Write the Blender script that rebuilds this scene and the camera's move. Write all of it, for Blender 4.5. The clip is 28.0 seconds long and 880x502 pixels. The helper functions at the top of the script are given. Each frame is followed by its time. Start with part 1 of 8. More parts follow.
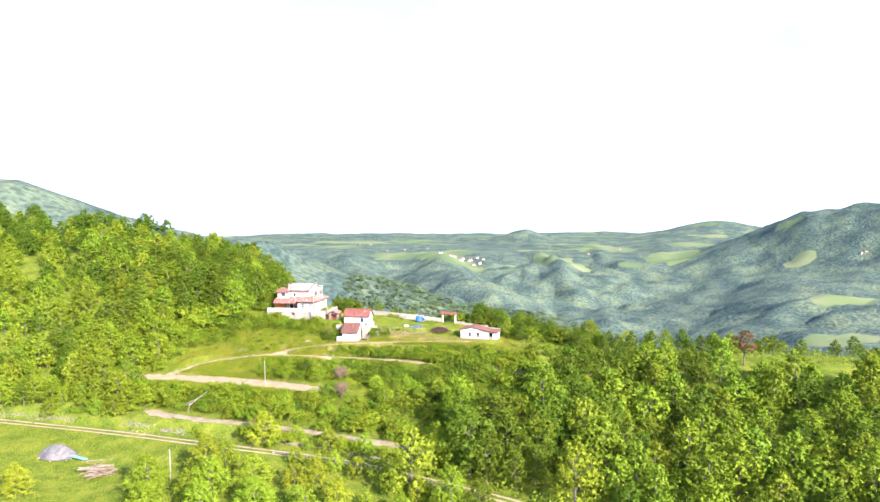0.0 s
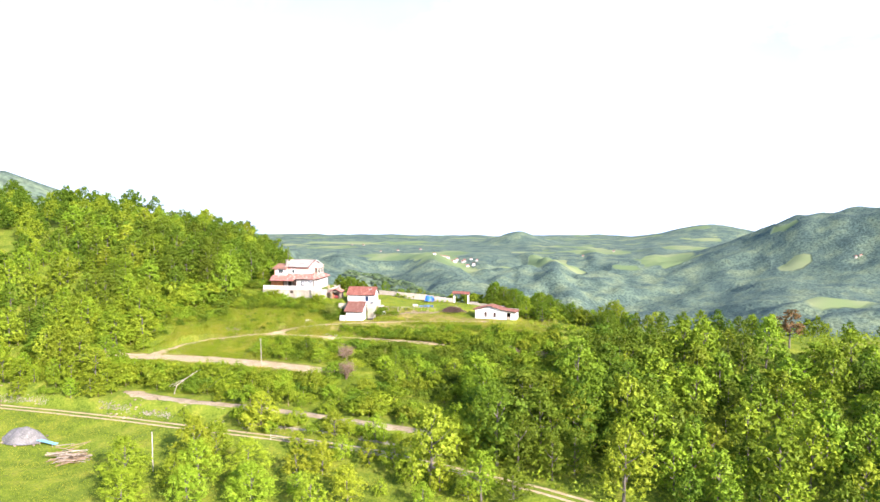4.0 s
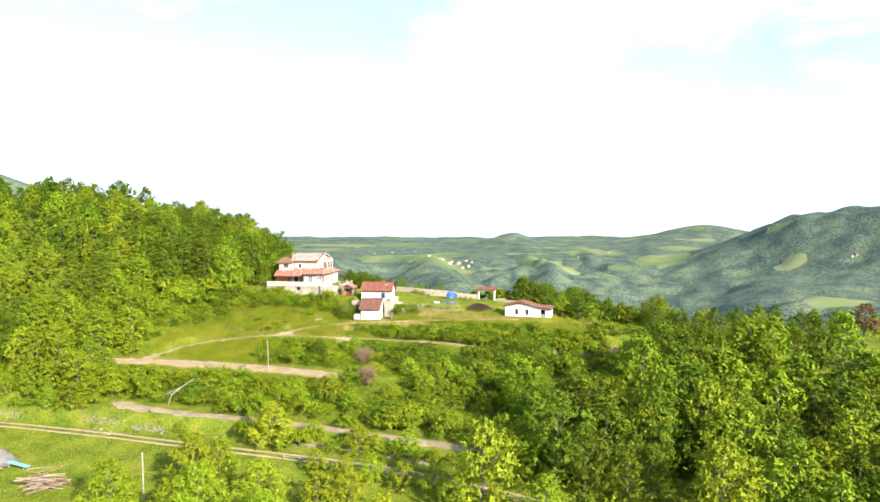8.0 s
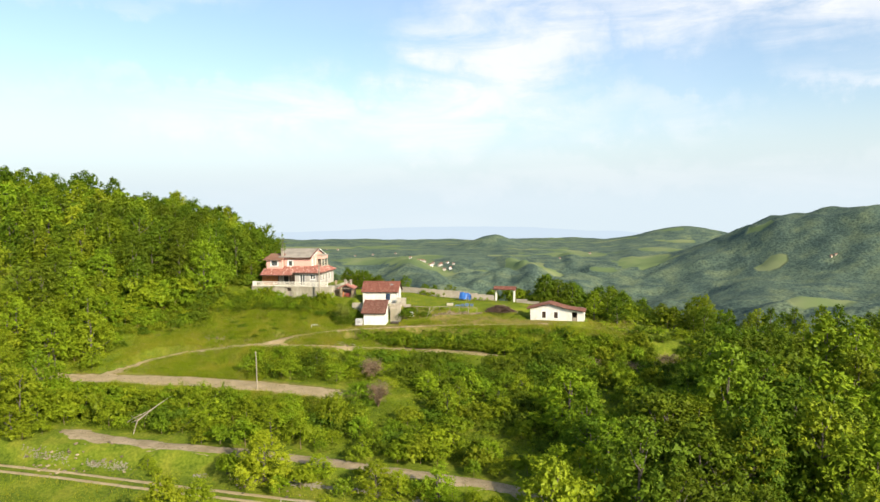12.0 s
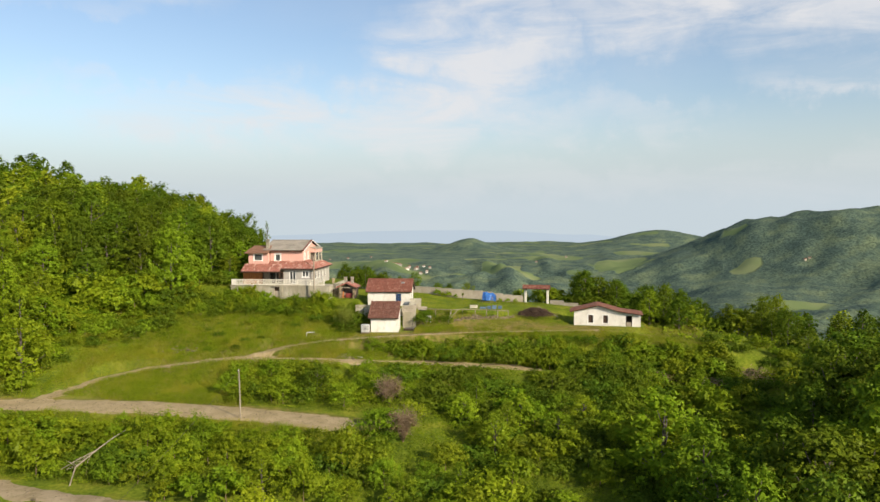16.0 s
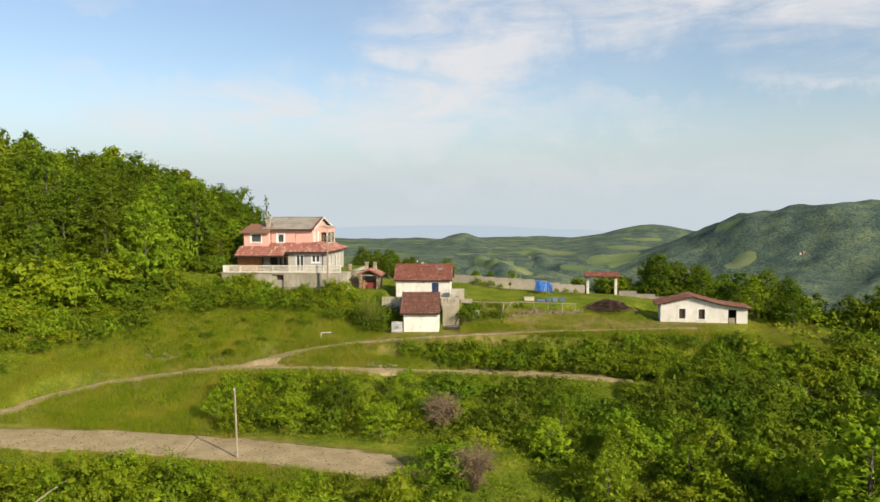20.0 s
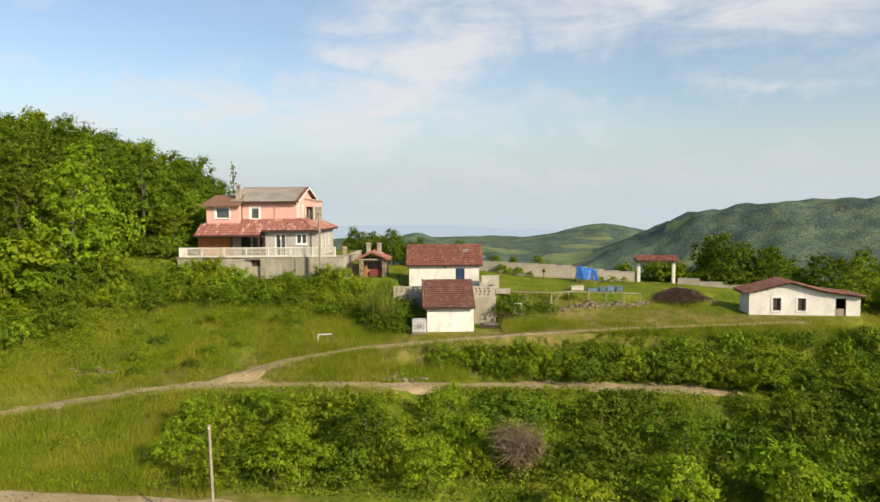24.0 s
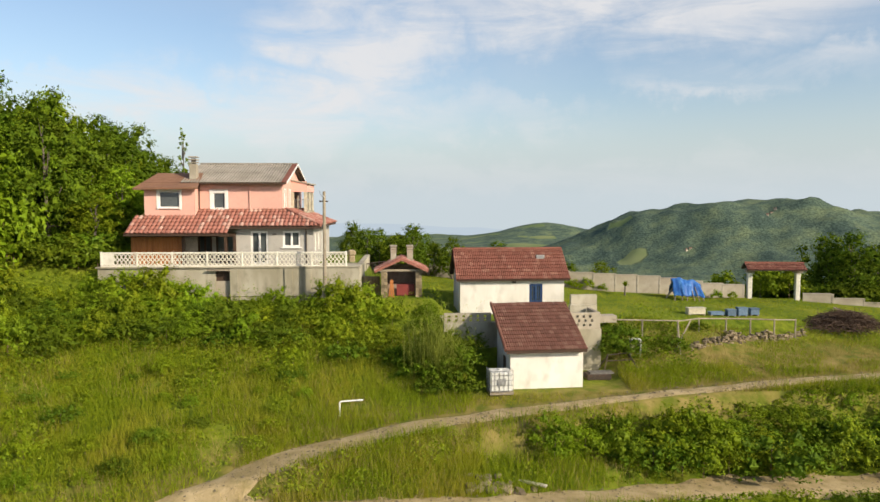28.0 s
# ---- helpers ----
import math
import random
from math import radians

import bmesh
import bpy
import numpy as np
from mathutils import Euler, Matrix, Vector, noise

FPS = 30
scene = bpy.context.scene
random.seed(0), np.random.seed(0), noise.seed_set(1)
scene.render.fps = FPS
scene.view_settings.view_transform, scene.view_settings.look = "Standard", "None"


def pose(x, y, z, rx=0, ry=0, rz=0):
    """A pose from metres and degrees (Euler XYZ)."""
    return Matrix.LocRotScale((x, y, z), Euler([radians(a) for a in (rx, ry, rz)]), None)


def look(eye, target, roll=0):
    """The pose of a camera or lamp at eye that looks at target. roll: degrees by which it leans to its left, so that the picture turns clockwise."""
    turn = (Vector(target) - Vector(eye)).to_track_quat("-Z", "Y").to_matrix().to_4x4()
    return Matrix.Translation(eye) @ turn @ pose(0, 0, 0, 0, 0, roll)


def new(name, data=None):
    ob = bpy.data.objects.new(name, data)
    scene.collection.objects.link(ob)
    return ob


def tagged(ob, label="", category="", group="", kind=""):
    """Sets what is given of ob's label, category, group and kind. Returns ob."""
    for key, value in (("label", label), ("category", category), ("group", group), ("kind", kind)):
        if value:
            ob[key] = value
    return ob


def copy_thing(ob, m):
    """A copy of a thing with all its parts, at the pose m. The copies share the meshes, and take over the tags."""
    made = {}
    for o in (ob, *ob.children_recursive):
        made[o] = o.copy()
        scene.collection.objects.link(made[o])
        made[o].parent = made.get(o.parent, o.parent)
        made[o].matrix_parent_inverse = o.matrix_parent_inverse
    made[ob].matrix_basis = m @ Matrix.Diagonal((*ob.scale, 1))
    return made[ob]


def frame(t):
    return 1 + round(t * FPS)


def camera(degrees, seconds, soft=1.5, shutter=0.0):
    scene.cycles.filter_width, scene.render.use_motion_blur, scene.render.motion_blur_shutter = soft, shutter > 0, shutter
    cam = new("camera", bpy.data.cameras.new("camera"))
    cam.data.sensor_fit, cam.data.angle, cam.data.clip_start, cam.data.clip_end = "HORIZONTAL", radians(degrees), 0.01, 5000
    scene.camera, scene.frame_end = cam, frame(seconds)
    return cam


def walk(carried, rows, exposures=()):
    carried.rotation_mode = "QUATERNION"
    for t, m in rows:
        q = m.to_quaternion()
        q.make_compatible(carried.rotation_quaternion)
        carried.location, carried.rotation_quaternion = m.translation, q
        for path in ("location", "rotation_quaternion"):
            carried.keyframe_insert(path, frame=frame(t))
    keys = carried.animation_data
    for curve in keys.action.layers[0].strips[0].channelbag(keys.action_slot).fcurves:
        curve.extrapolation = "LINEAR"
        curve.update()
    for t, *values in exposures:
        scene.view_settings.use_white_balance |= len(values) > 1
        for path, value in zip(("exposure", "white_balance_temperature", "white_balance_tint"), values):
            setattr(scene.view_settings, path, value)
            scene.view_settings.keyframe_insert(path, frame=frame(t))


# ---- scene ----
cam = camera(63.575, 28.0)
# seconds, eye (x, y, z), turn (rx, ry, rz) in degrees
ROWS = [
    (0.0, 54.50, -163.03, 34.19, 85.78, 0.49, 10.49),
    (0.5, 53.84, -161.63, 33.22, 85.82, 0.42, 10.39),
    (1.0, 53.08, -160.12, 32.16, 85.87, 0.32, 10.30),
    (1.5, 52.27, -158.55, 31.09, 85.91, 0.26, 10.20),
    (2.0, 51.35, -156.87, 30.04, 85.95, 0.19, 10.11),
    (2.5, 50.36, -155.12, 28.98, 85.98, 0.14, 10.02),
    (3.0, 49.36, -153.33, 27.91, 86.01, 0.11, 10.13),
    (3.5, 48.32, -151.57, 27.00, 85.98, 0.04, 10.04),
    (5.5, 43.66, -144.16, 24.76, 86.15, -0.01, 9.57),
    (6.0, 42.57, -142.34, 24.33, 86.16, 0.03, 9.53),
    (6.5, 41.44, -140.45, 23.94, 86.16, 0.06, 9.48),
    (7.0, 40.33, -138.61, 23.46, 86.19, 0.11, 9.42),
    (7.5, 39.16, -136.74, 23.01, 86.19, 0.21, 9.36),
    (8.0, 38.01, -134.73, 22.73, 86.19, 0.26, 9.31),
    (8.5, 36.88, -132.54, 22.61, 86.21, 0.31, 9.25),
    (9.0, 35.72, -130.41, 22.36, 86.24, 0.32, 9.20),
    (9.5, 34.60, -128.19, 22.02, 86.28, 0.35, 9.16),
    (10.0, 33.52, -125.95, 21.60, 86.31, 0.38, 9.16),
    (10.5, 32.42, -123.66, 21.28, 86.29, 0.42, 9.16),
    (11.0, 31.31, -121.33, 20.87, 86.30, 0.43, 8.77),
    (11.5, 30.12, -118.96, 20.43, 86.33, 0.36, 8.06),
    (12.0, 28.85, -116.55, 20.02, 86.37, 0.38, 7.65),
    (12.5, 27.63, -114.10, 19.51, 86.45, 0.35, 6.93),
    (14.5, 22.23, -103.69, 17.76, 86.61, 0.25, 5.55),
    (15.0, 21.09, -101.02, 17.31, 86.65, 0.23, 5.53),
    (15.5, 19.93, -98.08, 16.94, 86.67, 0.23, 5.54),
    (16.0, 18.87, -95.11, 16.66, 86.69, 0.25, 5.58),
    (16.5, 17.84, -92.22, 16.24, 86.70, 0.26, 5.64),
    (17.0, 16.83, -89.38, 15.78, 86.71, 0.27, 5.67),
    (17.5, 15.75, -86.62, 15.34, 86.68, 0.28, 5.69),
    (18.0, 14.63, -83.91, 14.93, 86.63, 0.28, 5.69),
    (18.5, 13.46, -81.31, 14.56, 86.55, 0.28, 5.68),
    (19.0, 12.31, -78.74, 14.19, 86.47, 0.32, 5.65),
    (19.5, 11.29, -76.47, 13.83, 86.39, 0.35, 5.60),
    (20.0, 10.23, -74.12, 13.37, 86.32, 0.34, 4.85),
    (20.5, 9.28, -71.84, 12.81, 86.33, 0.32, 4.13),
    (22.5, 5.41, -63.05, 10.97, 86.44, 0.36, 2.59),
    (23.0, 4.33, -60.78, 10.58, 86.46, 0.45, 2.45),
    (23.5, 3.21, -58.46, 10.29, 86.38, 0.49, 2.09),
    (24.0, 2.04, -56.08, 10.07, 86.31, 0.41, 0.98),
    (24.5, 0.79, -53.65, 9.91, 86.28, 0.37, 0.08),
    (25.0, -0.35, -51.07, 9.80, 86.22, 0.31, -0.88),
    (25.5, -1.39, -48.33, 9.74, 86.18, 0.24, -1.93),
    (26.0, -2.31, -45.44, 9.64, 86.13, 0.15, -2.88),
    (26.5, -3.25, -42.59, 9.50, 86.18, 0.09, -3.32),
    (27.0, -4.08, -39.83, 9.38, 86.17, 0.08, -3.32),
    (27.5, -4.86, -37.14, 9.29, 86.19, 0.05, -3.40),
    (28.0, -5.70, -34.49, 9.21, 86.17, 0.04, -3.66),
]
# seconds, stops, kelvin, tint
EXPOSURES = [
    (0.0, 1.7, 5550, 26), (3.5, 1.66, 5650, 25), (5.5, 1.62, 5800, 21), (7.0, 1.52, 6000, 17), (9.0, 1.22, 6200, 13),
    (11.0, 0.88, 6400, 11), (12.5, 0.56, 6500, 10), (15.0, 0.29, 6550, 11), (17.0, 0.26, 6600, 11), (28.0, 0.27, 6650, 11),
]
walk(cam, [(t, pose(x, y, z, rx, ry, rz)) for t, x, y, z, rx, ry, rz in ROWS], EXPOSURES)

# ---- sky and sun ----
SUN_EL, SUN_AZ = radians(27.0), radians(130.0)  # azimuth clockwise from +y

world = bpy.data.worlds.new("sky")
scene.world = world
world.use_nodes = True
wn, wl = world.node_tree.nodes, world.node_tree.links
wn.clear()


def wnode(kind, **kw):
    n = wn.new(kind)
    for k, v in kw.items():
        n.inputs[k].default_value = v
    return n


sky_tex = wn.new("ShaderNodeTexSky")
sky_tex.sky_type, sky_tex.sun_disc = "NISHITA", False
sky_tex.sun_elevation, sky_tex.sun_rotation = SUN_EL, SUN_AZ
sky_tex.air_density, sky_tex.dust_density, sky_tex.ozone_density = 1.0, 1.6, 1.4
w_co = wn.new("ShaderNodeTexCoord")
w_sep = wn.new("ShaderNodeSeparateXYZ")
wl.new(w_co.outputs["Generated"], w_sep.inputs[0])
# cloud layer: the direction projected on a flat deck
w_den = wn.new("ShaderNodeMath")
w_den.operation = "ADD"
w_den.inputs[1].default_value = 0.20
wl.new(w_sep.outputs["Z"], w_den.inputs[0])
w_max = wn.new("ShaderNodeMath")
w_max.operation = "MAXIMUM"
w_max.inputs[1].default_value = 0.12
wl.new(w_den.outputs[0], w_max.inputs[0])
w_div = wn.new("ShaderNodeVectorMath")
w_div.operation = "DIVIDE"
w_cmb = wn.new("ShaderNodeCombineXYZ")
for k in "XYZ":
    wl.new(w_max.outputs[0], w_cmb.inputs[k])
wl.new(w_co.outputs["Generated"], w_div.inputs[0])
wl.new(w_cmb.outputs[0], w_div.inputs[1])
w_map = wn.new("ShaderNodeMapping")
w_map.inputs["Scale"].default_value = (0.75, 0.62, 0.0)
w_map.inputs["Location"].default_value = (3.2, 1.4, 0.0)
wl.new(w_div.outputs[0], w_map.inputs[0])
w_n1 = wnode("ShaderNodeTexNoise", Scale=0.62, Detail=9.0, Roughness=0.55, Distortion=0.3)
wl.new(w_map.outputs[0], w_n1.inputs["Vector"])
w_ramp = wn.new("ShaderNodeValToRGB")
w_ramp.color_ramp.elements[0].position, w_ramp.color_ramp.elements[1].position = 0.50, 0.72
w_ramp.color_ramp.interpolation = "EASE"
wl.new(w_n1.outputs["Fac"], w_ramp.inputs[0])


def wmath(op, a, b=None):
    n = wn.new("ShaderNodeMath")
    n.operation = op
    for k, v in enumerate((a, b)):
        if v is None:
            continue
        if isinstance(v, (int, float)):
            n.inputs[k].default_value = v
        else:
            wl.new(v, n.inputs[k])
    return n.outputs[0]


# sheets of thin cloud: azimuth, elevation and half sizes in degrees, weight
CLOUDS = [(20, 16.0, 20, 4.4, 0.9), (-3, 12.0, 7.5, 4.8, 0.9), (-13, 7.2, 17, 2.3, 0.9), (-24, 8.6, 12, 0.9, 0.45), (27, 9.8, 8, 1.6, 0.6), (10, 2.4, 30, 1.4, 0.3), (10, 6.6, 6, 1.4, 0.4), (-32, 15.8, 9, 1.2, 0.4), (70, 22, 40, 14, 0.6), (-90, 30, 50, 16, 0.6)]
w_n2 = wnode("ShaderNodeTexNoise", Scale=7.0, Detail=8.0, Roughness=0.6)
w_n3 = wnode("ShaderNodeTexNoise", Scale=5.0, Detail=9.0, Roughness=0.62, Distortion=0.6)
w_str = wn.new("ShaderNodeMapping")
w_str.inputs["Scale"].default_value = (1.0, 1.0, 4.5)
wl.new(w_co.outputs["Generated"], w_n2.inputs["Vector"])
wl.new(w_co.outputs["Generated"], w_str.inputs[0])
wl.new(w_str.outputs[0], w_n3.inputs["Vector"])
w_az = wmath("ARCTAN2", w_sep.outputs["X"], w_sep.outputs["Y"])
w_el = wmath("ARCSINE", w_sep.outputs["Z"])
w_jit = wmath("MULTIPLY", wmath("SUBTRACT", w_n2.outputs["Fac"], 0.5), 0.22)
w_az, w_el = wmath("ADD", w_az, wmath("MULTIPLY", w_jit, 2.0)), wmath("ADD", w_el, w_jit)
w_sheet = None
for c_az, c_el, r_az, r_el, weight in CLOUDS:
    q = wmath("POWER", wmath("MULTIPLY", wmath("SUBTRACT", w_az, radians(c_az)), 1 / radians(r_az)), 2.0)
    q = wmath("ADD", q, wmath("POWER", wmath("MULTIPLY", wmath("SUBTRACT", w_el, radians(c_el)), 1 / radians(r_el)), 2.0))
    q = wmath("MULTIPLY", wmath("EXPONENT", wmath("MULTIPLY", wmath("MULTIPLY", q, q), -0.8)), weight)
    w_sheet = q if w_sheet is None else wmath("MAXIMUM", w_sheet, q)
w_grain = wn.new("ShaderNodeMapRange")
w_grain.inputs["From Min"].default_value, w_grain.inputs["From Max"].default_value = 0.36, 0.60
w_grain.inputs["To Min"].default_value, w_grain.inputs["To Max"].default_value = 0.22, 1.0
wl.new(w_n3.outputs["Fac"], w_grain.inputs["Value"])
w_cloud = wmath("MAXIMUM", wmath("MULTIPLY", w_sheet, w_grain.outputs[0]), wmath("MULTIPLY", w_ramp.outputs[0], 0.2))
# haze towards the horizon
w_hz = wn.new("ShaderNodeMapRange")
w_hz.inputs["From Min"].default_value, w_hz.inputs["From Max"].default_value = 0.0, 0.165
w_hz.inputs["To Min"].default_value, w_hz.inputs["To Max"].default_value = 0.97, 0.0
w_hz.interpolation_type = "SMOOTHSTEP"
wl.new(w_sep.outputs["Z"], w_hz.inputs["Value"])
bg_sky, bg_cloud, bg_haze = (wn.new("ShaderNodeBackground") for _ in range(3))
wl.new(sky_tex.outputs[0], bg_sky.inputs["Color"])
bg_sky.inputs["Strength"].default_value = 0.135
bg_cloud.inputs["Color"].default_value, bg_cloud.inputs["Strength"].default_value = (0.97, 0.98, 1.0, 1), 0.68
bg_haze.inputs["Color"].default_value, bg_haze.inputs["Strength"].default_value = (0.80, 0.925, 1.0, 1), 0.61
mix_c, mix_h = wn.new("ShaderNodeMixShader"), wn.new("ShaderNodeMixShader")
w_cf = wn.new("ShaderNodeMath")
w_cf.operation = "MULTIPLY"
w_cf.inputs[1].default_value = 0.8
w_low = wn.new("ShaderNodeMapRange")
w_low.inputs["From Min"].default_value, w_low.inputs["From Max"].default_value = 0.0, 0.12
w_low.inputs["To Min"].default_value, w_low.inputs["To Max"].default_value = 0.5, 1.0
wl.new(w_sep.outputs["Z"], w_low.inputs["Value"])
wl.new(w_low.outputs[0], w_cf.inputs[1])
wl.new(w_cloud, w_cf.inputs[0])
wl.new(w_hz.outputs[0], mix_h.inputs[0])
wl.new(bg_sky.outputs[0], mix_h.inputs[1])
wl.new(bg_haze.outputs[0], mix_h.inputs[2])
wl.new(w_cf.outputs[0], mix_c.inputs[0])
wl.new(mix_h.outputs[0], mix_c.inputs[1])
wl.new(bg_cloud.outputs[0], mix_c.inputs[2])
w_out = wn.new("ShaderNodeOutputWorld")
wl.new(mix_c.outputs[0], w_out.inputs[0])

sun = new("sun", bpy.data.lights.new("sun", "SUN"))
sun.data.energy, sun.data.angle, sun.data.color = 4.7, radians(0.6), (1.0, 0.885, 0.69)
sun.matrix_world = look((0, 0, 100), (-math.sin(SUN_AZ) * math.cos(SUN_EL), -math.cos(SUN_AZ) * math.cos(SUN_EL), 100 - math.sin(SUN_EL)))


# ---- materials ----
def material(name, colour, rough=0.85, colour2=None, scale=2.0, colour3=None, scale2=20.0, bump=0.3, bump_scale=30.0, metal=0.0, spec=0.3, per_object=0.0, stretch=(1, 1, 1), dist=0.02):
    """Base colour varied at two scales, with fine relief."""
    m = bpy.data.materials.new(name)
    m.use_nodes = True
    n, l = m.node_tree.nodes, m.node_tree.links
    b = n["Principled BSDF"]
    b.inputs["Roughness"].default_value, b.inputs["Metallic"].default_value = rough, metal
    b.inputs["Specular IOR Level"].default_value = spec
    co = n.new("ShaderNodeTexCoord")
    mp = n.new("ShaderNodeMapping")
    mp.inputs["Scale"].default_value = stretch
    l.new(co.outputs["Object"], mp.inputs[0])
    big = n.new("ShaderNodeTexNoise")
    big.inputs["Scale"].default_value, big.inputs["Detail"].default_value = scale, 4
    l.new(mp.outputs[0], big.inputs["Vector"])
    fine = n.new("ShaderNodeTexNoise")
    fine.inputs["Scale"].default_value, fine.inputs["Detail"].default_value = scale2, 3
    l.new(mp.outputs[0], fine.inputs["Vector"])
    r1, r2 = n.new("ShaderNodeValToRGB"), n.new("ShaderNodeMapRange")
    r1.color_ramp.elements[0].position, r1.color_ramp.elements[1].position = 0.36, 0.66
    c2 = colour2 or tuple(c * 0.75 for c in colour)
    r1.color_ramp.elements[0].color, r1.color_ramp.elements[1].color = (*c2, 1), (*colour, 1)
    l.new(big.outputs["Fac"], r1.inputs[0])
    mx = n.new("ShaderNodeMixRGB")
    mx.inputs["Color2"].default_value = (*(colour3 or tuple(c * 0.6 for c in colour)), 1)
    r2.inputs["From Min"].default_value, r2.inputs["From Max"].default_value = 0.5, 0.75
    r2.inputs["To Max"].default_value = 0.55
    l.new(fine.outputs["Fac"], r2.inputs["Value"])
    l.new(r2.outputs[0], mx.inputs["Fac"])
    l.new(r1.outputs[0], mx.inputs["Color1"])
    out = mx.outputs[0]
    if per_object:
        oi, hs = n.new("ShaderNodeObjectInfo"), n.new("ShaderNodeHueSaturation")
        mr = n.new("ShaderNodeMapRange")
        mr.inputs["To Min"].default_value, mr.inputs["To Max"].default_value = 1 - per_object, 1 + per_object
        l.new(oi.outputs["Random"], mr.inputs["Value"])
        l.new(mr.outputs[0], hs.inputs["Value"])
        l.new(out, hs.inputs["Color"])
        out = hs.outputs[0]
    l.new(out, b.inputs["Base Color"])
    if bump:
        bn, bp = n.new("ShaderNodeTexNoise"), n.new("ShaderNodeBump")
        bn.inputs["Scale"].default_value, bn.inputs["Detail"].default_value = bump_scale, 4
        l.new(mp.outputs[0], bn.inputs["Vector"])
        bp.inputs["Strength"].default_value, bp.inputs["Distance"].default_value = bump, dist
        l.new(bn.outputs["Fac"], bp.inputs["Height"])
        l.new(bp.outputs[0], b.inputs["Normal"])
    return m


def tile_material(name, dark, mid, pale):
    """Clay tiles that differ one from another, with lichen patches."""
    m = material(name, mid, 0.85, dark, 2.5, pale, 9.0, 0.3, 40)
    n, l = m.node_tree.nodes, m.node_tree.links
    b = n["Principled BSDF"]
    old = b.inputs["Base Color"].links[0].from_socket
    oi, r, mx = n.new("ShaderNodeObjectInfo"), n.new("ShaderNodeValToRGB"), n.new("ShaderNodeMixRGB")
    stops = ((0.0, dark), (0.45, mid), (0.72, mid), (1.0, pale))
    for q, _ in stops[1:3]:
        r.color_ramp.elements.new(q)
    for k, (_, c) in enumerate(stops):
        r.color_ramp.elements[k].color = (*c, 1)
    l.new(oi.outputs["Random"], r.inputs[0])
    mx.inputs["Fac"].default_value = 0.6
    l.new(old, mx.inputs["Color1"])
    l.new(r.outputs[0], mx.inputs["Color2"])
    l.new(mx.outputs[0], b.inputs["Base Color"])
    return m


def leaf_material(name, colour, colour2, trans=0.35, per_object=0.3, hue=0.02, patch=None):
    """Leaves: diffuse and translucent, varied leaf by leaf and plant by plant."""
    m = bpy.data.materials.new(name)
    m.use_nodes = True
    n, l = m.node_tree.nodes, m.node_tree.links
    n.remove(n["Principled BSDF"])
    geo, oi = n.new("ShaderNodeNewGeometry"), n.new("ShaderNodeObjectInfo")
    mx = n.new("ShaderNodeMixRGB")
    mx.inputs["Color1"].default_value, mx.inputs["Color2"].default_value = (*colour, 1), (*colour2, 1)
    l.new(geo.outputs["Random Per Island"], mx.inputs["Fac"])
    hs = n.new("ShaderNodeHueSaturation")
    mv, mh = n.new("ShaderNodeMapRange"), n.new("ShaderNodeMapRange")
    mv.inputs["To Min"].default_value, mv.inputs["To Max"].default_value = 1 - per_object, 1 + per_object
    mh.inputs["To Min"].default_value, mh.inputs["To Max"].default_value = 0.5 - hue, 0.5 + hue
    l.new(oi.outputs["Random"], mv.inputs["Value"])
    sc = n.new("ShaderNodeMath")
    sc.operation = "MULTIPLY"
    sc.inputs[1].default_value = 7.31
    fr = n.new("ShaderNodeMath")
    fr.operation = "FRACT"
    l.new(oi.outputs["Random"], sc.inputs[0])
    l.new(sc.outputs[0], fr.inputs[0])
    l.new(fr.outputs[0], mh.inputs["Value"])
    l.new(mv.outputs[0], hs.inputs["Value"])
    l.new(mh.outputs[0], hs.inputs["Hue"])
    base = mx.outputs[0]
    if patch:
        co, no, rg, px = n.new("ShaderNodeTexCoord"), n.new("ShaderNodeTexNoise"), n.new("ShaderNodeMapRange"), n.new("ShaderNodeMixRGB")
        no.inputs["Scale"].default_value, no.inputs["Detail"].default_value = 0.28, 5.0
        rg.inputs["From Min"].default_value, rg.inputs["From Max"].default_value = 0.44, 0.62
        px.inputs["Color2"].default_value = (*patch, 1)
        l.new(co.outputs["Object"], no.inputs["Vector"])
        l.new(no.outputs["Fac"], rg.inputs["Value"])
        l.new(rg.outputs[0], px.inputs["Fac"])
        l.new(base, px.inputs["Color1"])
        base = px.outputs[0]
    l.new(base, hs.inputs["Color"])
    d, t, g, a, b = (n.new(k) for k in ("ShaderNodeBsdfDiffuse", "ShaderNodeBsdfTranslucent", "ShaderNodeBsdfGlossy", "ShaderNodeMixShader", "ShaderNodeMixShader"))
    l.new(hs.outputs[0], d.inputs[0])
    l.new(hs.outputs[0], t.inputs[0])
    g.inputs["Roughness"].default_value = 0.5
    a.inputs[0].default_value, b.inputs[0].default_value = trans, 0.006
    l.new(d.outputs[0], a.inputs[1])
    l.new(t.outputs[0], a.inputs[2])
    l.new(a.outputs[0], b.inputs[1])
    l.new(g.outputs[0], b.inputs[2])
    l.new(b.outputs[0], n["Material Output"].inputs[0])
    return m


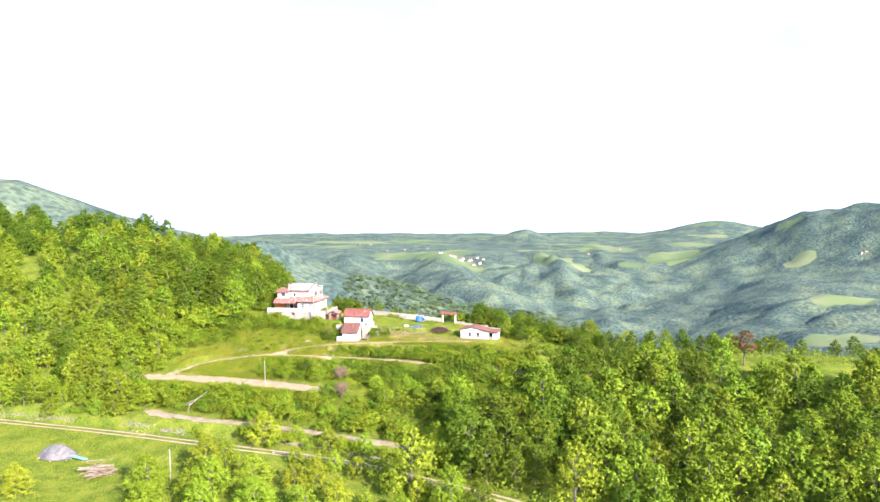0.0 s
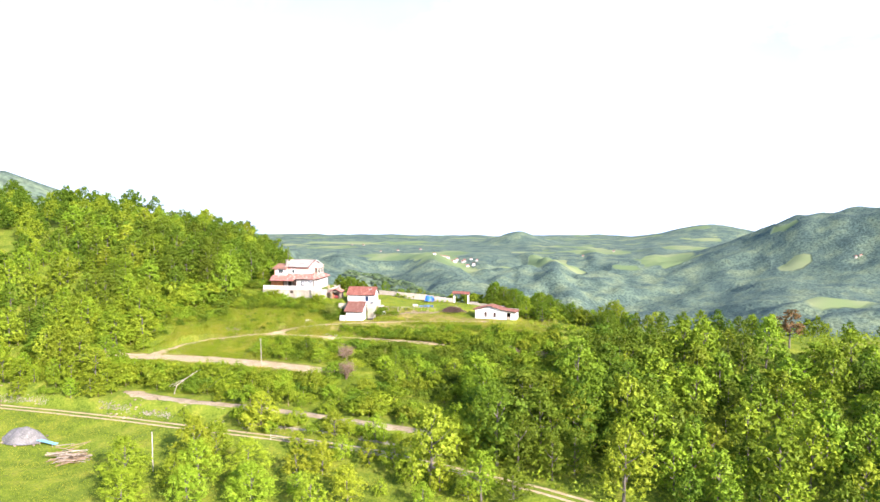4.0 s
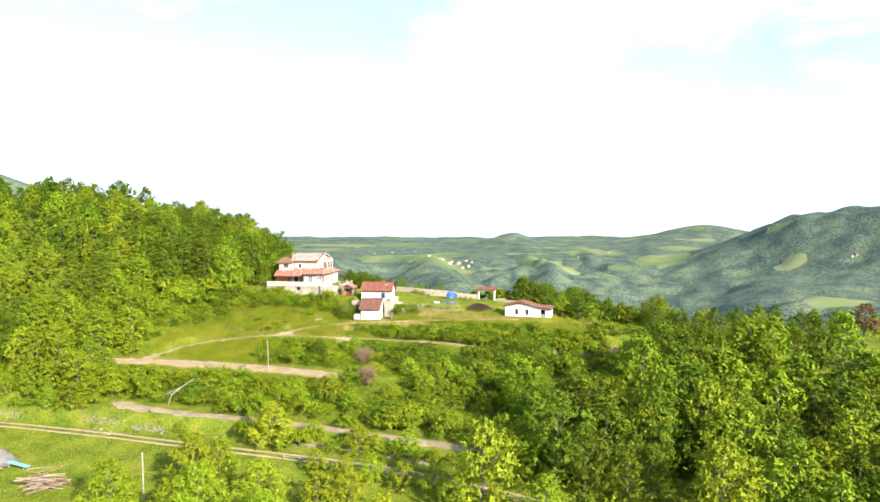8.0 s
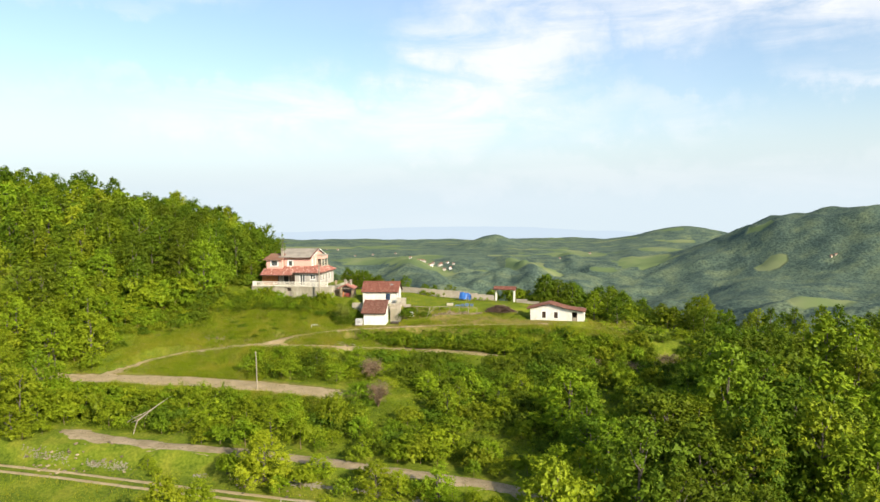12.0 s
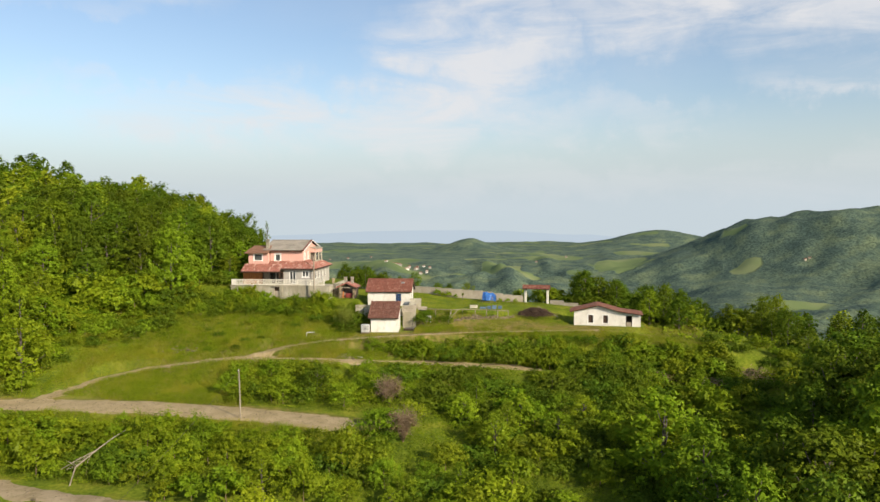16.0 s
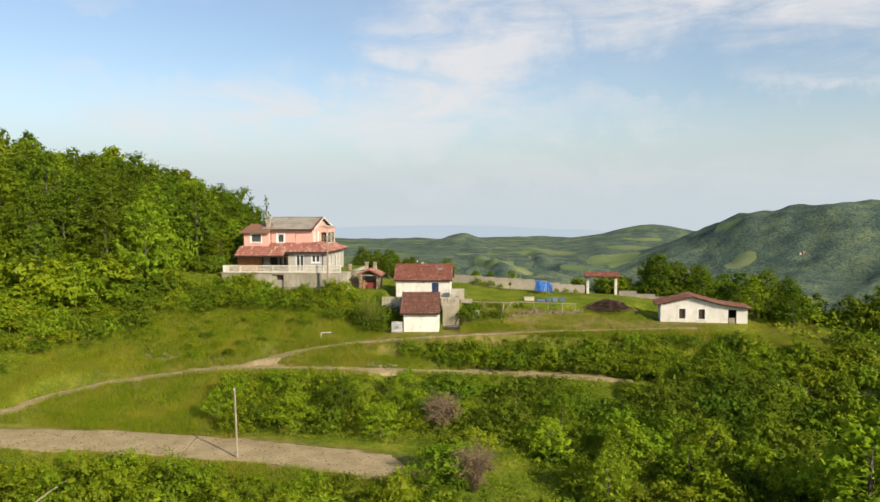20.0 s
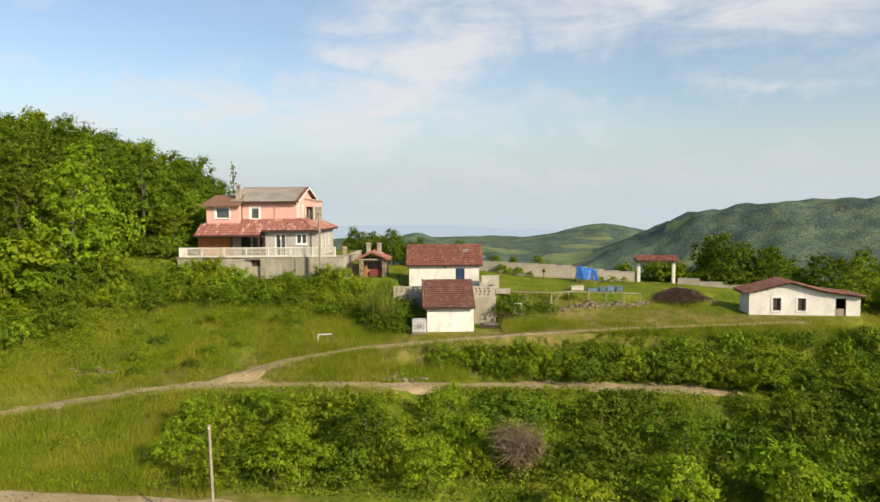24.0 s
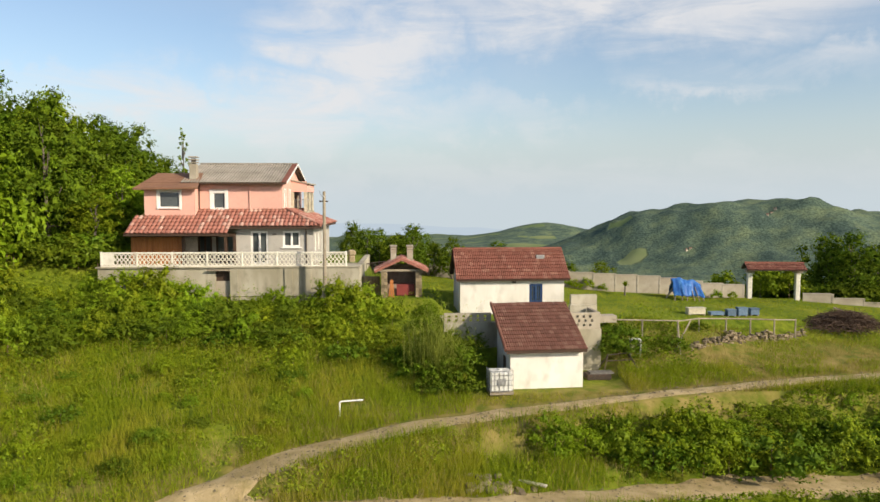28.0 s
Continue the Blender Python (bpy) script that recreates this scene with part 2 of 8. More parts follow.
M_PLASTER = material("white_plaster", (0.74, 0.71, 0.655), 0.9, (0.62, 0.59, 0.53), 0.6, (0.42, 0.39, 0.33), 1.5, 0.3, 40, stretch=(1.2, 1.2, 0.7))
M_PINK = material("pink_plaster", (0.70, 0.41, 0.34), 0.9, (0.65, 0.37, 0.305), 0.6, (0.58, 0.35, 0.29), 4.0, 0.2, 40)
M_GREY = material("grey_plaster", (0.44, 0.41, 0.37), 0.9, (0.38, 0.36, 0.32), 0.8, (0.30, 0.29, 0.26), 4.0, 0.2, 40)
M_CONCRETE = material("weathered_concrete", (0.44, 0.405, 0.32), 0.95, (0.27, 0.245, 0.175), 0.55, (0.17, 0.155, 0.105), 2.4, 0.5, 25, stretch=(1.1, 1.1, 0.55))
M_WALL = material("precast_wall_concrete", (0.41, 0.365, 0.29), 0.95, (0.31, 0.27, 0.205), 0.8, (0.25, 0.22, 0.17), 3.0, 0.3, 25)
M_BALUSTER = material("painted_cast_concrete", (0.72, 0.69, 0.60), 0.85, (0.6, 0.57, 0.48), 1.2, (0.4, 0.37, 0.3), 6.0, 0.2, 30)
M_WHITE = material("white_paint", (0.8, 0.79, 0.75), 0.5, (0.74, 0.73, 0.69), 2.0, (0.6, 0.58, 0.54), 9.0, 0.08, 60)
M_TILE_PINK = tile_material("weathered_red_roof_tile", (0.20, 0.075, 0.052), (0.33, 0.13, 0.095), (0.60, 0.45, 0.37))
M_TILE_RED = tile_material("red_clay_tile", (0.15, 0.055, 0.038), (0.225, 0.085, 0.058), (0.31, 0.165, 0.115))
M_TILE_BROWN = tile_material("brown_clay_tile", (0.125, 0.055, 0.038), (0.18, 0.08, 0.055), (0.26, 0.15, 0.105))
M_CORRUGATED = material("grey_corrugated_sheet", (0.30, 0.27, 0.23), 0.8, (0.22, 0.20, 0.165), 1.0, (0.14, 0.13, 0.10), 5.0, 0.2, 30)
M_SHINGLE = material("brown_roof_sheet", (0.24, 0.13, 0.08), 0.85, (0.20, 0.105, 0.065), 1.2, (0.15, 0.08, 0.05), 8.0, 0.2, 40)
M_WOOD = material("orange_wood_boards", (0.42, 0.17, 0.05), 0.6, (0.33, 0.12, 0.035), 3.0, (0.22, 0.08, 0.025), 14.0, 0.2, 40, per_object=0.15, stretch=(6, 6, 0.6))
M_TIMBER = material("grey_weathered_wood", (0.33, 0.28, 0.21), 0.85, (0.25, 0.21, 0.155), 3.0, (0.17, 0.14, 0.10), 14.0, 0.3, 40, per_object=0.15)
M_DARKWOOD = material("dark_brown_wood", (0.075, 0.045, 0.03), 0.6, None, 3.0, None, 14.0, 0.2, 40)
M_GLASS = material("window_glass", (0.085, 0.095, 0.095), 0.06, (0.06, 0.068, 0.07), 1.0, None, 5.0, 0.0, spec=0.7)
M_BLUE = material("blue_painted_metal", (0.035, 0.085, 0.21), 0.5, None, 4.0, None, 12.0, 0.1, 40)
# pale cyan patches put the sheet's highlights into its colour
M_TARP = material("blue_tarpaulin", (0.035, 0.14, 0.42), 0.4, (0.02, 0.085, 0.30), 1.6, (0.16, 0.38, 0.62), 3.0, 0.3, 12)
M_HIVE_BLUE = material("blue_painted_hive", (0.12, 0.19, 0.28), 0.7, None, 4.0, (0.22, 0.28, 0.36), 12.0, 0.1, 40, per_object=0.25)
M_HIVE_PALE = material("pale_wood_box", (0.55, 0.50, 0.38), 0.7, None, 4.0, None, 12.0, 0.1, 40)
M_METAL = material("dark_rusty_metal", (0.07, 0.055, 0.045), 0.6, None, 5.0, (0.14, 0.07, 0.035), 16.0, 0.2, 50, 0.4)
M_GALV = material("galvanised_metal", (0.42, 0.42, 0.42), 0.45, None, 5.0, None, 16.0, 0.1, 50, 0.7)
M_PLASTIC = material("milky_tank_plastic", (0.68, 0.68, 0.64), 0.5, None, 3.0, None, 8.0, 0.05, 40)
M_STONE = material("field_stone", (0.28, 0.225, 0.145), 0.95, (0.18, 0.14, 0.085), 3.0, (0.13, 0.105, 0.07), 10.0, 0.5, 20, per_object=0.5)
M_BRICK = material("brick_masonry", (0.30, 0.22, 0.17), 0.95, (0.22, 0.16, 0.12), 3.0, (0.36, 0.31, 0.25), 9.0, 0.4, 25, per_object=0.25)
M_ROAD = material("pale_gravelly_dirt", (0.42, 0.325, 0.185), 1.0, (0.31, 0.24, 0.125), 0.7, (0.19, 0.16, 0.07), 4.5, 0.7, 12, dist=0.025)
M_PATH = material("trodden_earth_with_straw", (0.43, 0.335, 0.185), 1.0, (0.29, 0.22, 0.105), 1.1, (0.17, 0.15, 0.045), 2.6, 0.8, 12, dist=0.05)
M_EARTH = material("brown_bare_earth", (0.36, 0.285, 0.18), 1.0, (0.25, 0.195, 0.11), 0.6, (0.12, 0.11, 0.035), 1.6, 0.7, 9, dist=0.05)
M_RUBBLE = material("pale_weathered_rubble", (0.30, 0.265, 0.195), 1.0, (0.22, 0.195, 0.13), 1.2, (0.15, 0.13, 0.08), 5.0, 0.5, 14)
M_BARK = material("grey_bark", (0.15, 0.125, 0.10), 0.95, (0.10, 0.08, 0.06), 2.0, (0.22, 0.20, 0.17), 9.0, 0.6, 30, stretch=(3, 3, 0.7))
M_TWIG = material("bare_dry_twigs", (0.27, 0.19, 0.115), 0.95, (0.18, 0.125, 0.075), 2.0, None, 9.0, 0.2, 30)
M_BRUSH = material("dark_old_brushwood", (0.12, 0.075, 0.05), 0.95, (0.07, 0.045, 0.03), 3.0, (0.17, 0.12, 0.08), 12.0, 0.2, 30)
M_SHEET = material("grey_faded_sheet", (0.17, 0.16, 0.145), 0.85, (0.10, 0.095, 0.085), 1.2, (0.28, 0.27, 0.24), 5.0, 0.3, 20)
M_CYAN = material("pale_blue_sheet", (0.22, 0.45, 0.52), 0.6, None, 2.0, None, 8.0, 0.1, 30)
M_DULLRED = material("dull_red_board", (0.23, 0.045, 0.04), 0.6, None, 2.0, None, 8.0, 0.1, 30)
L_MID = leaf_material("green_leaves", (0.118, 0.178, 0.007), (0.195, 0.258, 0.012), 0.16, hue=0.018, per_object=0.22)
L_DARK = leaf_material("deep_green_leaves", (0.062, 0.105, 0.006), (0.11, 0.16, 0.009), 0.13, hue=0.015, per_object=0.2)
L_LIME = leaf_material("yellow_green_leaves", (0.15, 0.225, 0.008), (0.235, 0.305, 0.013), 0.3, hue=0.015, per_object=0.18)
L_ORCHARD = leaf_material("fresh_lime_leaves", (0.225, 0.305, 0.012), (0.31, 0.375, 0.018), 0.38, per_object=0.15)
# leaves far off: haze is put into their paler, bluer green
L_FAR = leaf_material("hazed_woodland_leaves", (0.105, 0.16, 0.07), (0.155, 0.21, 0.085), 0.35, 0.0, 0.0)
L_GRASS = leaf_material("meadow_grass_blades", (0.15, 0.215, 0.008), (0.265, 0.315, 0.016), 0.38, 0.0, 0.0, (0.31, 0.305, 0.026))
L_REED = leaf_material("pale_reed_blades", (0.19, 0.23, 0.03), (0.29, 0.32, 0.06), 0.35, 0.0, 0.0)
L_WITHERED = leaf_material("withered_brown_leaves", (0.13, 0.095, 0.04), (0.21, 0.155, 0.075), 0.15, 0.0, 0.0)
L_DRY = leaf_material("dry_straw_blades", (0.25, 0.205, 0.055), (0.36, 0.29, 0.095), 0.3, 0.0, 0.0)
L_HERB = leaf_material("mixed_herb_leaves", (0.105, 0.165, 0.006), (0.20, 0.255, 0.010), 0.16, 0.0, 0.0, (0.185, 0.235, 0.014))


def ground_material():
    """Meadow near the houses, woods and fields in the distance with haze in their colours, by a painted mask of land
    use.
    """
    m = bpy.data.materials.new("meadow_and_far_land")
    m.use_nodes = True
    n, l = m.node_tree.nodes, m.node_tree.links
    b = n["Principled BSDF"]
    b.inputs["Roughness"].default_value = 1.0
    b.inputs["Specular IOR Level"].default_value = 0.1
    co = n.new("ShaderNodeTexCoord")

    def noise_tex(scale, detail=4):
        t = n.new("ShaderNodeTexNoise")
        t.inputs["Scale"].default_value, t.inputs["Detail"].default_value = scale, detail
        l.new(co.outputs["Object"], t.inputs["Vector"])
        return t.outputs["Fac"]

    def ramp(fac, stops):
        r = n.new("ShaderNodeValToRGB")
        while len(r.color_ramp.elements) < len(stops):
            r.color_ramp.elements.new(0.5)
        for e, (p, c) in zip(r.color_ramp.elements, stops):
            e.position, e.color = p, (*c, 1)
        l.new(fac, r.inputs[0])
        return r.outputs[0]

    def mix(fac, a, c):
        x = n.new("ShaderNodeMixRGB")
        l.new(fac, x.inputs["Fac"])
        l.new(a, x.inputs["Color1"])
        l.new(c, x.inputs["Color2"])
        return x.outputs[0]

    def sharp(fac):
        r = n.new("ShaderNodeMapRange")
        r.inputs["From Min"].default_value, r.inputs["From Max"].default_value = 0.42, 0.58
        l.new(fac, r.inputs["Value"])
        return r.outputs[0]

    def attr(name):
        a = n.new("ShaderNodeAttribute")
        a.attribute_name = name
        return a.outputs["Fac"]

    meadow = ramp(noise_tex(0.35), [(0.34, (0.055, 0.095, 0.006)), (0.5, (0.115, 0.16, 0.009)), (0.66, (0.21, 0.22, 0.022))])
    fine = ramp(noise_tex(3.0, 6), [(0.36, (0.05, 0.08, 0.008)), (0.64, (0.20, 0.235, 0.024))])
    h = n.new("ShaderNodeMixRGB")
    h.inputs["Fac"].default_value = 0.45
    l.new(meadow, h.inputs["Color1"])
    l.new(fine, h.inputs["Color2"])
    dry = ramp(noise_tex(1.2, 6), [(0.36, (0.10, 0.12, 0.016)), (0.5, (0.185, 0.16, 0.04)), (0.66, (0.27, 0.205, 0.075))])
    near = mix(attr("dry"), h.outputs[0], dry)
    # haze put into the far land: woods paler and bluer, fields duller
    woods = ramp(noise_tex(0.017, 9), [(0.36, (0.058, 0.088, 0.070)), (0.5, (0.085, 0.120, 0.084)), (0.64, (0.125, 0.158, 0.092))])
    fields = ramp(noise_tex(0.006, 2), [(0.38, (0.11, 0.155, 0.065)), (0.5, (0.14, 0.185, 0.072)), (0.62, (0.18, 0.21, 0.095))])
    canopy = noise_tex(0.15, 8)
    # shade between crowns put into the colour: dips of the canopy darker, bluer
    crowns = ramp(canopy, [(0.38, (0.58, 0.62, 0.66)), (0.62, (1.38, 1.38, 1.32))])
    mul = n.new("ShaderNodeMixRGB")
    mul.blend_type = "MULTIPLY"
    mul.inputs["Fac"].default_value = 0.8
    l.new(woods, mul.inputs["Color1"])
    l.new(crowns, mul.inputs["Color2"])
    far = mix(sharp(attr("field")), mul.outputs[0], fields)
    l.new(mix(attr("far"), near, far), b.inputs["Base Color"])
    bp = n.new("ShaderNodeBump")
    bp.inputs["Strength"].default_value, bp.inputs["Distance"].default_value = 0.6, 0.12
    l.new(noise_tex(2.2, 6), bp.inputs["Height"])
    lone, wood, far_amount = n.new("ShaderNodeMath"), n.new("ShaderNodeMath"), n.new("ShaderNodeMath")
    lone.operation, wood.operation, far_amount.operation = "SUBTRACT", "MULTIPLY", "MULTIPLY"
    lone.inputs[0].default_value = 1.0
    l.new(sharp(attr("field")), lone.inputs[1])
    l.new(attr("far"), far_amount.inputs[0])
    l.new(lone.outputs[0], far_amount.inputs[1])
    l.new(canopy, wood.inputs[0])
    l.new(far_amount.outputs[0], wood.inputs[1])
    b2 = n.new("ShaderNodeBump")
    b2.inputs["Strength"].default_value, b2.inputs["Distance"].default_value = 0.6, 6.5
    l.new(wood.outputs[0], b2.inputs["Height"])
    l.new(bp.outputs[0], b2.inputs["Normal"])
    l.new(b2.outputs[0], b.inputs["Normal"])
    return m


M_GROUND = ground_material()


# ---- mesh helpers ----
def part(name, bm, mat, parent=None, label="", smooth=False):
    me = bpy.data.meshes.new(name)
    bm.normal_update()
    bm.to_mesh(me)
    bm.free()
    if smooth:
        me.polygons.foreach_set("use_smooth", [True] * len(me.polygons))
    me.materials.append(mat)
    ob = new(name, me)
    ob.parent = parent
    return tagged(ob, label) if label else ob


def raw_mesh(name, verts, faces, mat):
    """A mesh from numpy vertices and equal-sized faces."""
    me = bpy.data.meshes.new(name)
    k = faces.shape[1]
    me.vertices.add(len(verts))
    me.vertices.foreach_set("co", np.ascontiguousarray(verts, dtype=np.float32).ravel())
    me.loops.add(faces.size)
    me.loops.foreach_set("vertex_index", np.ascontiguousarray(faces, dtype=np.int32).ravel())
    me.polygons.add(len(faces))
    me.polygons.foreach_set("loop_start", np.arange(0, faces.size, k, dtype=np.int32))
    me.update(calc_edges=True)
    me.materials.append(mat)
    return me


def thing(name, x=0, y=0, z=0, rz=0, label="", category="", group="", kind=""):
    ob = new(name)
    ob.empty_display_size = 0.3
    ob.matrix_basis = pose(x, y, z, 0, 0, rz)
    return tagged(ob, label, category, group, kind)


def box(bm, x0, x1, y0, y1, z0, z1, bevel=0.0):
    v = [bm.verts.new(p) for p in ((x0, y0, z0), (x1, y0, z0), (x1, y1, z0), (x0, y1, z0), (x0, y0, z1), (x1, y0, z1), (x1, y1, z1), (x0, y1, z1))]
    f = [bm.faces.new([v[i] for i in q]) for q in ((3, 2, 1, 0), (4, 5, 6, 7), (0, 1, 5, 4), (1, 2, 6, 5), (2, 3, 7, 6), (3, 0, 4, 7))]
    if bevel:
        bmesh.ops.bevel(bm, geom=list({e for g in f for e in g.edges}), offset=bevel, segments=1, affect="EDGES")
    return bm


def boxes(*args, bevel=0.0):
    bm = bmesh.new()
    for a in args:
        box(bm, *a, bevel=bevel)
    return bm


def prism(points, axis, a, b):
    """A polygon of (u, v) pairs drawn out along an axis from a to b: axis y takes (x, z), axis x takes (y, z)."""
    bm = bmesh.new()
    place = {"y": lambda u, v, w: (u, w, v), "x": lambda u, v, w: (w, u, v), "z": lambda u, v, w: (u, v, w)}[axis]
    lo, hi = ([bm.verts.new(place(u, v, w)) for u, v in points] for w in (a, b))
    bm.faces.new(lo)
    bm.faces.new(hi[::-1])
    for i in range(len(points)):
        j = (i + 1) % len(points)
        bm.faces.new((lo[j], lo[i], hi[i], hi[j]))
    bmesh.ops.recalc_face_normals(bm, faces=bm.faces)
    return bm


def tube(bm, path, r0, r1=None, sides=7):
    """A tapering round bar along a list of points."""
    r1 = r0 if r1 is None else r1
    path = [Vector(p) for p in path]
    rings = []
    for i, p in enumerate(path):
        d = (path[min(i + 1, len(path) - 1)] - path[max(i - 1, 0)]).normalized()
        u = d.orthogonal().normalized()
        w = d.cross(u)
        r = r0 + (r1 - r0) * i / max(len(path) - 1, 1)
        rings.append([bm.verts.new(p + r * (math.cos(k * math.tau / sides) * u + math.sin(k * math.tau / sides) * w)) for k in range(sides)])
    for a, b in zip(rings, rings[1:]):
        for k in range(sides):
            bm.faces.new((a[k], a[(k + 1) % sides], b[(k + 1) % sides], b[k]))
    bm.faces.new(rings[0][::-1])
    bm.faces.new(rings[-1])
    return bm


def bar(path, r0, r1=None, sides=7):
    return tube(bmesh.new(), path, r0, r1, sides)


# ---- the lie of the land ----
def lattice(ix, iy, seed):
    h = (ix * 374761393 + iy * 668265263 + seed * 982451653) & 0xFFFFFFFF
    h = ((h ^ (h >> 13)) * 1274126177) & 0xFFFFFFFF
    return ((h ^ (h >> 16)) & 0xFFFF) / 65535.0


def vnoise(x, y, seed=0):
    x, y = np.asarray(x, dtype=float), np.asarray(y, dtype=float)
    ix, iy = np.floor(x).astype(np.int64), np.floor(y).astype(np.int64)
    fx, fy = x - ix, y - iy
    fx, fy = fx * fx * (3 - 2 * fx), fy * fy * (3 - 2 * fy)
    a, b = lattice(ix, iy, seed), lattice(ix + 1, iy, seed)
    c, d = lattice(ix, iy + 1, seed), lattice(ix + 1, iy + 1, seed)
    return (a + (b - a) * fx) * (1 - fy) + (c + (d - c) * fx) * fy


def fbm(x, y, seed=0, octaves=4):
    total, amp, norm = 0.0, 1.0, 0.0
    for k in range(octaves):
        total = total + amp * vnoise(x * 2 ** k + 17.3 * k, y * 2 ** k - 9.1 * k, seed + k)
        norm, amp = norm + amp, amp * 0.5
    return total / norm


def step(a, b, v):
    t = np.clip((v - a) / (b - a), 0, 1)
    return t * t * (3 - 2 * t)


# cross sections of the hillside at stations along x: pairs of y and height
SECTIONS = []
SECTIONS.append((-160, [(-95, -11), (-44, -6), (-38, -3), (-24, 7), (0, 17), (20, 22), (60, 28), (110, 20), (165, 0)]))
SECTIONS.append((-80, [(-95, -13), (-44, -9.7), (-40, -8.5), (-24, 1), (0, 12), (20, 18), (60, 22), (110, 10), (165, -20)]))
SECTIONS.append((-45, [(-95, -13), (-44, -9.7), (-40, -7.8), (-28, -3.5), (-20, -2), (0, 5.5), (20, 11), (60, 12), (110, -8), (165, -45)]))
SECTIONS.append((-24, [(-95, -13), (-58, -11.5), (-46, -9.9), (-43, -9.3), (-41, -7.8), (-38, -7.6), (-31.5, -7.1), (-27, -4.6), (-21, -4.3), (-15, -3.6), (-13, -2.8), (-9, -2.0), (0, 0.3), (7, 3.0), (9, 5), (20, 6), (28, 6), (45, -3), (70, -20), (165, -75)]))
SECTIONS.append((-8, [(-95, -13), (-58, -12), (-46.5, -10), (-43.5, -9.4), (-41, -8.2), (-38, -8), (-31.5, -7.4), (-27, -5), (-21, -4.8), (-14.5, -4.0), (-11, -2.1), (-8, -1.7), (-5, -0.9), (-3, -0.5), (0, 0), (7, 2.8), (9, 3.5), (18, 4.2), (24, 3.6), (30, 0), (60, -20), (165, -80)]))
SECTIONS.append((9, [(-95, -13), (-60, -12), (-50, -10.3), (-45, -9.9), (-43, -9), (-40, -8.8), (-32, -8), (-27, -6.4), (-13, -4.9), (-9, -3.4), (-7, -2.9), (-3.3, -2.75), (-2.0, -0.2), (3, 0.4), (4.2, 0.8), (6.2, 2.2), (14, 2.4), (20, 2.6), (24, 1.5), (35, -8), (60, -25), (165, -85)]))
SECTIONS.append((18, [(-95, -13), (-60, -12), (-50, -10.6), (-45, -10), (-41, -9.1), (-27, -7.8), (-12, -5.6), (-7, -3.8), (-2.8, -3.2), (-1.4, 0), (5, 0.5), (7, 1.0), (8.4, 1.9), (14, 2.1), (19, 2.1), (24, 1.2), (35, -8), (60, -26), (165, -90)]))
SECTIONS.append((32, [(-95, -13.5), (-60, -12), (-54, -10.8), (-46, -10.3), (-42, -9.8), (-28, -8.5), (-12, -6.4), (-5, -4.3), (-2.2, -3.2), (-0.8, -0.3), (1, 0), (6, 0.3), (12, 1.0), (17, 1.4), (22, 0.8), (35, -8), (60, -28), (165, -95)]))
SECTIONS.append((60, [(-95, -14), (-60, -12.5), (-40, -11), (-20, -8), (-8, -5.5), (0, -3.2), (8, -2), (16, -3), (35, -14), (60, -32), (165, -100)]))
SECTIONS.append((125, [(-95, -15), (-60, -13), (-40, -11.5), (-20, -8.5), (-8, -5), (0, -2.5), (8, -2), (16, -4), (35, -16), (60, -35), (165, -110)]))
# ways cut into the slope: name, width, points of x, y, z
ROAD_LOW = [(-46, -28, -3.6), (-38, -25.5, -3.9), (-30, -24.2, -4.15), (-22, -23.2, -4.4), (-15, -23.3, -4.65), (-9, -23.4, -4.8), (-3.5, -24.2, -5.0), (3.2, -25.4, -5.2)]
ROAD_UP = [(-33.5, -23.5, -4.1), (-31.2, -19, -3.85), (-29.8, -15, -3.4), (-25.6, -12.3, -2.8), (-20.3, -10.6, -2.3), (-14, -8.9, -1.75), (-9.6, -5.8, -1.05), (-4.8, -3.9, -0.55), (1.5, -2.6, -0.2), (8, -1.2, 0.0), (16, 0.4, 0.1), (24, 1.3, 0.2), (31, 2.6, 0.2)]
TRACK_MID = [(-16, -9.6, -2.0), (-9, -9.2, -1.95), (-2, -8.8, -2.1), (3, -7.3, -2.5), (9.5, -5.6, -2.95), (16.5, -4.8, -3.3), (23, -5, -3.7)]
TRACK_DIRT = [(-29, -37.4, -7.3), (-23.5, -38.6, -7.6), (-14.5, -40.2, -7.8), (-6.6, -40, -8.05), (6.5, -41.3, -8.5), (15.5, -42.3, -9.0), (23.6, -43.2, -9.4), (34, -46, -10)]
ROAD_GRAVEL = [(-110, -39, -9.2), (-58, -41.8, -9.6), (-38, -43.4, -9.75), (-24, -44.9, -9.85), (-14.7, -46.3, -9.9), (-3, -47.8, -10), (9, -49.2, -10.15), (19, -50.8, -10.3), (31, -55, -10.5), (45, -60, -10.8), (70, -72, -11.5), (108, -94, -13)]
CUTS = [(ROAD_LOW, 2.4), (ROAD_UP, 1.05), (TRACK_MID, 0.9), (TRACK_DIRT, 1.1), (ROAD_GRAVEL, 1.6)]
# level places under buildings: x0, x1, y0, y1, height, soft edge
PADS = [(-23.0, -7.9, 8.75, 21, 5.3, 0.4), (-8, -2.4, 7.6, 11.5, 3.5, 0.8), (-2.6, 5.6, 4.4, 12, 2.62, 0.4), (-1.6, 5.8, -0.8, 3.9, -0.02, 0.6), (27.4, 37.6, 4.6, 11.5, 0.3, 1.2)]


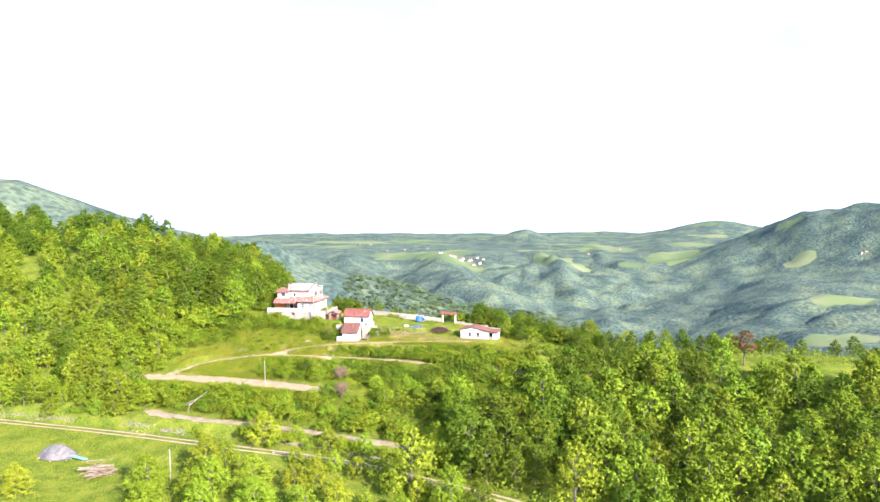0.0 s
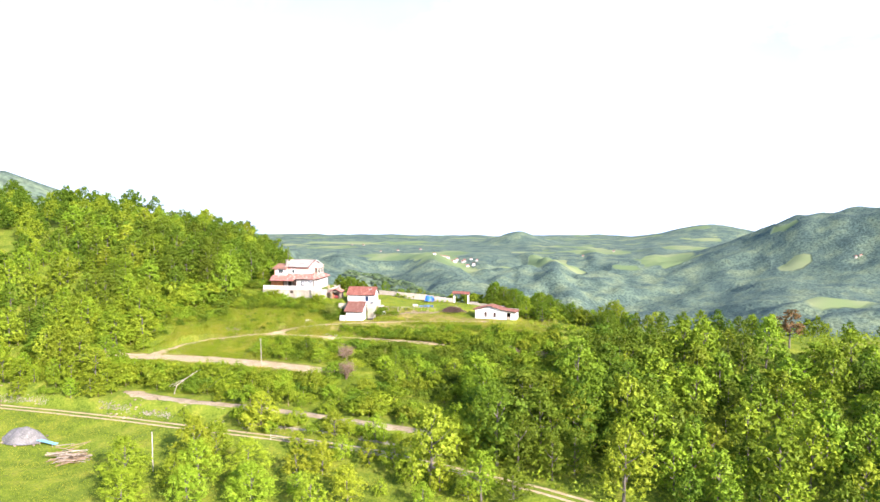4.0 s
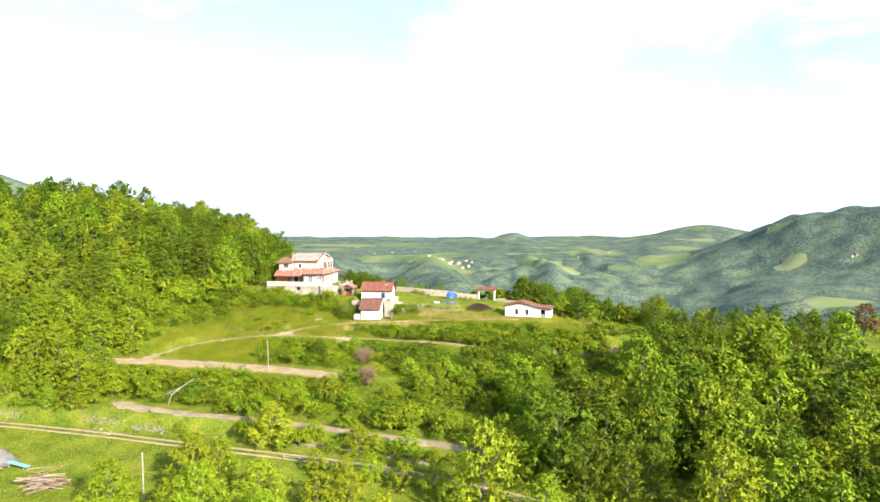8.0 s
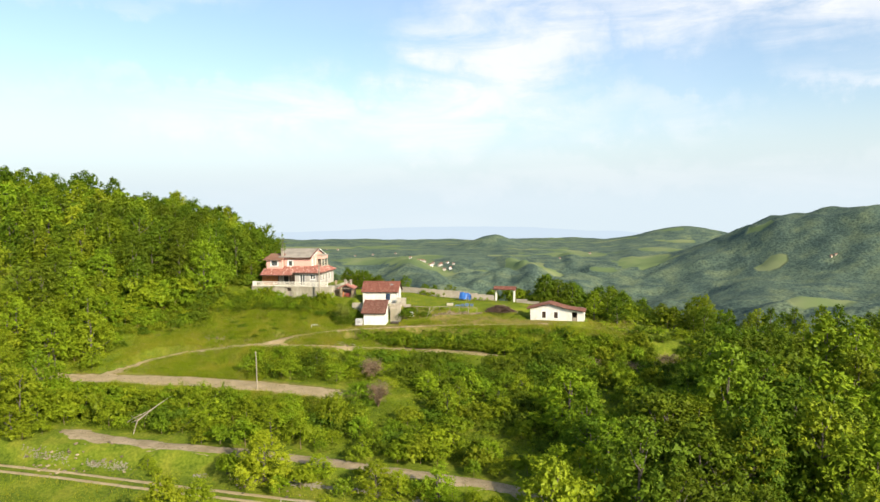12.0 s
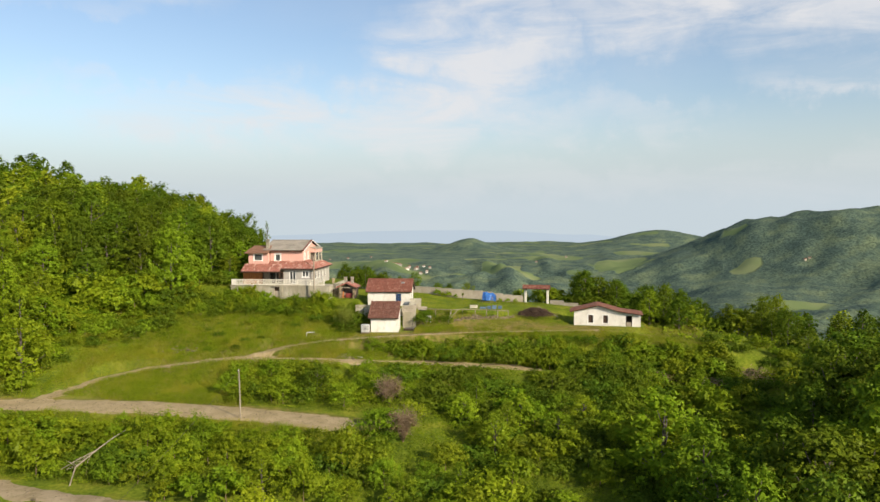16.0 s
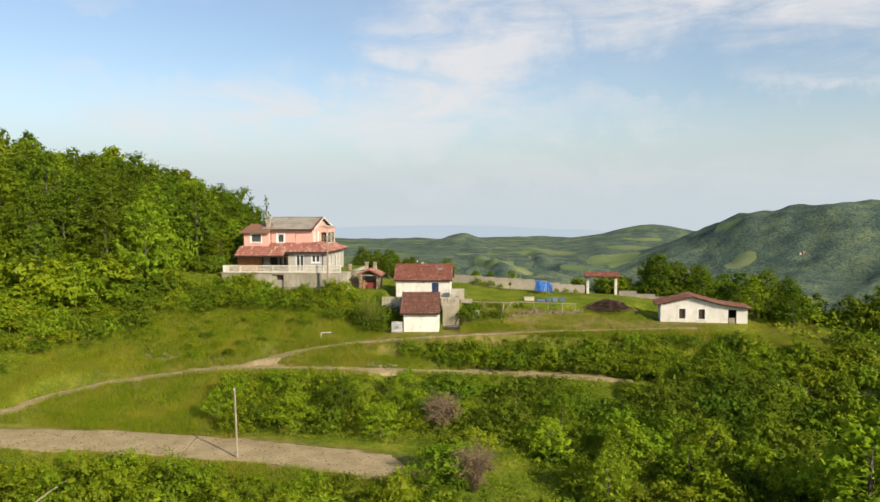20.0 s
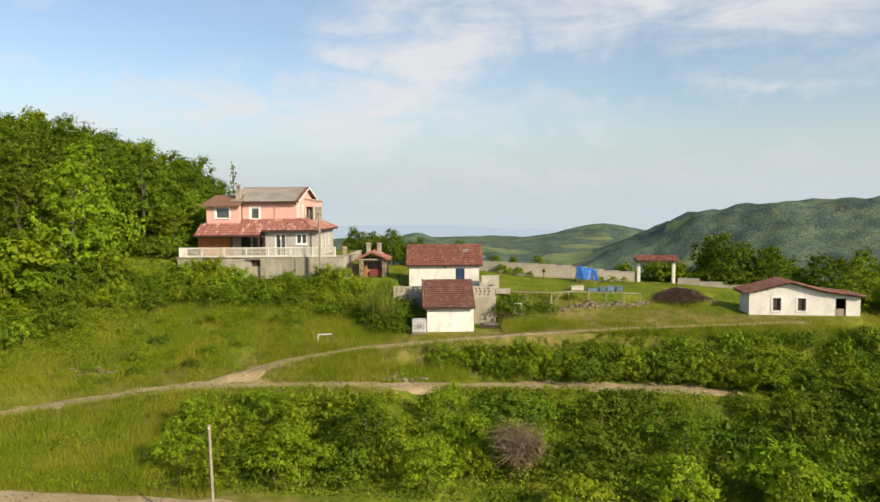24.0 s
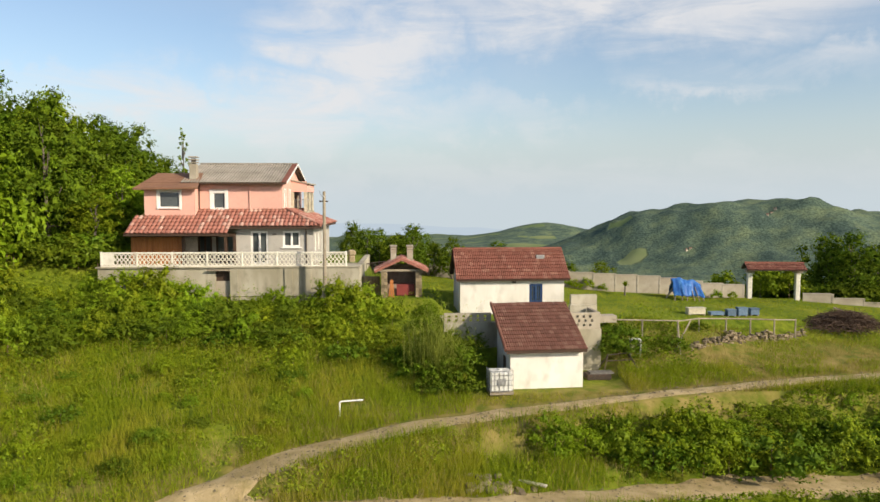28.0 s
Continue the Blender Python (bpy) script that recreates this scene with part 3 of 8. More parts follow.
def along(way, x, y):
    """Distance to a way and its height there."""
    best, level = np.full(np.shape(x), 1e9), np.zeros(np.shape(x))
    for (ax, ay, az), (bx, by, bz) in zip(way, way[1:]):
        dx, dy = bx - ax, by - ay
        t = np.clip(((x - ax) * dx + (y - ay) * dy) / (dx * dx + dy * dy), 0, 1)
        d = np.hypot(x - ax - t * dx, y - ay - t * dy)
        level = np.where(d < best, az + t * (bz - az), level)
        best = np.minimum(best, d)
    return best, level


def ridge_at(x, y, cx, cy, top, rx, ry, power=2.0, turn=0.0):
    c, s = math.cos(radians(turn)), math.sin(radians(turn))
    u, v = (x - cx) * c + (y - cy) * s, -(x - cx) * s + (y - cy) * c
    return top * np.exp(-(np.sqrt((u / rx) ** 2 + (v / ry) ** 2)) ** power)


# spurs that run out from the plateau and the near hill into the valley: crest points and side slope
SPURS = [
    ([(-420, 520, 30), (-330, 560, 0), (-190, 600, -49), (-20, 640, -96), (110, 620, -118), (220, 560, -150), (330, 480, -190)], 0.42),
    ([(-60, 300, -88), (60, 420, -128), (150, 520, -165)], 0.40),
    ([(-1150, 2300, -120), (-1000, 1800, -150), (-880, 1400, -215)], 0.48),
    ([(-760, 2380, -150), (-600, 1920, -172), (-490, 1500, -228)], 0.50),
    ([(-440, 2400, -158), (-320, 1990, -170), (-214, 1790, -172), (-110, 1530, -213), (30, 1330, -262)], 0.46),
    ([(-330, 1980, -168), (-380, 1700, -205), (-360, 1480, -245)], 0.55),
    ([(-90, 2600, -160), (10, 2230, -186), (60, 1920, -232)], 0.52),
    ([(150, 2750, -162), (180, 2450, -180), (150, 2200, -222)], 0.55),
    ([(420, 2900, -160), (360, 2500, -180), (290, 2180, -226)], 0.52),
    ([(-760, 420, 70), (-640, 470, 66), (-545, 520, 56), (-482, 621, 24), (-423, 716, -20), (-370, 830, -70), (-300, 1000, -150)], 0.40),
]


def far_land(x, y):
    """Wooded valley, plateau with fields and the hills round it."""
    bend = y - 0.10 * x + 160 * (fbm(x / 900, y / 900, 5, 2) - 0.5)
    old = np.interp(bend, [-6000, -1500, -160, 165, 500, 1050, 1450, 2000, 2450, 3000, 4200, 6000], [60, 0, -16, -85, -165, -225, -228, -205, -178, -180, -196, -230])
    low = np.interp(bend, [-6000, -1500, -160, 165, 500, 1050, 1450, 1900, 2300, 2600, 3000, 4200, 6000], [60, 0, -16, -85, -182, -248, -268, -255, -196, -176, -180, -196, -230])
    w = step(180, 620, x - 0.15 * (y - 1400))
    z = low * (1 - w) + old * w
    wx, wy = x + 70 * (fbm(x / 210, y / 210, 61, 3) - 0.5), y + 70 * (fbm(x / 210, y / 210, 67, 3) - 0.5)
    rise = np.zeros(np.shape(x))
    for crest, slope in SPURS:
        d, level = along(crest, wx, wy)
        rise = np.maximum(rise, level - slope * np.sqrt(d * d + 900) + slope * 30 - z)
    z = z + rise
    z = z + ridge_at(x, y, 1381, 1837, 155, 514, 334, 1.6, -18) + ridge_at(x, y, 1219, 2366, 178, 594, 391, 3.6, -11) + ridge_at(x, y, 520, 1400, 60, 260, 330) * w
    z = z + ridge_at(x, y, 840, 3860, 98, 330, 300, 1.6) + ridge_at(x, y, -196, 3394, 62, 130, 150)
    rough = step(250, 700, np.hypot(x, y))
    top = step(2250, 2600, bend)
    z = z + rough * (1 - 0.8 * top) * (48 * (np.abs(fbm(x / 420, y / 420, 11, 3) - 0.5) * 2 - 0.35) + 40 * (fbm(x / 130, y / 130, 21, 3) - 0.5) + 22 * (np.abs(fbm(x / 75, y / 75, 27, 2) - 0.5) * 2 - 0.3) + 28 * step(500, 900, x) * (np.abs(fbm(x / 300, y / 300, 29, 2) - 0.5) * 2 - 0.25))
    return z + rough * top * 24 * (fbm(x / 300, y / 300, 31, 3) - 0.5)


def ground(x, y):
    """Height of the ground at x, y."""
    x, y = np.asarray(x, dtype=float), np.asarray(y, dtype=float)
    zs = np.stack([np.interp(y, [p[0] for p in s], [p[1] for p in s]) for _, s in SECTIONS])
    xs = [s[0] for s in SECTIONS]
    z = np.zeros(x.shape)
    for i in range(len(xs) - 1):
        t = np.clip((x - xs[i]) / (xs[i + 1] - xs[i]), 0, 1)
        w = np.where((x >= xs[i]) & ((x < xs[i + 1]) | (i == len(xs) - 2)), 1.0, 0.0) if i else np.where(x < xs[1], 1.0, 0.0)
        z = z + w * (zs[i] * (1 - t) + zs[i + 1] * t)
    z = z + 0.55 * (fbm(x / 5.5, y / 5.5, 3, 3) - 0.5)
    for way, half in CUTS:
        d, level = along(way, x, y)
        w = 1 - step(half, half + (0.8 if half < 1.35 else 1.6), d)
        z = z * (1 - w) + level * w
    for x0, x1, y0, y1, level, soft in PADS:
        d = np.hypot(np.maximum(np.maximum(x0 - x, x - x1), 0), np.maximum(np.maximum(y0 - y, y - y1), 0))
        w = 1 - step(0.0, soft, d)
        z = z * (1 - w) + level * w
    edge = np.maximum.reduce([-165 - x, x - 120, -100 - y, y - 60])
    w = step(0, 90, edge)
    return z * (1 - w) + far_land(x, y) * w


def gz(x, y):
    return float(ground(np.array([x]), np.array([y]))[0])


def spread(lo, hi, fine, grow, most, end_lo, end_hi):
    mid = list(np.arange(lo, hi + fine / 2, fine))
    for sign, start, end in ((1, mid[-1], end_hi), (-1, lo, end_lo)):
        s, v, out = fine, start, []
        while sign * (end - v) > 0:
            s = min(s * grow, most)
            v += sign * s
            out.append(v)
        mid = mid + out if sign > 0 else out[::-1] + mid
    return np.array(mid)


def build_ground():
    xs = spread(-62, 62, 0.75, 1.1, 27, -2900, 2900)
    ys = spread(-66, 26, 0.75, 1.1, 26, -700, 4900)
    gx, gy = np.meshgrid(xs, ys)
    z = ground(gx, gy)
    verts = np.stack([gx.ravel(), gy.ravel(), z.ravel()], 1)
    idx = np.arange(gx.size).reshape(gx.shape)
    faces = np.stack([idx[:-1, :-1], idx[:-1, 1:], idx[1:, 1:], idx[1:, :-1]], -1).reshape(-1, 4)
    me = raw_mesh("ground", verts, faces, M_GROUND)
    me.polygons.foreach_set("use_smooth", np.ones(len(faces), dtype=bool))
    fx, fy = gx.ravel(), gy.ravel()
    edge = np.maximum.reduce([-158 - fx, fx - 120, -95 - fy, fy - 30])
    up = along(ROAD_UP, fx, fy)[0]
    dry = (1 - step(1.2, 3.2, up)) * step(-34, -18, fx) * 0.9
    dry = np.maximum(dry, (1 - step(2.4, 3.4, along(ROAD_LOW, fx, fy)[0])) * 0.8)
    yard = step(4, 8, fx) * (1 - step(30, 36, fx)) * step(-1.5, 0, fy) * (1 - step(4.5, 7.0, fy))
    dry = np.maximum(dry, yard)
    wx, wy = fx + 60 * (fbm(fx / 90, fy / 90, 51, 3) - 0.5), fy + 60 * (fbm(fx / 90, fy / 90, 53, 3) - 0.5)
    plateau = fbm(fx / 190, fy / 130, 41, 3)
    field = step(0.57, 0.645, plateau) * step(2050, 2450, fy) * (fx < 800) * (np.hypot(fx + 196, fy - 3394) > 260)
    field = field + sum(np.clip(1.5 - np.sqrt(((wx - a) / p) ** 2 + ((wy - b) / q) ** 2), 0, 1) for a, b, p, q in ((731, 2105, 40, 40), (609, 1418, 62, 42), (511, 1134, 55, 45), (-280, 2250, 80, 60), (430, 2560, 90, 60)))
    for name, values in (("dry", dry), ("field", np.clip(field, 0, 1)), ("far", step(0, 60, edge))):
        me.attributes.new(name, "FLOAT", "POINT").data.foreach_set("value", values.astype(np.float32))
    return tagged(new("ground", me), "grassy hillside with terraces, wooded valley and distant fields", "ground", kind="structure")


def strip(name, way, width, mat, label, lift=0.05, ragged=0.5, seed=1, cross=6, end=None):
    """A way as a thin worn sheet that follows the ground, with ragged edges."""
    pts = []
    for (ax, ay, az), (bx, by, bz) in zip(way, way[1:]):
        k = max(int(math.hypot(bx - ax, by - ay) / 0.5), 1)
        pts += [(ax + (bx - ax) * i / k, ay + (by - ay) * i / k) for i in range(k)]
    pts = np.array(pts + [way[-1][:2]])
    for _ in range(6):
        pts[1:-1] = (pts[:-2] + 2 * pts[1:-1] + pts[2:]) / 4
    d = np.gradient(pts, axis=0)
    d /= np.linalg.norm(d, axis=1)[:, None]
    nrm = np.stack([-d[:, 1], d[:, 0]], 1)
    s = np.arange(len(pts)) * 0.5
    width = np.interp(np.arange(len(pts)) / len(pts), [0, 0.4, 0.6, 1], [width, width, end or width, end or width])
    tail = np.clip((s[-1] - s + 0.4) / 2.0, 0.05, 1) ** 0.6 * np.clip((s + 0.4) / 3.0, 0.05, 1) ** 0.6
    width = width * tail
    left, right = (width / 2 * (1 + ragged * (fbm(s / 1.7, s * 0 + k, seed + k, 3) - 0.5)) for k in (0, 7))
    u = np.linspace(-1, 1, cross + 1)
    off = np.where(u[None, :] < 0, u[None, :] * left[:, None], u[None, :] * right[:, None])
    x, y = (pts[:, None, k] + nrm[:, None, k] * off for k in (0, 1))
    z = ground(x, y) + lift - 0.07 * np.abs(u[None, :]) ** 4
    idx = np.arange(x.size).reshape(x.shape)
    faces = np.stack([idx[:-1, :-1], idx[1:, :-1], idx[1:, 1:], idx[:-1, 1:]], -1).reshape(-1, 4)
    me = raw_mesh(name, np.stack([x.ravel(), y.ravel(), z.ravel()], 1), faces, mat)
    me.polygons.foreach_set("use_smooth", np.ones(len(faces), dtype=bool))
    return tagged(new(name, me), label, "road", kind="structure")


build_ground()
strip("road", ROAD_LOW, 5.2, M_ROAD, "pale dirt road on a terrace of the slope", seed=2, ragged=0.35)
strip("road_upper", ROAD_UP, 2.1, M_PATH, "trodden dirt track climbing in a bend to the yard", 0.055, 1.0, seed=3, end=1.1, cross=8)
strip("track_middle", TRACK_MID, 2.2, M_PATH, "overgrown earth track below the yard", 0.06, 1.1, seed=5)
strip("track_dirt", TRACK_DIRT, 2.6, M_EARTH, "bare earth track between scrub", 0.05, 1.0, seed=6)


def wheel_tracks():
    """The gravel lane: two worn ruts with grass between."""
    for k, side in enumerate((-0.75, 0.75)):
        way = []
        for i, (x, y, z) in enumerate(ROAD_GRAVEL):
            a, b = ROAD_GRAVEL[max(i - 1, 0)], ROAD_GRAVEL[min(i + 1, len(ROAD_GRAVEL) - 1)]
            dx, dy = b[0] - a[0], b[1] - a[1]
            q = math.hypot(dx, dy)
            way.append((x - dy / q * side, y + dx / q * side, z))
        strip("lane_rut", way, 0.75, M_ROAD, "gravel wheel rut of a grassy lane", 0.05, 0.5, seed=11 + k, cross=3)


wheel_tracks()


def gravel():
    """Loose stones and clods on the ways, in one mesh."""
    rng = np.random.default_rng(77)
    spots = []
    for way, half, n in ((ROAD_LOW, 2.5, 2600), (ROAD_UP, 0.95, 2600), (TRACK_MID, 1.1, 1300), (TRACK_DIRT, 1.2, 900)):
        p = np.array(way)[:, :2]
        leg = np.linalg.norm(np.diff(p, axis=0), axis=1)
        q = rng.random(n) * leg.sum()
        at = np.concatenate([[0], np.cumsum(leg)])
        spots.append(np.stack([np.interp(q, at, p[:, 0]) + rng.uniform(-half, half, n), np.interp(q, at, p[:, 1]) + rng.uniform(-half, half, n) * 0.8], 1))
    xy = np.concatenate(spots)
    n = len(xy)
    r = 0.022 + 0.07 * rng.random(n) ** 5
    tips = np.array([(1, 0, 0), (0, 1, 0), (-1, 0, 0), (0, -1, 0), (0, 0, 0.7)], dtype=float)
    v = np.concatenate([xy, (ground(xy[:, 0], xy[:, 1]) + 0.05)[:, None]], 1)[:, None, :] + tips * (r[:, None] * rng.uniform(0.6, 1.4, (n, 5)))[:, :, None]
    f = np.array([(0, 1, 4), (1, 2, 4), (2, 3, 4), (3, 0, 4)])
    faces = (np.arange(n)[:, None, None] * 5 + f).reshape(-1, 3)
    tagged(new("gravel", raw_mesh("gravel", v.reshape(-1, 3), faces, M_STONE)), "loose stones and clods scattered on the dirt ways", "stones", kind="stuff")


gravel()


def stony_bank():
    """A crumbling bank of pale stones between the lane and the earth track, in one mesh."""
    rng = np.random.default_rng(78)
    line = np.array([(-75, -38.2), (-56, -39.8), (-31, -41.5), (-17, -43.2), (-4, -44.2), (9, -45.2), (21, -47.6), (30, -50)])
    n = 6000
    x = rng.uniform(-75, 30, n)
    y = np.interp(x, line[:, 0], line[:, 1]) + rng.normal(0, 0.2, n)
    keep = fbm(x / 5.0, x * 0 + 3, 91, 2) + 0.12 * rng.random(n) > 0.50
    x, y = x[keep], y[keep]
    n = len(x)
    r = 0.05 + 0.13 * rng.random(n) ** 2.5
    tips = np.array([(1, 0, 0.1), (0.1, 0.9, 0), (-1, 0.1, 0.1), (0, -1, 0), (0.1, 0.1, 0.75)], dtype=float)
    v = np.stack([x, y, ground(x, y) + 0.02], 1)[:, None, :] + tips * (r[:, None] * rng.uniform(0.6, 1.4, (n, 5)))[:, :, None]
    f = np.array([(0, 1, 4), (1, 2, 4), (2, 3, 4), (3, 0, 4)])
    tagged(new("stony_bank", raw_mesh("stony_bank", v.reshape(-1, 3), (np.arange(n)[:, None, None] * 5 + f).reshape(-1, 3), M_RUBBLE)), "crumbling bank of pale stones along the lane", "stones", kind="stuff")


stony_bank()


# ---- plants ----
def leaf_cloud(rng, centres, radii, count, size, flat=0.85):
    """Leaves in flat sprays over the skins of many small clumps, round a closed heart added in each clump to block
    light.
    """
    k, m = len(centres), 11
    out = centres - centres.mean(axis=0)
    out = out / (np.linalg.norm(out, axis=1)[:, None] + 1e-6)
    sd = rng.normal(size=(k, m, 3)) + 0.55 * out[:, None, :] + np.array([0, 0, 0.25])
    sd /= np.linalg.norm(sd, axis=2)[:, :, None]
    sc = centres[:, None, :] + sd * (radii[:, None] * rng.uniform(0.6, 1.12, (k, m)))[:, :, None] * np.array([1, 1, flat])
    per = np.maximum((count * radii ** 2 / np.sum(radii ** 2)).astype(int), 3)
    which = np.repeat(np.arange(k), per)
    n = len(which)
    spray = rng.integers(0, m, n)
    p = sc[which, spray] + rng.normal(size=(n, 3)) * (radii[which] * 0.27)[:, None] * np.array([1, 1, 0.42])
    # a share of larger leaves set inside, added to block light
    deep = rng.random(n) < 0.24
    p = np.where(deep[:, None], centres[which] + sd[which, spray] * (radii[which] * rng.uniform(0.1, 0.62, n))[:, None], p)
    nrm = 0.7 * sd[which, spray] + 0.40 * rng.normal(size=(n, 3)) + np.array([0, 0, 0.5])
    nrm /= np.linalg.norm(nrm, axis=1)[:, None]
    u = np.cross(nrm, rng.normal(size=(n, 3)))
    u /= np.linalg.norm(u, axis=1)[:, None]
    w = np.cross(nrm, u)
    s = size * ((0.6 + 0.8 * rng.random(n)) * np.where(deep, 1.65, 1.0))[:, None]
    verts = np.stack([p - u * s * 1.1, p + u * s * 0.6 - w * s * 0.52, p + u * s * 0.5 + w * s * 0.52], 1).reshape(-1, 3)
    # solid eight-sided hearts, added to keep light out of the clumps
    tips = np.array([(1, 0, 0), (0, 1, 0), (-1, 0, 0), (0, -1, 0), (0, 0, 1), (0, 0, -1)], dtype=float)
    faces = np.array([(0, 1, 4), (1, 2, 4), (2, 3, 4), (3, 0, 4), (1, 0, 5), (2, 1, 5), (3, 2, 5), (0, 3, 5)])
    heart = centres[:, None, :] + tips * (radii[:, None] * rng.uniform(0.32, 0.50, (k, 6)))[:, :, None] * np.array([1, 1, flat])
    inner = heart[:, faces, :].reshape(-1, 3)
    verts = np.concatenate([verts, inner])
    return verts, np.arange(len(verts)).reshape(-1, 3)


def tree_kind(seed, height, radius, bare, leaves, size, mat, lean=0.0, clumps=64, shape=0.8, name="tree", label="", category="tree"):
    """A tree: tapered trunk with limbs, and a crown of many leaf clumps with gaps. Returns the thing."""
    rng = np.random.default_rng(seed)
    root = thing(name, label=label, category=category)
    bm = bmesh.new()
    top = Vector((lean * height, 0, height * 0.86))
    trunk = [Vector((lean * height * t * t + 0.12 * math.sin(3 * t + seed), 0.1 * math.sin(5 * t + seed), -0.6 + (height * 0.86 + 0.6) * t)) for t in (0, 0.15, 0.35, 0.6, 0.85, 1)]
    tube(bm, trunk, 0.026 * height + 0.03, 0.02, 6)
    ga = seed * 1.7
    cen, rad = [], []
    for i in range(clumps):
        t = (i + 0.5) / clumps
        h = bare + (height - bare) * (t ** 0.85)
        q = (h - bare) / (height - bare)
        prof = max(1 - abs(2 * q ** shape - 0.8) ** 2.4, 0.12) ** 0.5
        ga += 2.399
        rr = radius * prof * (0.45 + 0.65 * rng.random())
        cen.append((rr * math.cos(ga) + lean * height * q, rr * math.sin(ga), h + 0.05 * radius * rng.normal() + 0.09 * height * rng.random() ** 6))
        rad.append(radius * (0.16 + 0.22 * rng.random()) * (0.65 + 0.5 * prof))
    for i in range(3, clumps, max(clumps // 7, 1)):
        c = Vector(cen[i])
        s = min(max((c.z - radius * 0.6) / (height * 0.86), 0.2), 0.9)
        start = Vector((lean * height * s * s, 0, height * 0.86 * s))
        mid = start.lerp(c, 0.5) + Vector((0, 0, -0.08 * radius))
        tube(bm, [start, mid, c], 0.010 * height + 0.012, 0.012, 4)
    part("trunk", bm, M_BARK, root, smooth=True)
    v, f = leaf_cloud(rng, np.array(cen), np.array(rad), leaves, size)
    crown = new("crown", raw_mesh("crown", v, f, mat))
    crown.parent = root
    return root


def bush_kind(seed, height, radius, leaves, size, mat, name="bush", label="", category="bush"):
    """A shrub: leaf clumps on a few stems, one mesh."""
    rng = np.random.default_rng(seed)
    k = 24
    ang = np.arange(k) * 2.399 + seed
    rr = radius * np.sqrt((np.arange(k) + 0.3) / k) * 0.85
    h = height * (0.30 + 0.45 * (1 - (rr / radius) ** 2)) * (0.7 + 0.6 * rng.random(k))
    cen = np.stack([rr * np.cos(ang), rr * np.sin(ang), h], 1)
    rad = radius * (0.17 + 0.21 * rng.random(k))
    v, f = leaf_cloud(rng, cen, rad, leaves, size, 1.0)
    v[:, 2] = np.where(v[:, 2] < -0.2, -0.2, v[:, 2])
    root = thing(name, label=label, category=category)
    o = new("foliage", raw_mesh("foliage", v, f, mat))
    o.parent = root
    bm = bmesh.new()
    tube(bm, [Vector((0, 0, -0.25)), Vector((0.06, 0.03, 0.25 * height)), Vector((0.02, 0.1, 0.6 * height))], 0.04, 0.012, 4)
    part("stem", bm, M_TWIG, root)
    return root


def wall(name, mat, parent, x0, x1, y0, y1, z0, z1, holes=(), label=""):
    """A wall along x with openings (x0, x1, z0, z1) that go through it."""
    xs = sorted({x0, x1, *(v for h in holes for v in h[:2])})
    zs = sorted({z0, z1, *(v for h in holes for v in h[2:])})
    bm = bmesh.new()
    for a, b in zip(xs, xs[1:]):
        run = None
        for c, d in zip(zs, zs[1:]):
            cut = any(h[0] <= a and b <= h[1] and h[2] <= c and d <= h[3] for h in holes)
            if not cut:
                run = (run[0] if run else c, d)
            if run and (cut or d == zs[-1]):
                box(bm, a, b, y0, y1, *run)
                run = None
    return part(name, bm, mat, parent, label)


def wall_side(name, mat, parent, x0, x1, y0, y1, z0, z1, holes=(), label=""):
    """A wall along y with openings (y0, y1, z0, z1)."""
    ob = wall(name, mat, parent, y0, y1, -x1, -x0, z0, z1, holes, label)
    ob.data.transform(Matrix.Rotation(radians(90), 4, "Z"))
    return ob


def window(parent, x0, x1, y, z0, z1, leaves=2, frame_mat=None, surround=0.0, name="window", depth=0.16, sill=True, turn=False, glass=None):
    """A window in a wall that faces -y: outer frame, leaves with panes, sill, plastered surround."""
    fm = frame_mat or M_WHITE
    win = thing(name)
    win.parent = parent
    f = 0.055
    yb = y + depth
    if turn:
        win.matrix_basis = Matrix.Rotation(radians(90), 4, "Z")
    part("window_frame", boxes((x0, x0 + f, y + 0.05, yb, z0, z1), (x1 - f, x1, y + 0.05, yb, z0, z1), (x0 + f, x1 - f, y + 0.05, yb, z0, z0 + f), (x0 + f, x1 - f, y + 0.05, yb, z1 - f, z1)), fm, win)
    w = (x1 - x0 - 2 * f) / leaves
    for i in range(leaves):
        a, b = x0 + f + i * w, x0 + f + (i + 1) * w
        if leaves > 1:
            part("sash", boxes((a, a + 0.06, y + 0.04, yb - 0.03, z0 + f, z1 - f), (b - 0.06, b, y + 0.04, yb - 0.03, z0 + f, z1 - f), (a + 0.06, b - 0.06, y + 0.04, yb - 0.03, z0 + f, z0 + f + 0.06), (a + 0.06, b - 0.06, y + 0.04, yb - 0.03, z1 - f - 0.06, z1 - f)), fm, win)
        part("pane", boxes((a, b, yb - 0.05, yb - 0.03, z0 + f, z1 - f)), glass or M_GLASS, win)
    if sill:
        part("window_sill", boxes((x0 - 0.08, x1 + 0.08, y - 0.10, y + 0.05, z0 - 0.07, z0 - 0.003)), M_WHITE, win)
    if surround:
        s = surround
        part("surround", boxes((x0 - s, x0, y - 0.03, y + 0.05, z0 - s, z1 + s), (x1, x1 + s, y - 0.03, y + 0.05, z0 - s, z1 + s), (x0, x1, y - 0.03, y + 0.05, z1, z1 + s)), M_WHITE, win, "pale painted surround")
    return win


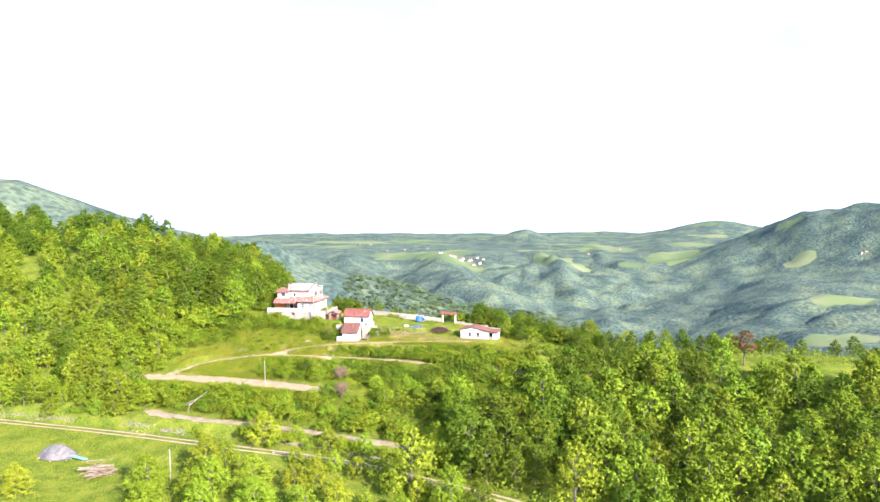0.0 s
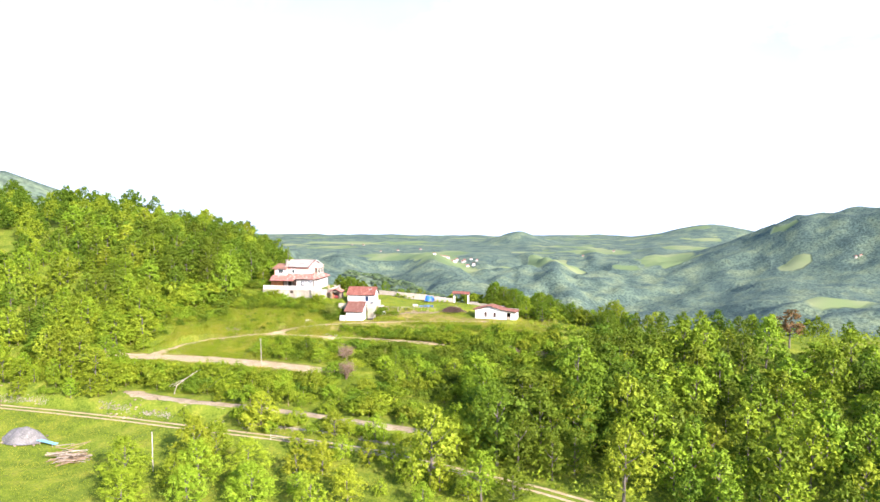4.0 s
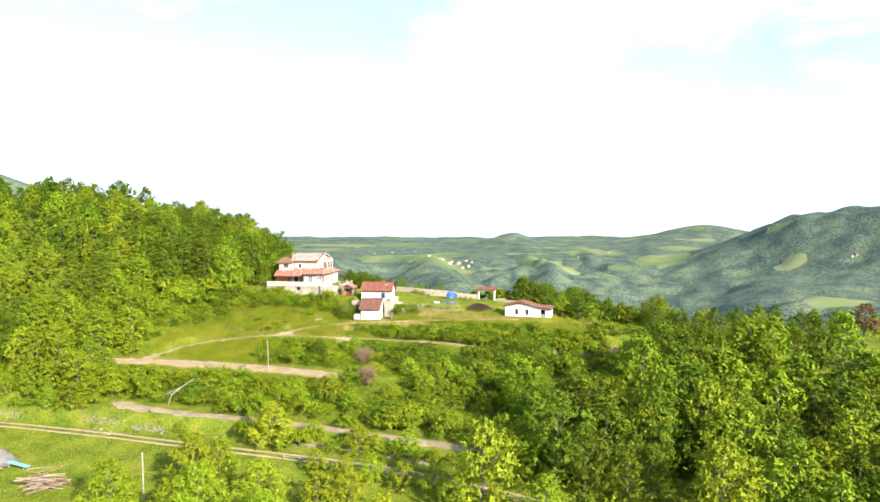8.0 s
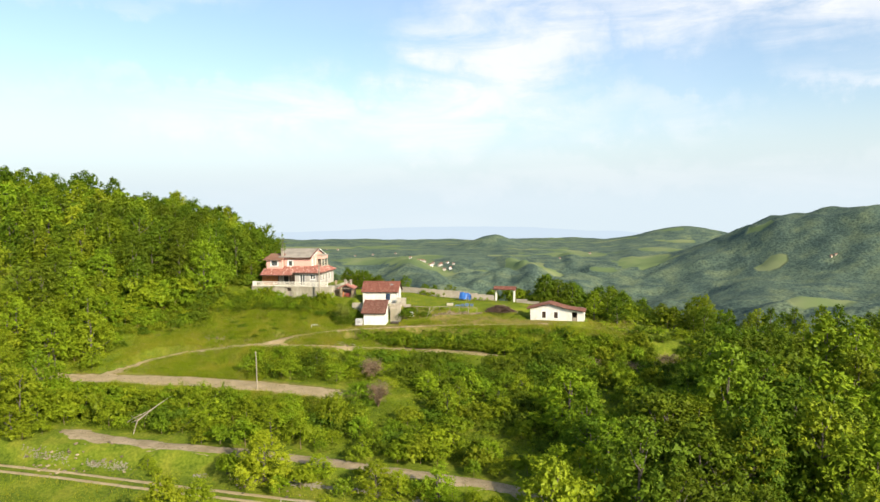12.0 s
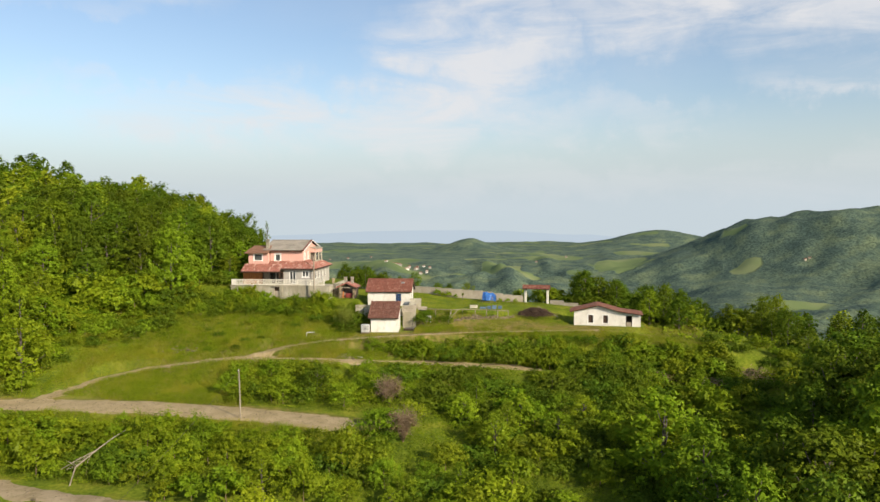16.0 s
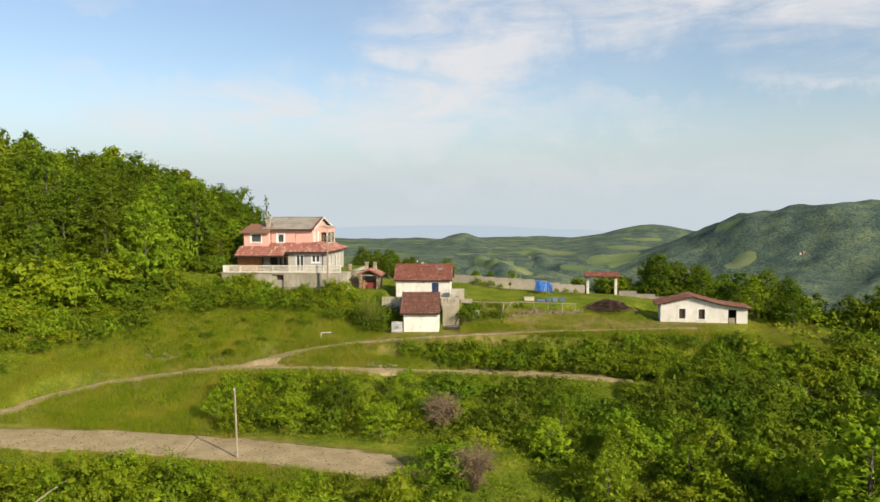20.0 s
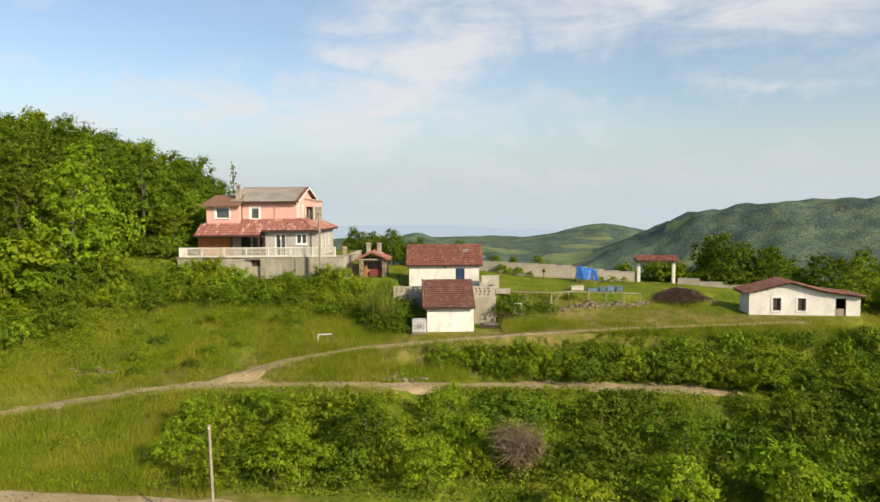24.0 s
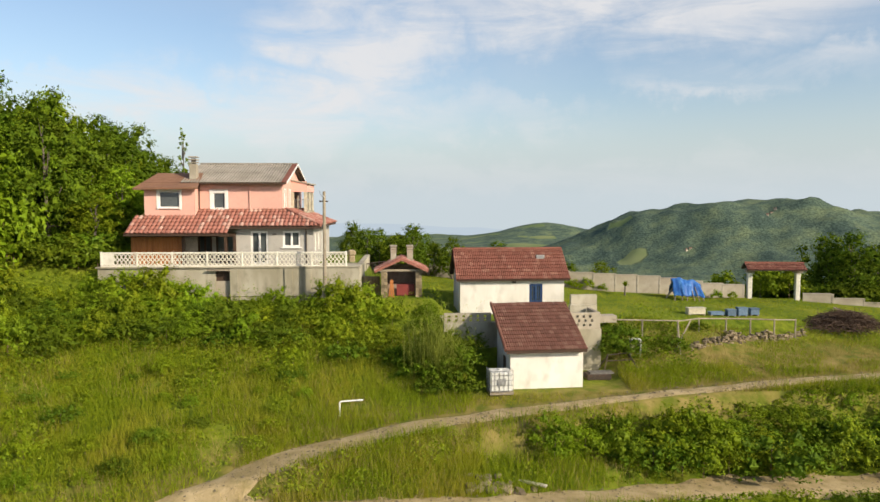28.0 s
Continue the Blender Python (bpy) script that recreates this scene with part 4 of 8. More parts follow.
def tile_mesh(w, l, mat, name="roof_tile"):
    """One curved roof tile, w wide and l long, lying in its slope's plane with its lower lip at y = 0."""
    bm = bmesh.new()
    k = 8
    rows = []

    def wave(i):
        return 0.27 * w * math.sin(math.pi * i / k) if mat == M_TILE_PINK else 0.15 * w * abs(math.sin(2 * math.pi * i / k))

    for y, lift in ((0, 0.034), (l * 1.06, 0.0)):
        rows.append([bm.verts.new(((i / k - 0.5) * w, y, lift + wave(i))) for i in range(k + 1)])
    low = [bm.verts.new(((i / k - 0.5) * w, 0.004, wave(i) - 0.012)) for i in range(k + 1)]
    for i in range(k):
        bm.faces.new((rows[0][i], rows[0][i + 1], rows[1][i + 1], rows[1][i]))
        bm.faces.new((low[i], low[i + 1], rows[0][i + 1], rows[0][i]))
    me = bpy.data.meshes.new(name)
    bm.normal_update()
    bm.to_mesh(me)
    bm.free()
    me.materials.append(mat)
    return me


TILES = {}


def tile_slope(parent, a, b, up, tw, tl, mat, skip=None):
    """Tiles over a slope: a to b is the eave line, up the way from eave to ridge. Each tile is a part."""
    a, b, up = Vector(a), Vector(b), Vector(up)
    ex, length = (b - a).normalized(), (b - a).length
    ey, rise = up.normalized(), up.length
    ez = ex.cross(ey).normalized()
    nx, ny = max(round(length / tw), 1), max(round(rise / tl), 1)
    w, l = length / nx, rise / ny
    key = (round(w, 3), round(l, 3), mat.name)
    if key not in TILES:
        TILES[key] = tile_mesh(w, l, mat)
    for i in range(nx):
        for j in range(ny):
            if skip and skip((i + 0.5) / nx, (j + 0.5) / ny):
                continue
            p = a + ex * (w * (i + 0.5) + random.uniform(-0.008, 0.008)) + ey * (l * j + random.uniform(-0.012, 0.012)) + ez * random.uniform(0.0, 0.012)
            t = new("roof_tile", TILES[key])
            t.parent = parent
            m = Matrix((ex, ey, ez)).transposed().to_4x4()
            t.matrix_basis = Matrix.Translation(p) @ m @ Matrix.Rotation(random.uniform(-0.015, 0.015), 4, "Z")


def slab(points, thick):
    """A flat plate from corners in order, thickened downwards."""
    bm = bmesh.new()
    up = [bm.verts.new(p) for p in points]
    dn = [bm.verts.new((x, y, z - thick)) for x, y, z in points]
    bm.faces.new(up)
    bm.faces.new(dn[::-1])
    for i in range(len(points)):
        j = (i + 1) % len(points)
        bm.faces.new((up[j], up[i], dn[i], dn[j]))
    bmesh.ops.recalc_face_normals(bm, faces=bm.faces)
    return bm


# ---- the house ----
def retaining_terrace():
    t = thing("terrace_wall", -15.4, 8, 0, -1.3, "stained grey concrete retaining wall of the terrace", "wall", kind="structure")
    wall("wall_left", M_CONCRETE, t, -7.7, 0.05, 0, 0.35, 1.6, 5.42, [(-0.9, -0.02, 2.2, 5.24)])
    wall("wall_right", M_CONCRETE, t, 0.05, 7.6, -0.06, 0.35, 1.6, 5.40)
    wall_side("wall_side", M_CONCRETE, t, 7.25, 7.6, 0.352, 11, 1.6, 5.40)
    wall_side("wall_side", M_CONCRETE, t, -7.7, -7.35, 0.352, 9, 1.6, 5.42)
    part("coping", boxes((-7.78, 7.68, -0.12, 0.42, 5.424, 5.5)), M_CONCRETE, t)
    # dark panel added across the opening to stand in for its shade
    part("cellar_hatch", boxes((-0.88, -0.04, 0.26, 0.32, 4.6, 5.24)), M_DARKWOOD, t, "dark panel for the shade of the cellar opening")
    part("cellar_back", boxes((-1.2, 0.3, 1.4, 1.5, 2.0, 5.3), (-1.2, -1.1, 0.36, 1.4, 2.0, 5.3), (0.2, 0.3, 0.36, 1.4, 2.0, 5.3)), M_CONCRETE, t)
    part("cellar_panel", boxes((-0.88, -0.04, 0.14, 0.2, 2.2, 4.62)), M_WALL, t, "grey panel closing the lower part of an opening")
    part("lintel", boxes((-1.3, 0.04, -0.25, -0.004, 5.26, 5.33)), M_TIMBER, t)
    for x in (-0.1, 3.1, 4.2):
        part("pilaster", boxes((x + 0.1, x + 0.55, -0.14, -0.062, 1.6, 5.38)), M_CONCRETE, t)
    part("terrace_floor", boxes((-7.34, 7.24, 0.36, 3.4, 5.30, 5.42)), M_CONCRETE, t)


def baluster_mesh():
    """One cast panel piece: two wavy ribs that cross and leave rows of rounded holes."""
    bm = bmesh.new()
    n = 18
    for side in (-1, 1):
        prev = None
        for i in range(n + 1):
            z = i * 0.66 / n
            c = side * (0.068 * math.cos(z / 0.33 * math.tau) + 0.045)
            k = 0.026 + 0.012 * math.cos(z / 0.165 * math.tau) ** 2
            ring = [bm.verts.new(p) for p in ((c - k, -0.04, z), (c + k, -0.04, z), (c + k, 0.04, z), (c - k, 0.04, z))]
            if prev:
                for q in range(4):
                    bm.faces.new((prev[q], prev[(q + 1) % 4], ring[(q + 1) % 4], ring[q]))
            prev = ring
    me = bpy.data.meshes.new("baluster")
    bm.normal_update()
    bm.to_mesh(me)
    bm.free()
    me.materials.append(M_BALUSTER)
    return me


def balustrade():
    b = thing("balustrade", -15.4, 8, 5.5, -1.3, "cream cast concrete balustrade with rounded openings", "balustrade")
    me = baluster_mesh()
    x0, x1, n = -7.5, 6.8, 7
    step_x = (x1 - x0) / n
    for i in range(n + 1):
        x = x0 + i * step_x
        part("post", boxes((x - 0.055, x + 0.055, 0.05, 0.23, 0, 0.87), bevel=0.012), M_BALUSTER, b)
    for i in range(n):
        a, c = x0 + i * step_x + 0.057, x0 + (i + 1) * step_x - 0.057
        part("bottom_rail", boxes((a, c, 0.08, 0.2, 0.0, 0.08)), M_BALUSTER, b)
        part("top_rail", boxes((a, c, 0.05, 0.23, 0.745, 0.85), bevel=0.01), M_BALUSTER, b)
        k = 8
        w = (c - a) / k
        for j in range(k):
            o = new("baluster", me)
            o.parent = b
            o.matrix_basis = Matrix.Translation((a + (j + 0.5) * w, 0.14, 0.082)) @ Matrix.Diagonal((w / 0.26, 1, 1, 1))
    part("end_panel", boxes((-7.44, -6.75, 0.06, 0.085, 0.1, 0.74)), M_BALUSTER, b, "plain cast panel at the end")


def corrugated(parent, a, b, up, mat, period=0.19, height=0.035, name="roof_sheet"):
    """One corrugated roof sheet; waves run from ridge to eave."""
    a, b, up = Vector(a), Vector(b), Vector(up)
    ex, n = (b - a).normalized(), up.cross(b - a).normalized()
    if n.z < 0:
        n = -n
    k = max(int((b - a).length / period * 6), 6)
    bm = bmesh.new()
    rows = []
    for v in (0, 1):
        rows.append([bm.verts.new(a + ex * ((b - a).length * i / k) + up * v + n * height * math.sin((b - a).length * i / k / period * math.tau)) for i in range(k + 1)])
    for i in range(k):
        bm.faces.new((rows[0][i], rows[0][i + 1], rows[1][i + 1], rows[1][i]))
    return part(name, bm, mat, parent, smooth=True)


def house():
    h = thing("house", -15, 8, 0, -1.3, "two-storey pink and grey farmhouse with red tiled porch roof", "house")
    # lower storey, grey
    wall("wall_ground_floor", M_GREY, h, -0.6, 4.2, 2.35, 2.65, 5.3, 7.8, [(0.3, 1.37, 5.42, 7.5), (2.28, 3.37, 6.5, 7.5)])
    wall_side("wall_ground_side", M_GREY, h, 3.9, 4.2, 2.652, 10.8, 5.3, 7.72, [(3.0, 3.8, 6.2, 7.3), (4.6, 5.4, 6.2, 7.3), (6.4, 7.2, 5.6, 7.3), (8.2, 9.0, 6.2, 7.3)])
    wall_side("wall_porch_return", M_GREY, h, -0.6, -0.3, 2.652, 4.2, 5.3, 7.6)
    window(h, 0.3, 1.37, 2.35, 5.42, 7.5, name="french_window", sill=False)
    window(h, 2.28, 3.37, 2.35, 6.5, 7.5)
    for y0 in (3.0, 4.6, 6.4, 8.2):
        z0 = 5.6 if y0 == 6.4 else 6.2
        window(h, y0, y0 + 0.8, -4.2, z0, 7.3, leaves=1, turn=True, sill=False)
    part("house_lamp", boxes((1.65, 1.9, 2.27, 2.34, 7.28, 7.34)), M_METAL, h, "small dark wall bracket")
    # porch with boards
    wall("wall_porch", M_GREY, h, -7.0, -0.6, 4.2, 4.5, 5.3, 8.3, [(-3.5, -2.6, 5.4, 7.3), (-2.35, -1.0, 5.4, 7.3)])
    window(h, -3.5, -2.6, 4.2, 5.4, 7.3, 2, M_DARKWOOD, name="french_window", sill=False)
    window(h, -2.35, -1.0, 4.2, 5.4, 7.3, 2, M_DARKWOOD, name="french_window", sill=False)
    for i in range(18):
        x = -7.05 + i * 0.172
        part("board", boxes((x, x + 0.162, 2.45, 2.49 + random.uniform(0, 0.015), 5.35, 7.16)), M_WOOD, h)
    for i in range(9):
        y = 2.5 + i * 0.19
        part("board", boxes((-7.1, -7.06, y, y + 0.18, 5.35, 7.25)), M_WOOD, h)
    for x in (-3.9, -1.3, -0.75):
        part("porch_post", boxes((x, x + 0.16, 2.2, 2.36, 5.35, 7.2)), M_DARKWOOD, h)
    part("porch_beam", boxes((-7.1, -0.62, 2.16, 2.4, 7.16, 7.36)), M_DARKWOOD, h)
    part("blind", boxes((-4.0, -3.0, 2.5, 2.54, 5.9, 7.1)), M_TIMBER, h, "slatted brown shutter of the porch")
    # porch roof: one slope, its eave set back over the grey wall, hipped at the side
    def slope_z(y):
        return 7.37 + 0.5625 * (y - 1.15)

    part("roof_lower", slab([(-6.95, 1.2, slope_z(1.2)), (-0.98, 1.2, slope_z(1.2)), (-0.98, 3.0, slope_z(3.0)), (-6.95, 3.0, slope_z(3.0))], 0.1), M_DARKWOOD, h)
    part("roof_lower", slab([(-3.24, 3.0, slope_z(3.0)), (-0.98, 3.0, slope_z(3.0)), (-0.98, 3.7, slope_z(3.7)), (-3.24, 3.7, slope_z(3.7))], 0.1), M_DARKWOOD, h)
    part("roof_lower", slab([(-0.978, 1.95, slope_z(1.95)), (4.7, 1.95, slope_z(1.95)), (2.3, 3.7, slope_z(3.7)), (-0.978, 3.7, slope_z(3.7))], 0.1), M_DARKWOOD, h)
    part("roof_lower", slab([(4.7, 1.95, slope_z(1.95)), (4.7, 10.9, 7.8), (2.3, 10.9, 8.8), (2.3, 3.7, slope_z(3.7))], 0.1), M_DARKWOOD, h)

    def off_slope(u, v):
        x, y = -7.0 + 11.75 * u, 1.15 + 2.6 * v
        return (x < -3.2 and y > 3.05) or (x > -0.95 and y < 1.8) or x > 4.72 - (y - 1.9) * 1.36

    tile_slope(h, (-7.0, 1.15, 7.385), (4.75, 1.15, 7.385), (0, 2.6, 2.6 * 0.5625), 0.27, 0.42, M_TILE_PINK, off_slope)
    tile_slope(h, (4.76, 1.95, slope_z(1.95) + 0.02), (4.76, 10.9, 7.83), Vector((-2.48, 0, 0.98)), 0.32, 0.6, M_TILE_PINK, lambda u, v: u * 8.95 < v * 1.8)
    for i in range(8):
        q = i / 8
        a, b = Vector((4.7, 1.95, 7.88)).lerp(Vector((2.3, 3.7, 8.87)), q), Vector((4.7, 1.95, 7.9)).lerp(Vector((2.3, 3.7, 8.89)), q + 0.14)
        part("hip_tile", bar([a, b], 0.1, 0.085, 7), M_TILE_PINK, h)
    part("gutter", boxes((-7.0, -0.76, 1.06, 1.14, 7.27, 7.36), (-0.94, 4.72, 1.84, 1.92, 7.66, 7.76)), M_DARKWOOD, h)
    part("downpipe", bar([(3.75, 1.95, 7.68), (3.75, 2.27, 7.45), (3.75, 2.28, 5.4)], 0.04), M_METAL, h)
    # upper storey, pink
    wall("wall_upper_left", M_PINK, h, -6.4, -3.25, 3.0, 3.25, 8.1, 10.15, [(-5.5, -4.22, 8.97, 9.97)])
    wall_side("wall_upper_left_side", M_PINK, h, -6.4, -6.15, 3.252, 8, 8.1, 10.15)
    wall_side("wall_upper_left_side", M_PINK, h, -3.5, -3.25, 3.252, 3.7, 8.1, 10.15)
    window(h, -5.5, -4.22, 3.0, 8.97, 9.97, 1, surround=0.14)
    wall("wall_upper", M_PINK, h, -3.25, 2.05, 3.7, 3.95, 8.3, 10.5, [(-2.34, -1.58, 8.9, 9.9)])
    wall_side("wall_upper_side", M_PINK, h, 1.8, 2.05, 3.952, 11.5, 8.3, 10.5, [(4.4, 4.9, 8.95, 10.1), (6.2, 6.7, 8.95, 10.1)])
    window(h, -2.34, -1.58, 3.7, 8.9, 9.9, 1, surround=0.2)
    for y0 in (4.4, 6.2):
        window(h, y0, y0 + 0.5, -2.05, 8.95, 10.1, leaves=1, surround=0.08, turn=True, sill=False)
    wall("wall_back", M_PINK, h, -6.4, 2.05, 11.5, 11.75, 5.3, 10.5)
    wall_side("wall_left", M_GREY, h, -7.0, -6.75, 4.502, 11.5, 5.3, 8.1)
    part("gable", prism([(3.7, 10.5), (11.75, 10.5), (7.7, 11.78)], "x", 1.8, 2.05), M_PINK, h)
    part("gable", prism([(3.7, 10.5), (11.75, 10.5), (7.7, 11.78)], "x", -3.25, -3.0), M_PINK, h)
    part("downpipe", bar([(0.0, 3.64, 10.4), (0.0, 3.64, 8.75)], 0.03), M_PINK, h)
    part("flashing", boxes((-6.42, -3.24, 2.93, 2.998, 8.36, 8.45)), M_SHINGLE, h, "brown strip where the porch roof meets the wall")
    part("flashing", boxes((-3.24, 2.06, 3.63, 3.698, 8.78, 8.87)), M_SHINGLE, h)
    part("flashing", boxes((2.052, 2.12, 3.63, 10.9, 8.82, 8.92)), M_SHINGLE, h)
    part("downpipe", bar([(-3.18, 3.64, 10.45), (-3.18, 3.64, 8.85)], 0.035), M_DARKWOOD, h)
    # main roof of corrugated sheets
    ridge, eave, ey = 11.93, 10.56, 3.25
    for i in range(7):
        a = -4.25 + i * 0.935
        for j in range(2):
            lo, hi = (ey + (7.7 - ey) * j / 2, eave + (ridge - eave) * j / 2 + 0.012 * j), (ey + (7.7 - ey) * (j + 1) / 2, eave + (ridge - eave) * (j + 1) / 2 + 0.012 * j)
            corrugated(h, (a, lo[0], lo[1]), (a + 0.96, lo[0], lo[1]), Vector((0, hi[0] - lo[0], hi[1] - lo[1])), M_CORRUGATED)
        corrugated(h, (a, 12.15, eave), (a + 0.96, 12.15, eave), Vector((0, 7.7 - 12.15, ridge - eave)), M_CORRUGATED)
    part("roof_deck", slab([(-4.2, ey, eave - 0.05), (2.3, ey, eave - 0.05), (2.3, 7.7, ridge - 0.05), (-4.2, 7.7, ridge - 0.05)], 0.08), M_DARKWOOD, h)
    part("roof_deck", slab([(-4.2, 12.15, eave - 0.05), (2.3, 12.15, eave - 0.05), (2.3, 7.7, ridge - 0.05), (-4.2, 7.7, ridge - 0.05)], 0.08), M_DARKWOOD, h)
    part("ridge_cap", bar([(-4.25, 7.7, ridge + 0.02), (2.45, 7.7, ridge + 0.02)], 0.07), M_CORRUGATED, h)
    part("verge", slab([(2.1, ey - 0.03, eave + 0.05), (2.42, ey - 0.03, eave + 0.05), (2.42, 7.7, ridge + 0.06), (2.1, 7.7, ridge + 0.06)], 0.06), M_TILE_RED, h, "dull red sheet along the roof's edge")
    part("verge", slab([(2.1, 12.2, eave + 0.05), (2.42, 12.2, eave + 0.05), (2.42, 7.7, ridge + 0.06), (2.1, 7.7, ridge + 0.06)], 0.06), M_TILE_RED, h)
    part("bargeboard", slab([(2.43, ey - 0.05, eave + 0.02), (2.48, ey - 0.05, eave + 0.02), (2.48, 7.7, ridge + 0.03), (2.43, 7.7, ridge + 0.03)], 0.11), M_WHITE, h, "white bargeboard")
    part("bargeboard", slab([(2.43, 12.2, eave + 0.02), (2.48, 12.2, eave + 0.02), (2.48, 7.7, ridge + 0.03), (2.43, 7.7, ridge + 0.03)], 0.11), M_WHITE, h, "white bargeboard")
    part("gutter", boxes((-3.0, 2.4, ey - 0.12, ey - 0.02, eave - 0.12, eave - 0.02)), M_DARKWOOD, h)
    # left roof, brown
    part("roof_left", slab([(-6.9, 2.5, 10.17), (-2.95, 2.5, 10.22), (-3.3, 5.0, 11.2), (-6.2, 5.0, 11.2)], 0.1), M_SHINGLE, h, "plain brown sheet roof")
    part("roof_left", slab([(-6.9, 8.3, 10.17), (-3.3, 8.3, 10.17), (-3.3, 5.0, 11.2), (-6.2, 5.0, 11.2)], 0.1), M_SHINGLE, h)
    part("roof_left", slab([(-6.9, 2.5, 10.17), (-6.9, 8.3, 10.17), (-6.2, 5.0, 11.2)], 0.1), M_SHINGLE, h)
    for j in range(9):
        part("roof_lath", boxes((-6.88 + j * 0.07, -2.97 - j * 0.035, 2.52 + j * 0.28, 2.55 + j * 0.28, 10.18 + j * 0.112, 10.21 + j * 0.112)), M_SHINGLE, h)
    # chimney
    ch = thing("chimney")
    ch.parent = h
    part("stack", boxes((-3.85, -3.4, 3.9, 4.35, 10.3, 11.75), bevel=0.01), M_WALL, ch)
    for z in (11.75, 11.92, 12.09):
        part("cap_slat", boxes((-3.9, -3.35, 3.85, 4.4, z + 0.06, z + 0.13), bevel=0.01), M_WALL, ch)
    part("flue", boxes((-3.74, -3.5, 4.02, 4.24, 11.75, 12.1)), M_METAL, ch)
    # glazed balcony on the upper side
    v = thing("glazed_balcony")
    v.parent = h
    part("balcony_slab", boxes((2.052, 3.15, 7.0, 10.6, 8.5, 8.7)), M_CONCRETE, v)
    for x, y in ((3.02, 7.1), (3.02, 8.8), (3.02, 10.45), (2.16, 7.1)):
        part("balcony_post", boxes((x - 0.09, x + 0.09, y - 0.09, y + 0.09, 8.702, 10.02)), M_HIVE_PALE, v)
    part("balcony_frieze", boxes((2.06, 3.14, 6.98, 7.16, 10.022, 10.72), (2.96, 3.14, 7.162, 10.6, 10.022, 10.6)), M_PINK, v, "pale pink plastered frieze over the balcony")
    part("balcony_roof", slab([(2.06, 6.9, 10.86), (3.28, 6.9, 10.62), (3.28, 10.7, 10.62), (2.06, 10.7, 10.86)], 0.08), M_WALL, v, "beige balcony canopy")
    part("balcony_rail", boxes((2.26, 2.92, 7.06, 7.1, 9.45, 9.5), (3.0, 3.04, 7.2, 10.36, 9.45, 9.5)), M_GALV, v)
    for i in range(5):
        part("rail_bar", boxes((2.3 + i * 0.14, 2.32 + i * 0.14, 7.07, 7.09, 8.702, 9.448)), M_GALV, v)
    for a, b in ((7.2, 8.7), (8.9, 10.35)):
        part("balcony_glass", boxes((3.01, 3.025, a, b, 8.75, 9.99)), M_GLASS, v)
        part("glazing_bar", boxes((2.99, 3.045, (a + b) / 2 - 0.03, (a + b) / 2 + 0.03, 8.75, 9.99)), M_HIVE_PALE, v)
    part("folded_parasol", bar([(2.45, 7.3, 8.7), (2.48, 7.3, 9.75)], 0.09, 0.05, 7), M_TIMBER, v, "brown folded parasol")


retaining_terrace()
balustrade()
house()


# ---- the two white barns ----
def barn_upper():
    b = thing("barn", 1.36, 7.2, 0, 1.0, "white plastered barn with a red tiled gable roof", "barn")
    wall("wall_front", M_PLASTER, b, -3.2, 3.05, 0, 0.3, 2.4, 4.72, [(0.95, 1.75, 3.3, 4.42)])
    wall("wall_back", M_PLASTER, b, -3.2, 3.05, 3.5, 3.8, 2.4, 4.72)
    wall_side("wall_side", M_PLASTER, b, -3.2, -2.9, 0.302, 3.498, 2.4, 4.72)
    wall_side("wall_side", M_PLASTER, b, 2.75, 3.05, 0.302, 3.498, 2.4, 4.72, [(1.2, 2.3, 2.6, 4.5)])
    for x in (-3.2, 2.75):
        part("gable", prism([(0.02, 4.722), (3.78, 4.722), (1.9, 6.24)], "x", x, x + 0.3), M_PLASTER, b)
    part("door", boxes((2.86, 2.92, 1.22, 2.28, 2.62, 4.48)), M_BLUE, b, "blue painted door")
    w = window(b, 0.95, 1.75, 0, 3.3, 4.42, 2, M_BLUE, sill=False)
    for i in range(5):
        part("grille_bar", boxes((1.06 + i * 0.14, 1.085 + i * 0.14, -0.03, -0.005, 3.3, 4.42)), M_BLUE, w)
    part("grille_bar", boxes((0.95, 1.75, -0.032, -0.004, 4.0, 4.03), (0.95, 1.75, -0.032, -0.004, 3.6, 3.63)), M_BLUE, w)
    part("roof", slab([(-3.45, -0.28, 4.72), (3.35, -0.28, 4.72), (3.3, 1.9, 6.36), (-3.4, 1.9, 6.36)], 0.1), M_DARKWOOD, b)
    part("roof", slab([(-3.45, 4.1, 4.72), (3.35, 4.1, 4.72), (3.3, 1.9, 6.36), (-3.4, 1.9, 6.36)], 0.1), M_DARKWOOD, b)
    tile_slope(b, (-3.48, -0.32, 4.73), (3.36, -0.32, 4.73), (0, 2.22, 1.66), 0.23, 0.31, M_TILE_RED)
    tile_slope(b, (3.36, 4.12, 4.73), (-3.48, 4.12, 4.73), (0, -2.22, 1.66), 0.7, 0.9, M_TILE_RED)
    for i in range(16):
        x = -3.4 + i * 0.42
        part("ridge_tile", bar([(x, 1.9, 6.40), (x + 0.44, 1.9, 6.42)], 0.10, 0.085, 8), M_TILE_RED, b)
    part("lamp", boxes((-0.12, 0.12, -0.14, -0.01, 4.5, 4.58)), M_METAL, b)
    part("vent_tile", boxes((1.6, 2.1, 1.1, 1.45, 5.78, 6.05)), M_GALV, b)


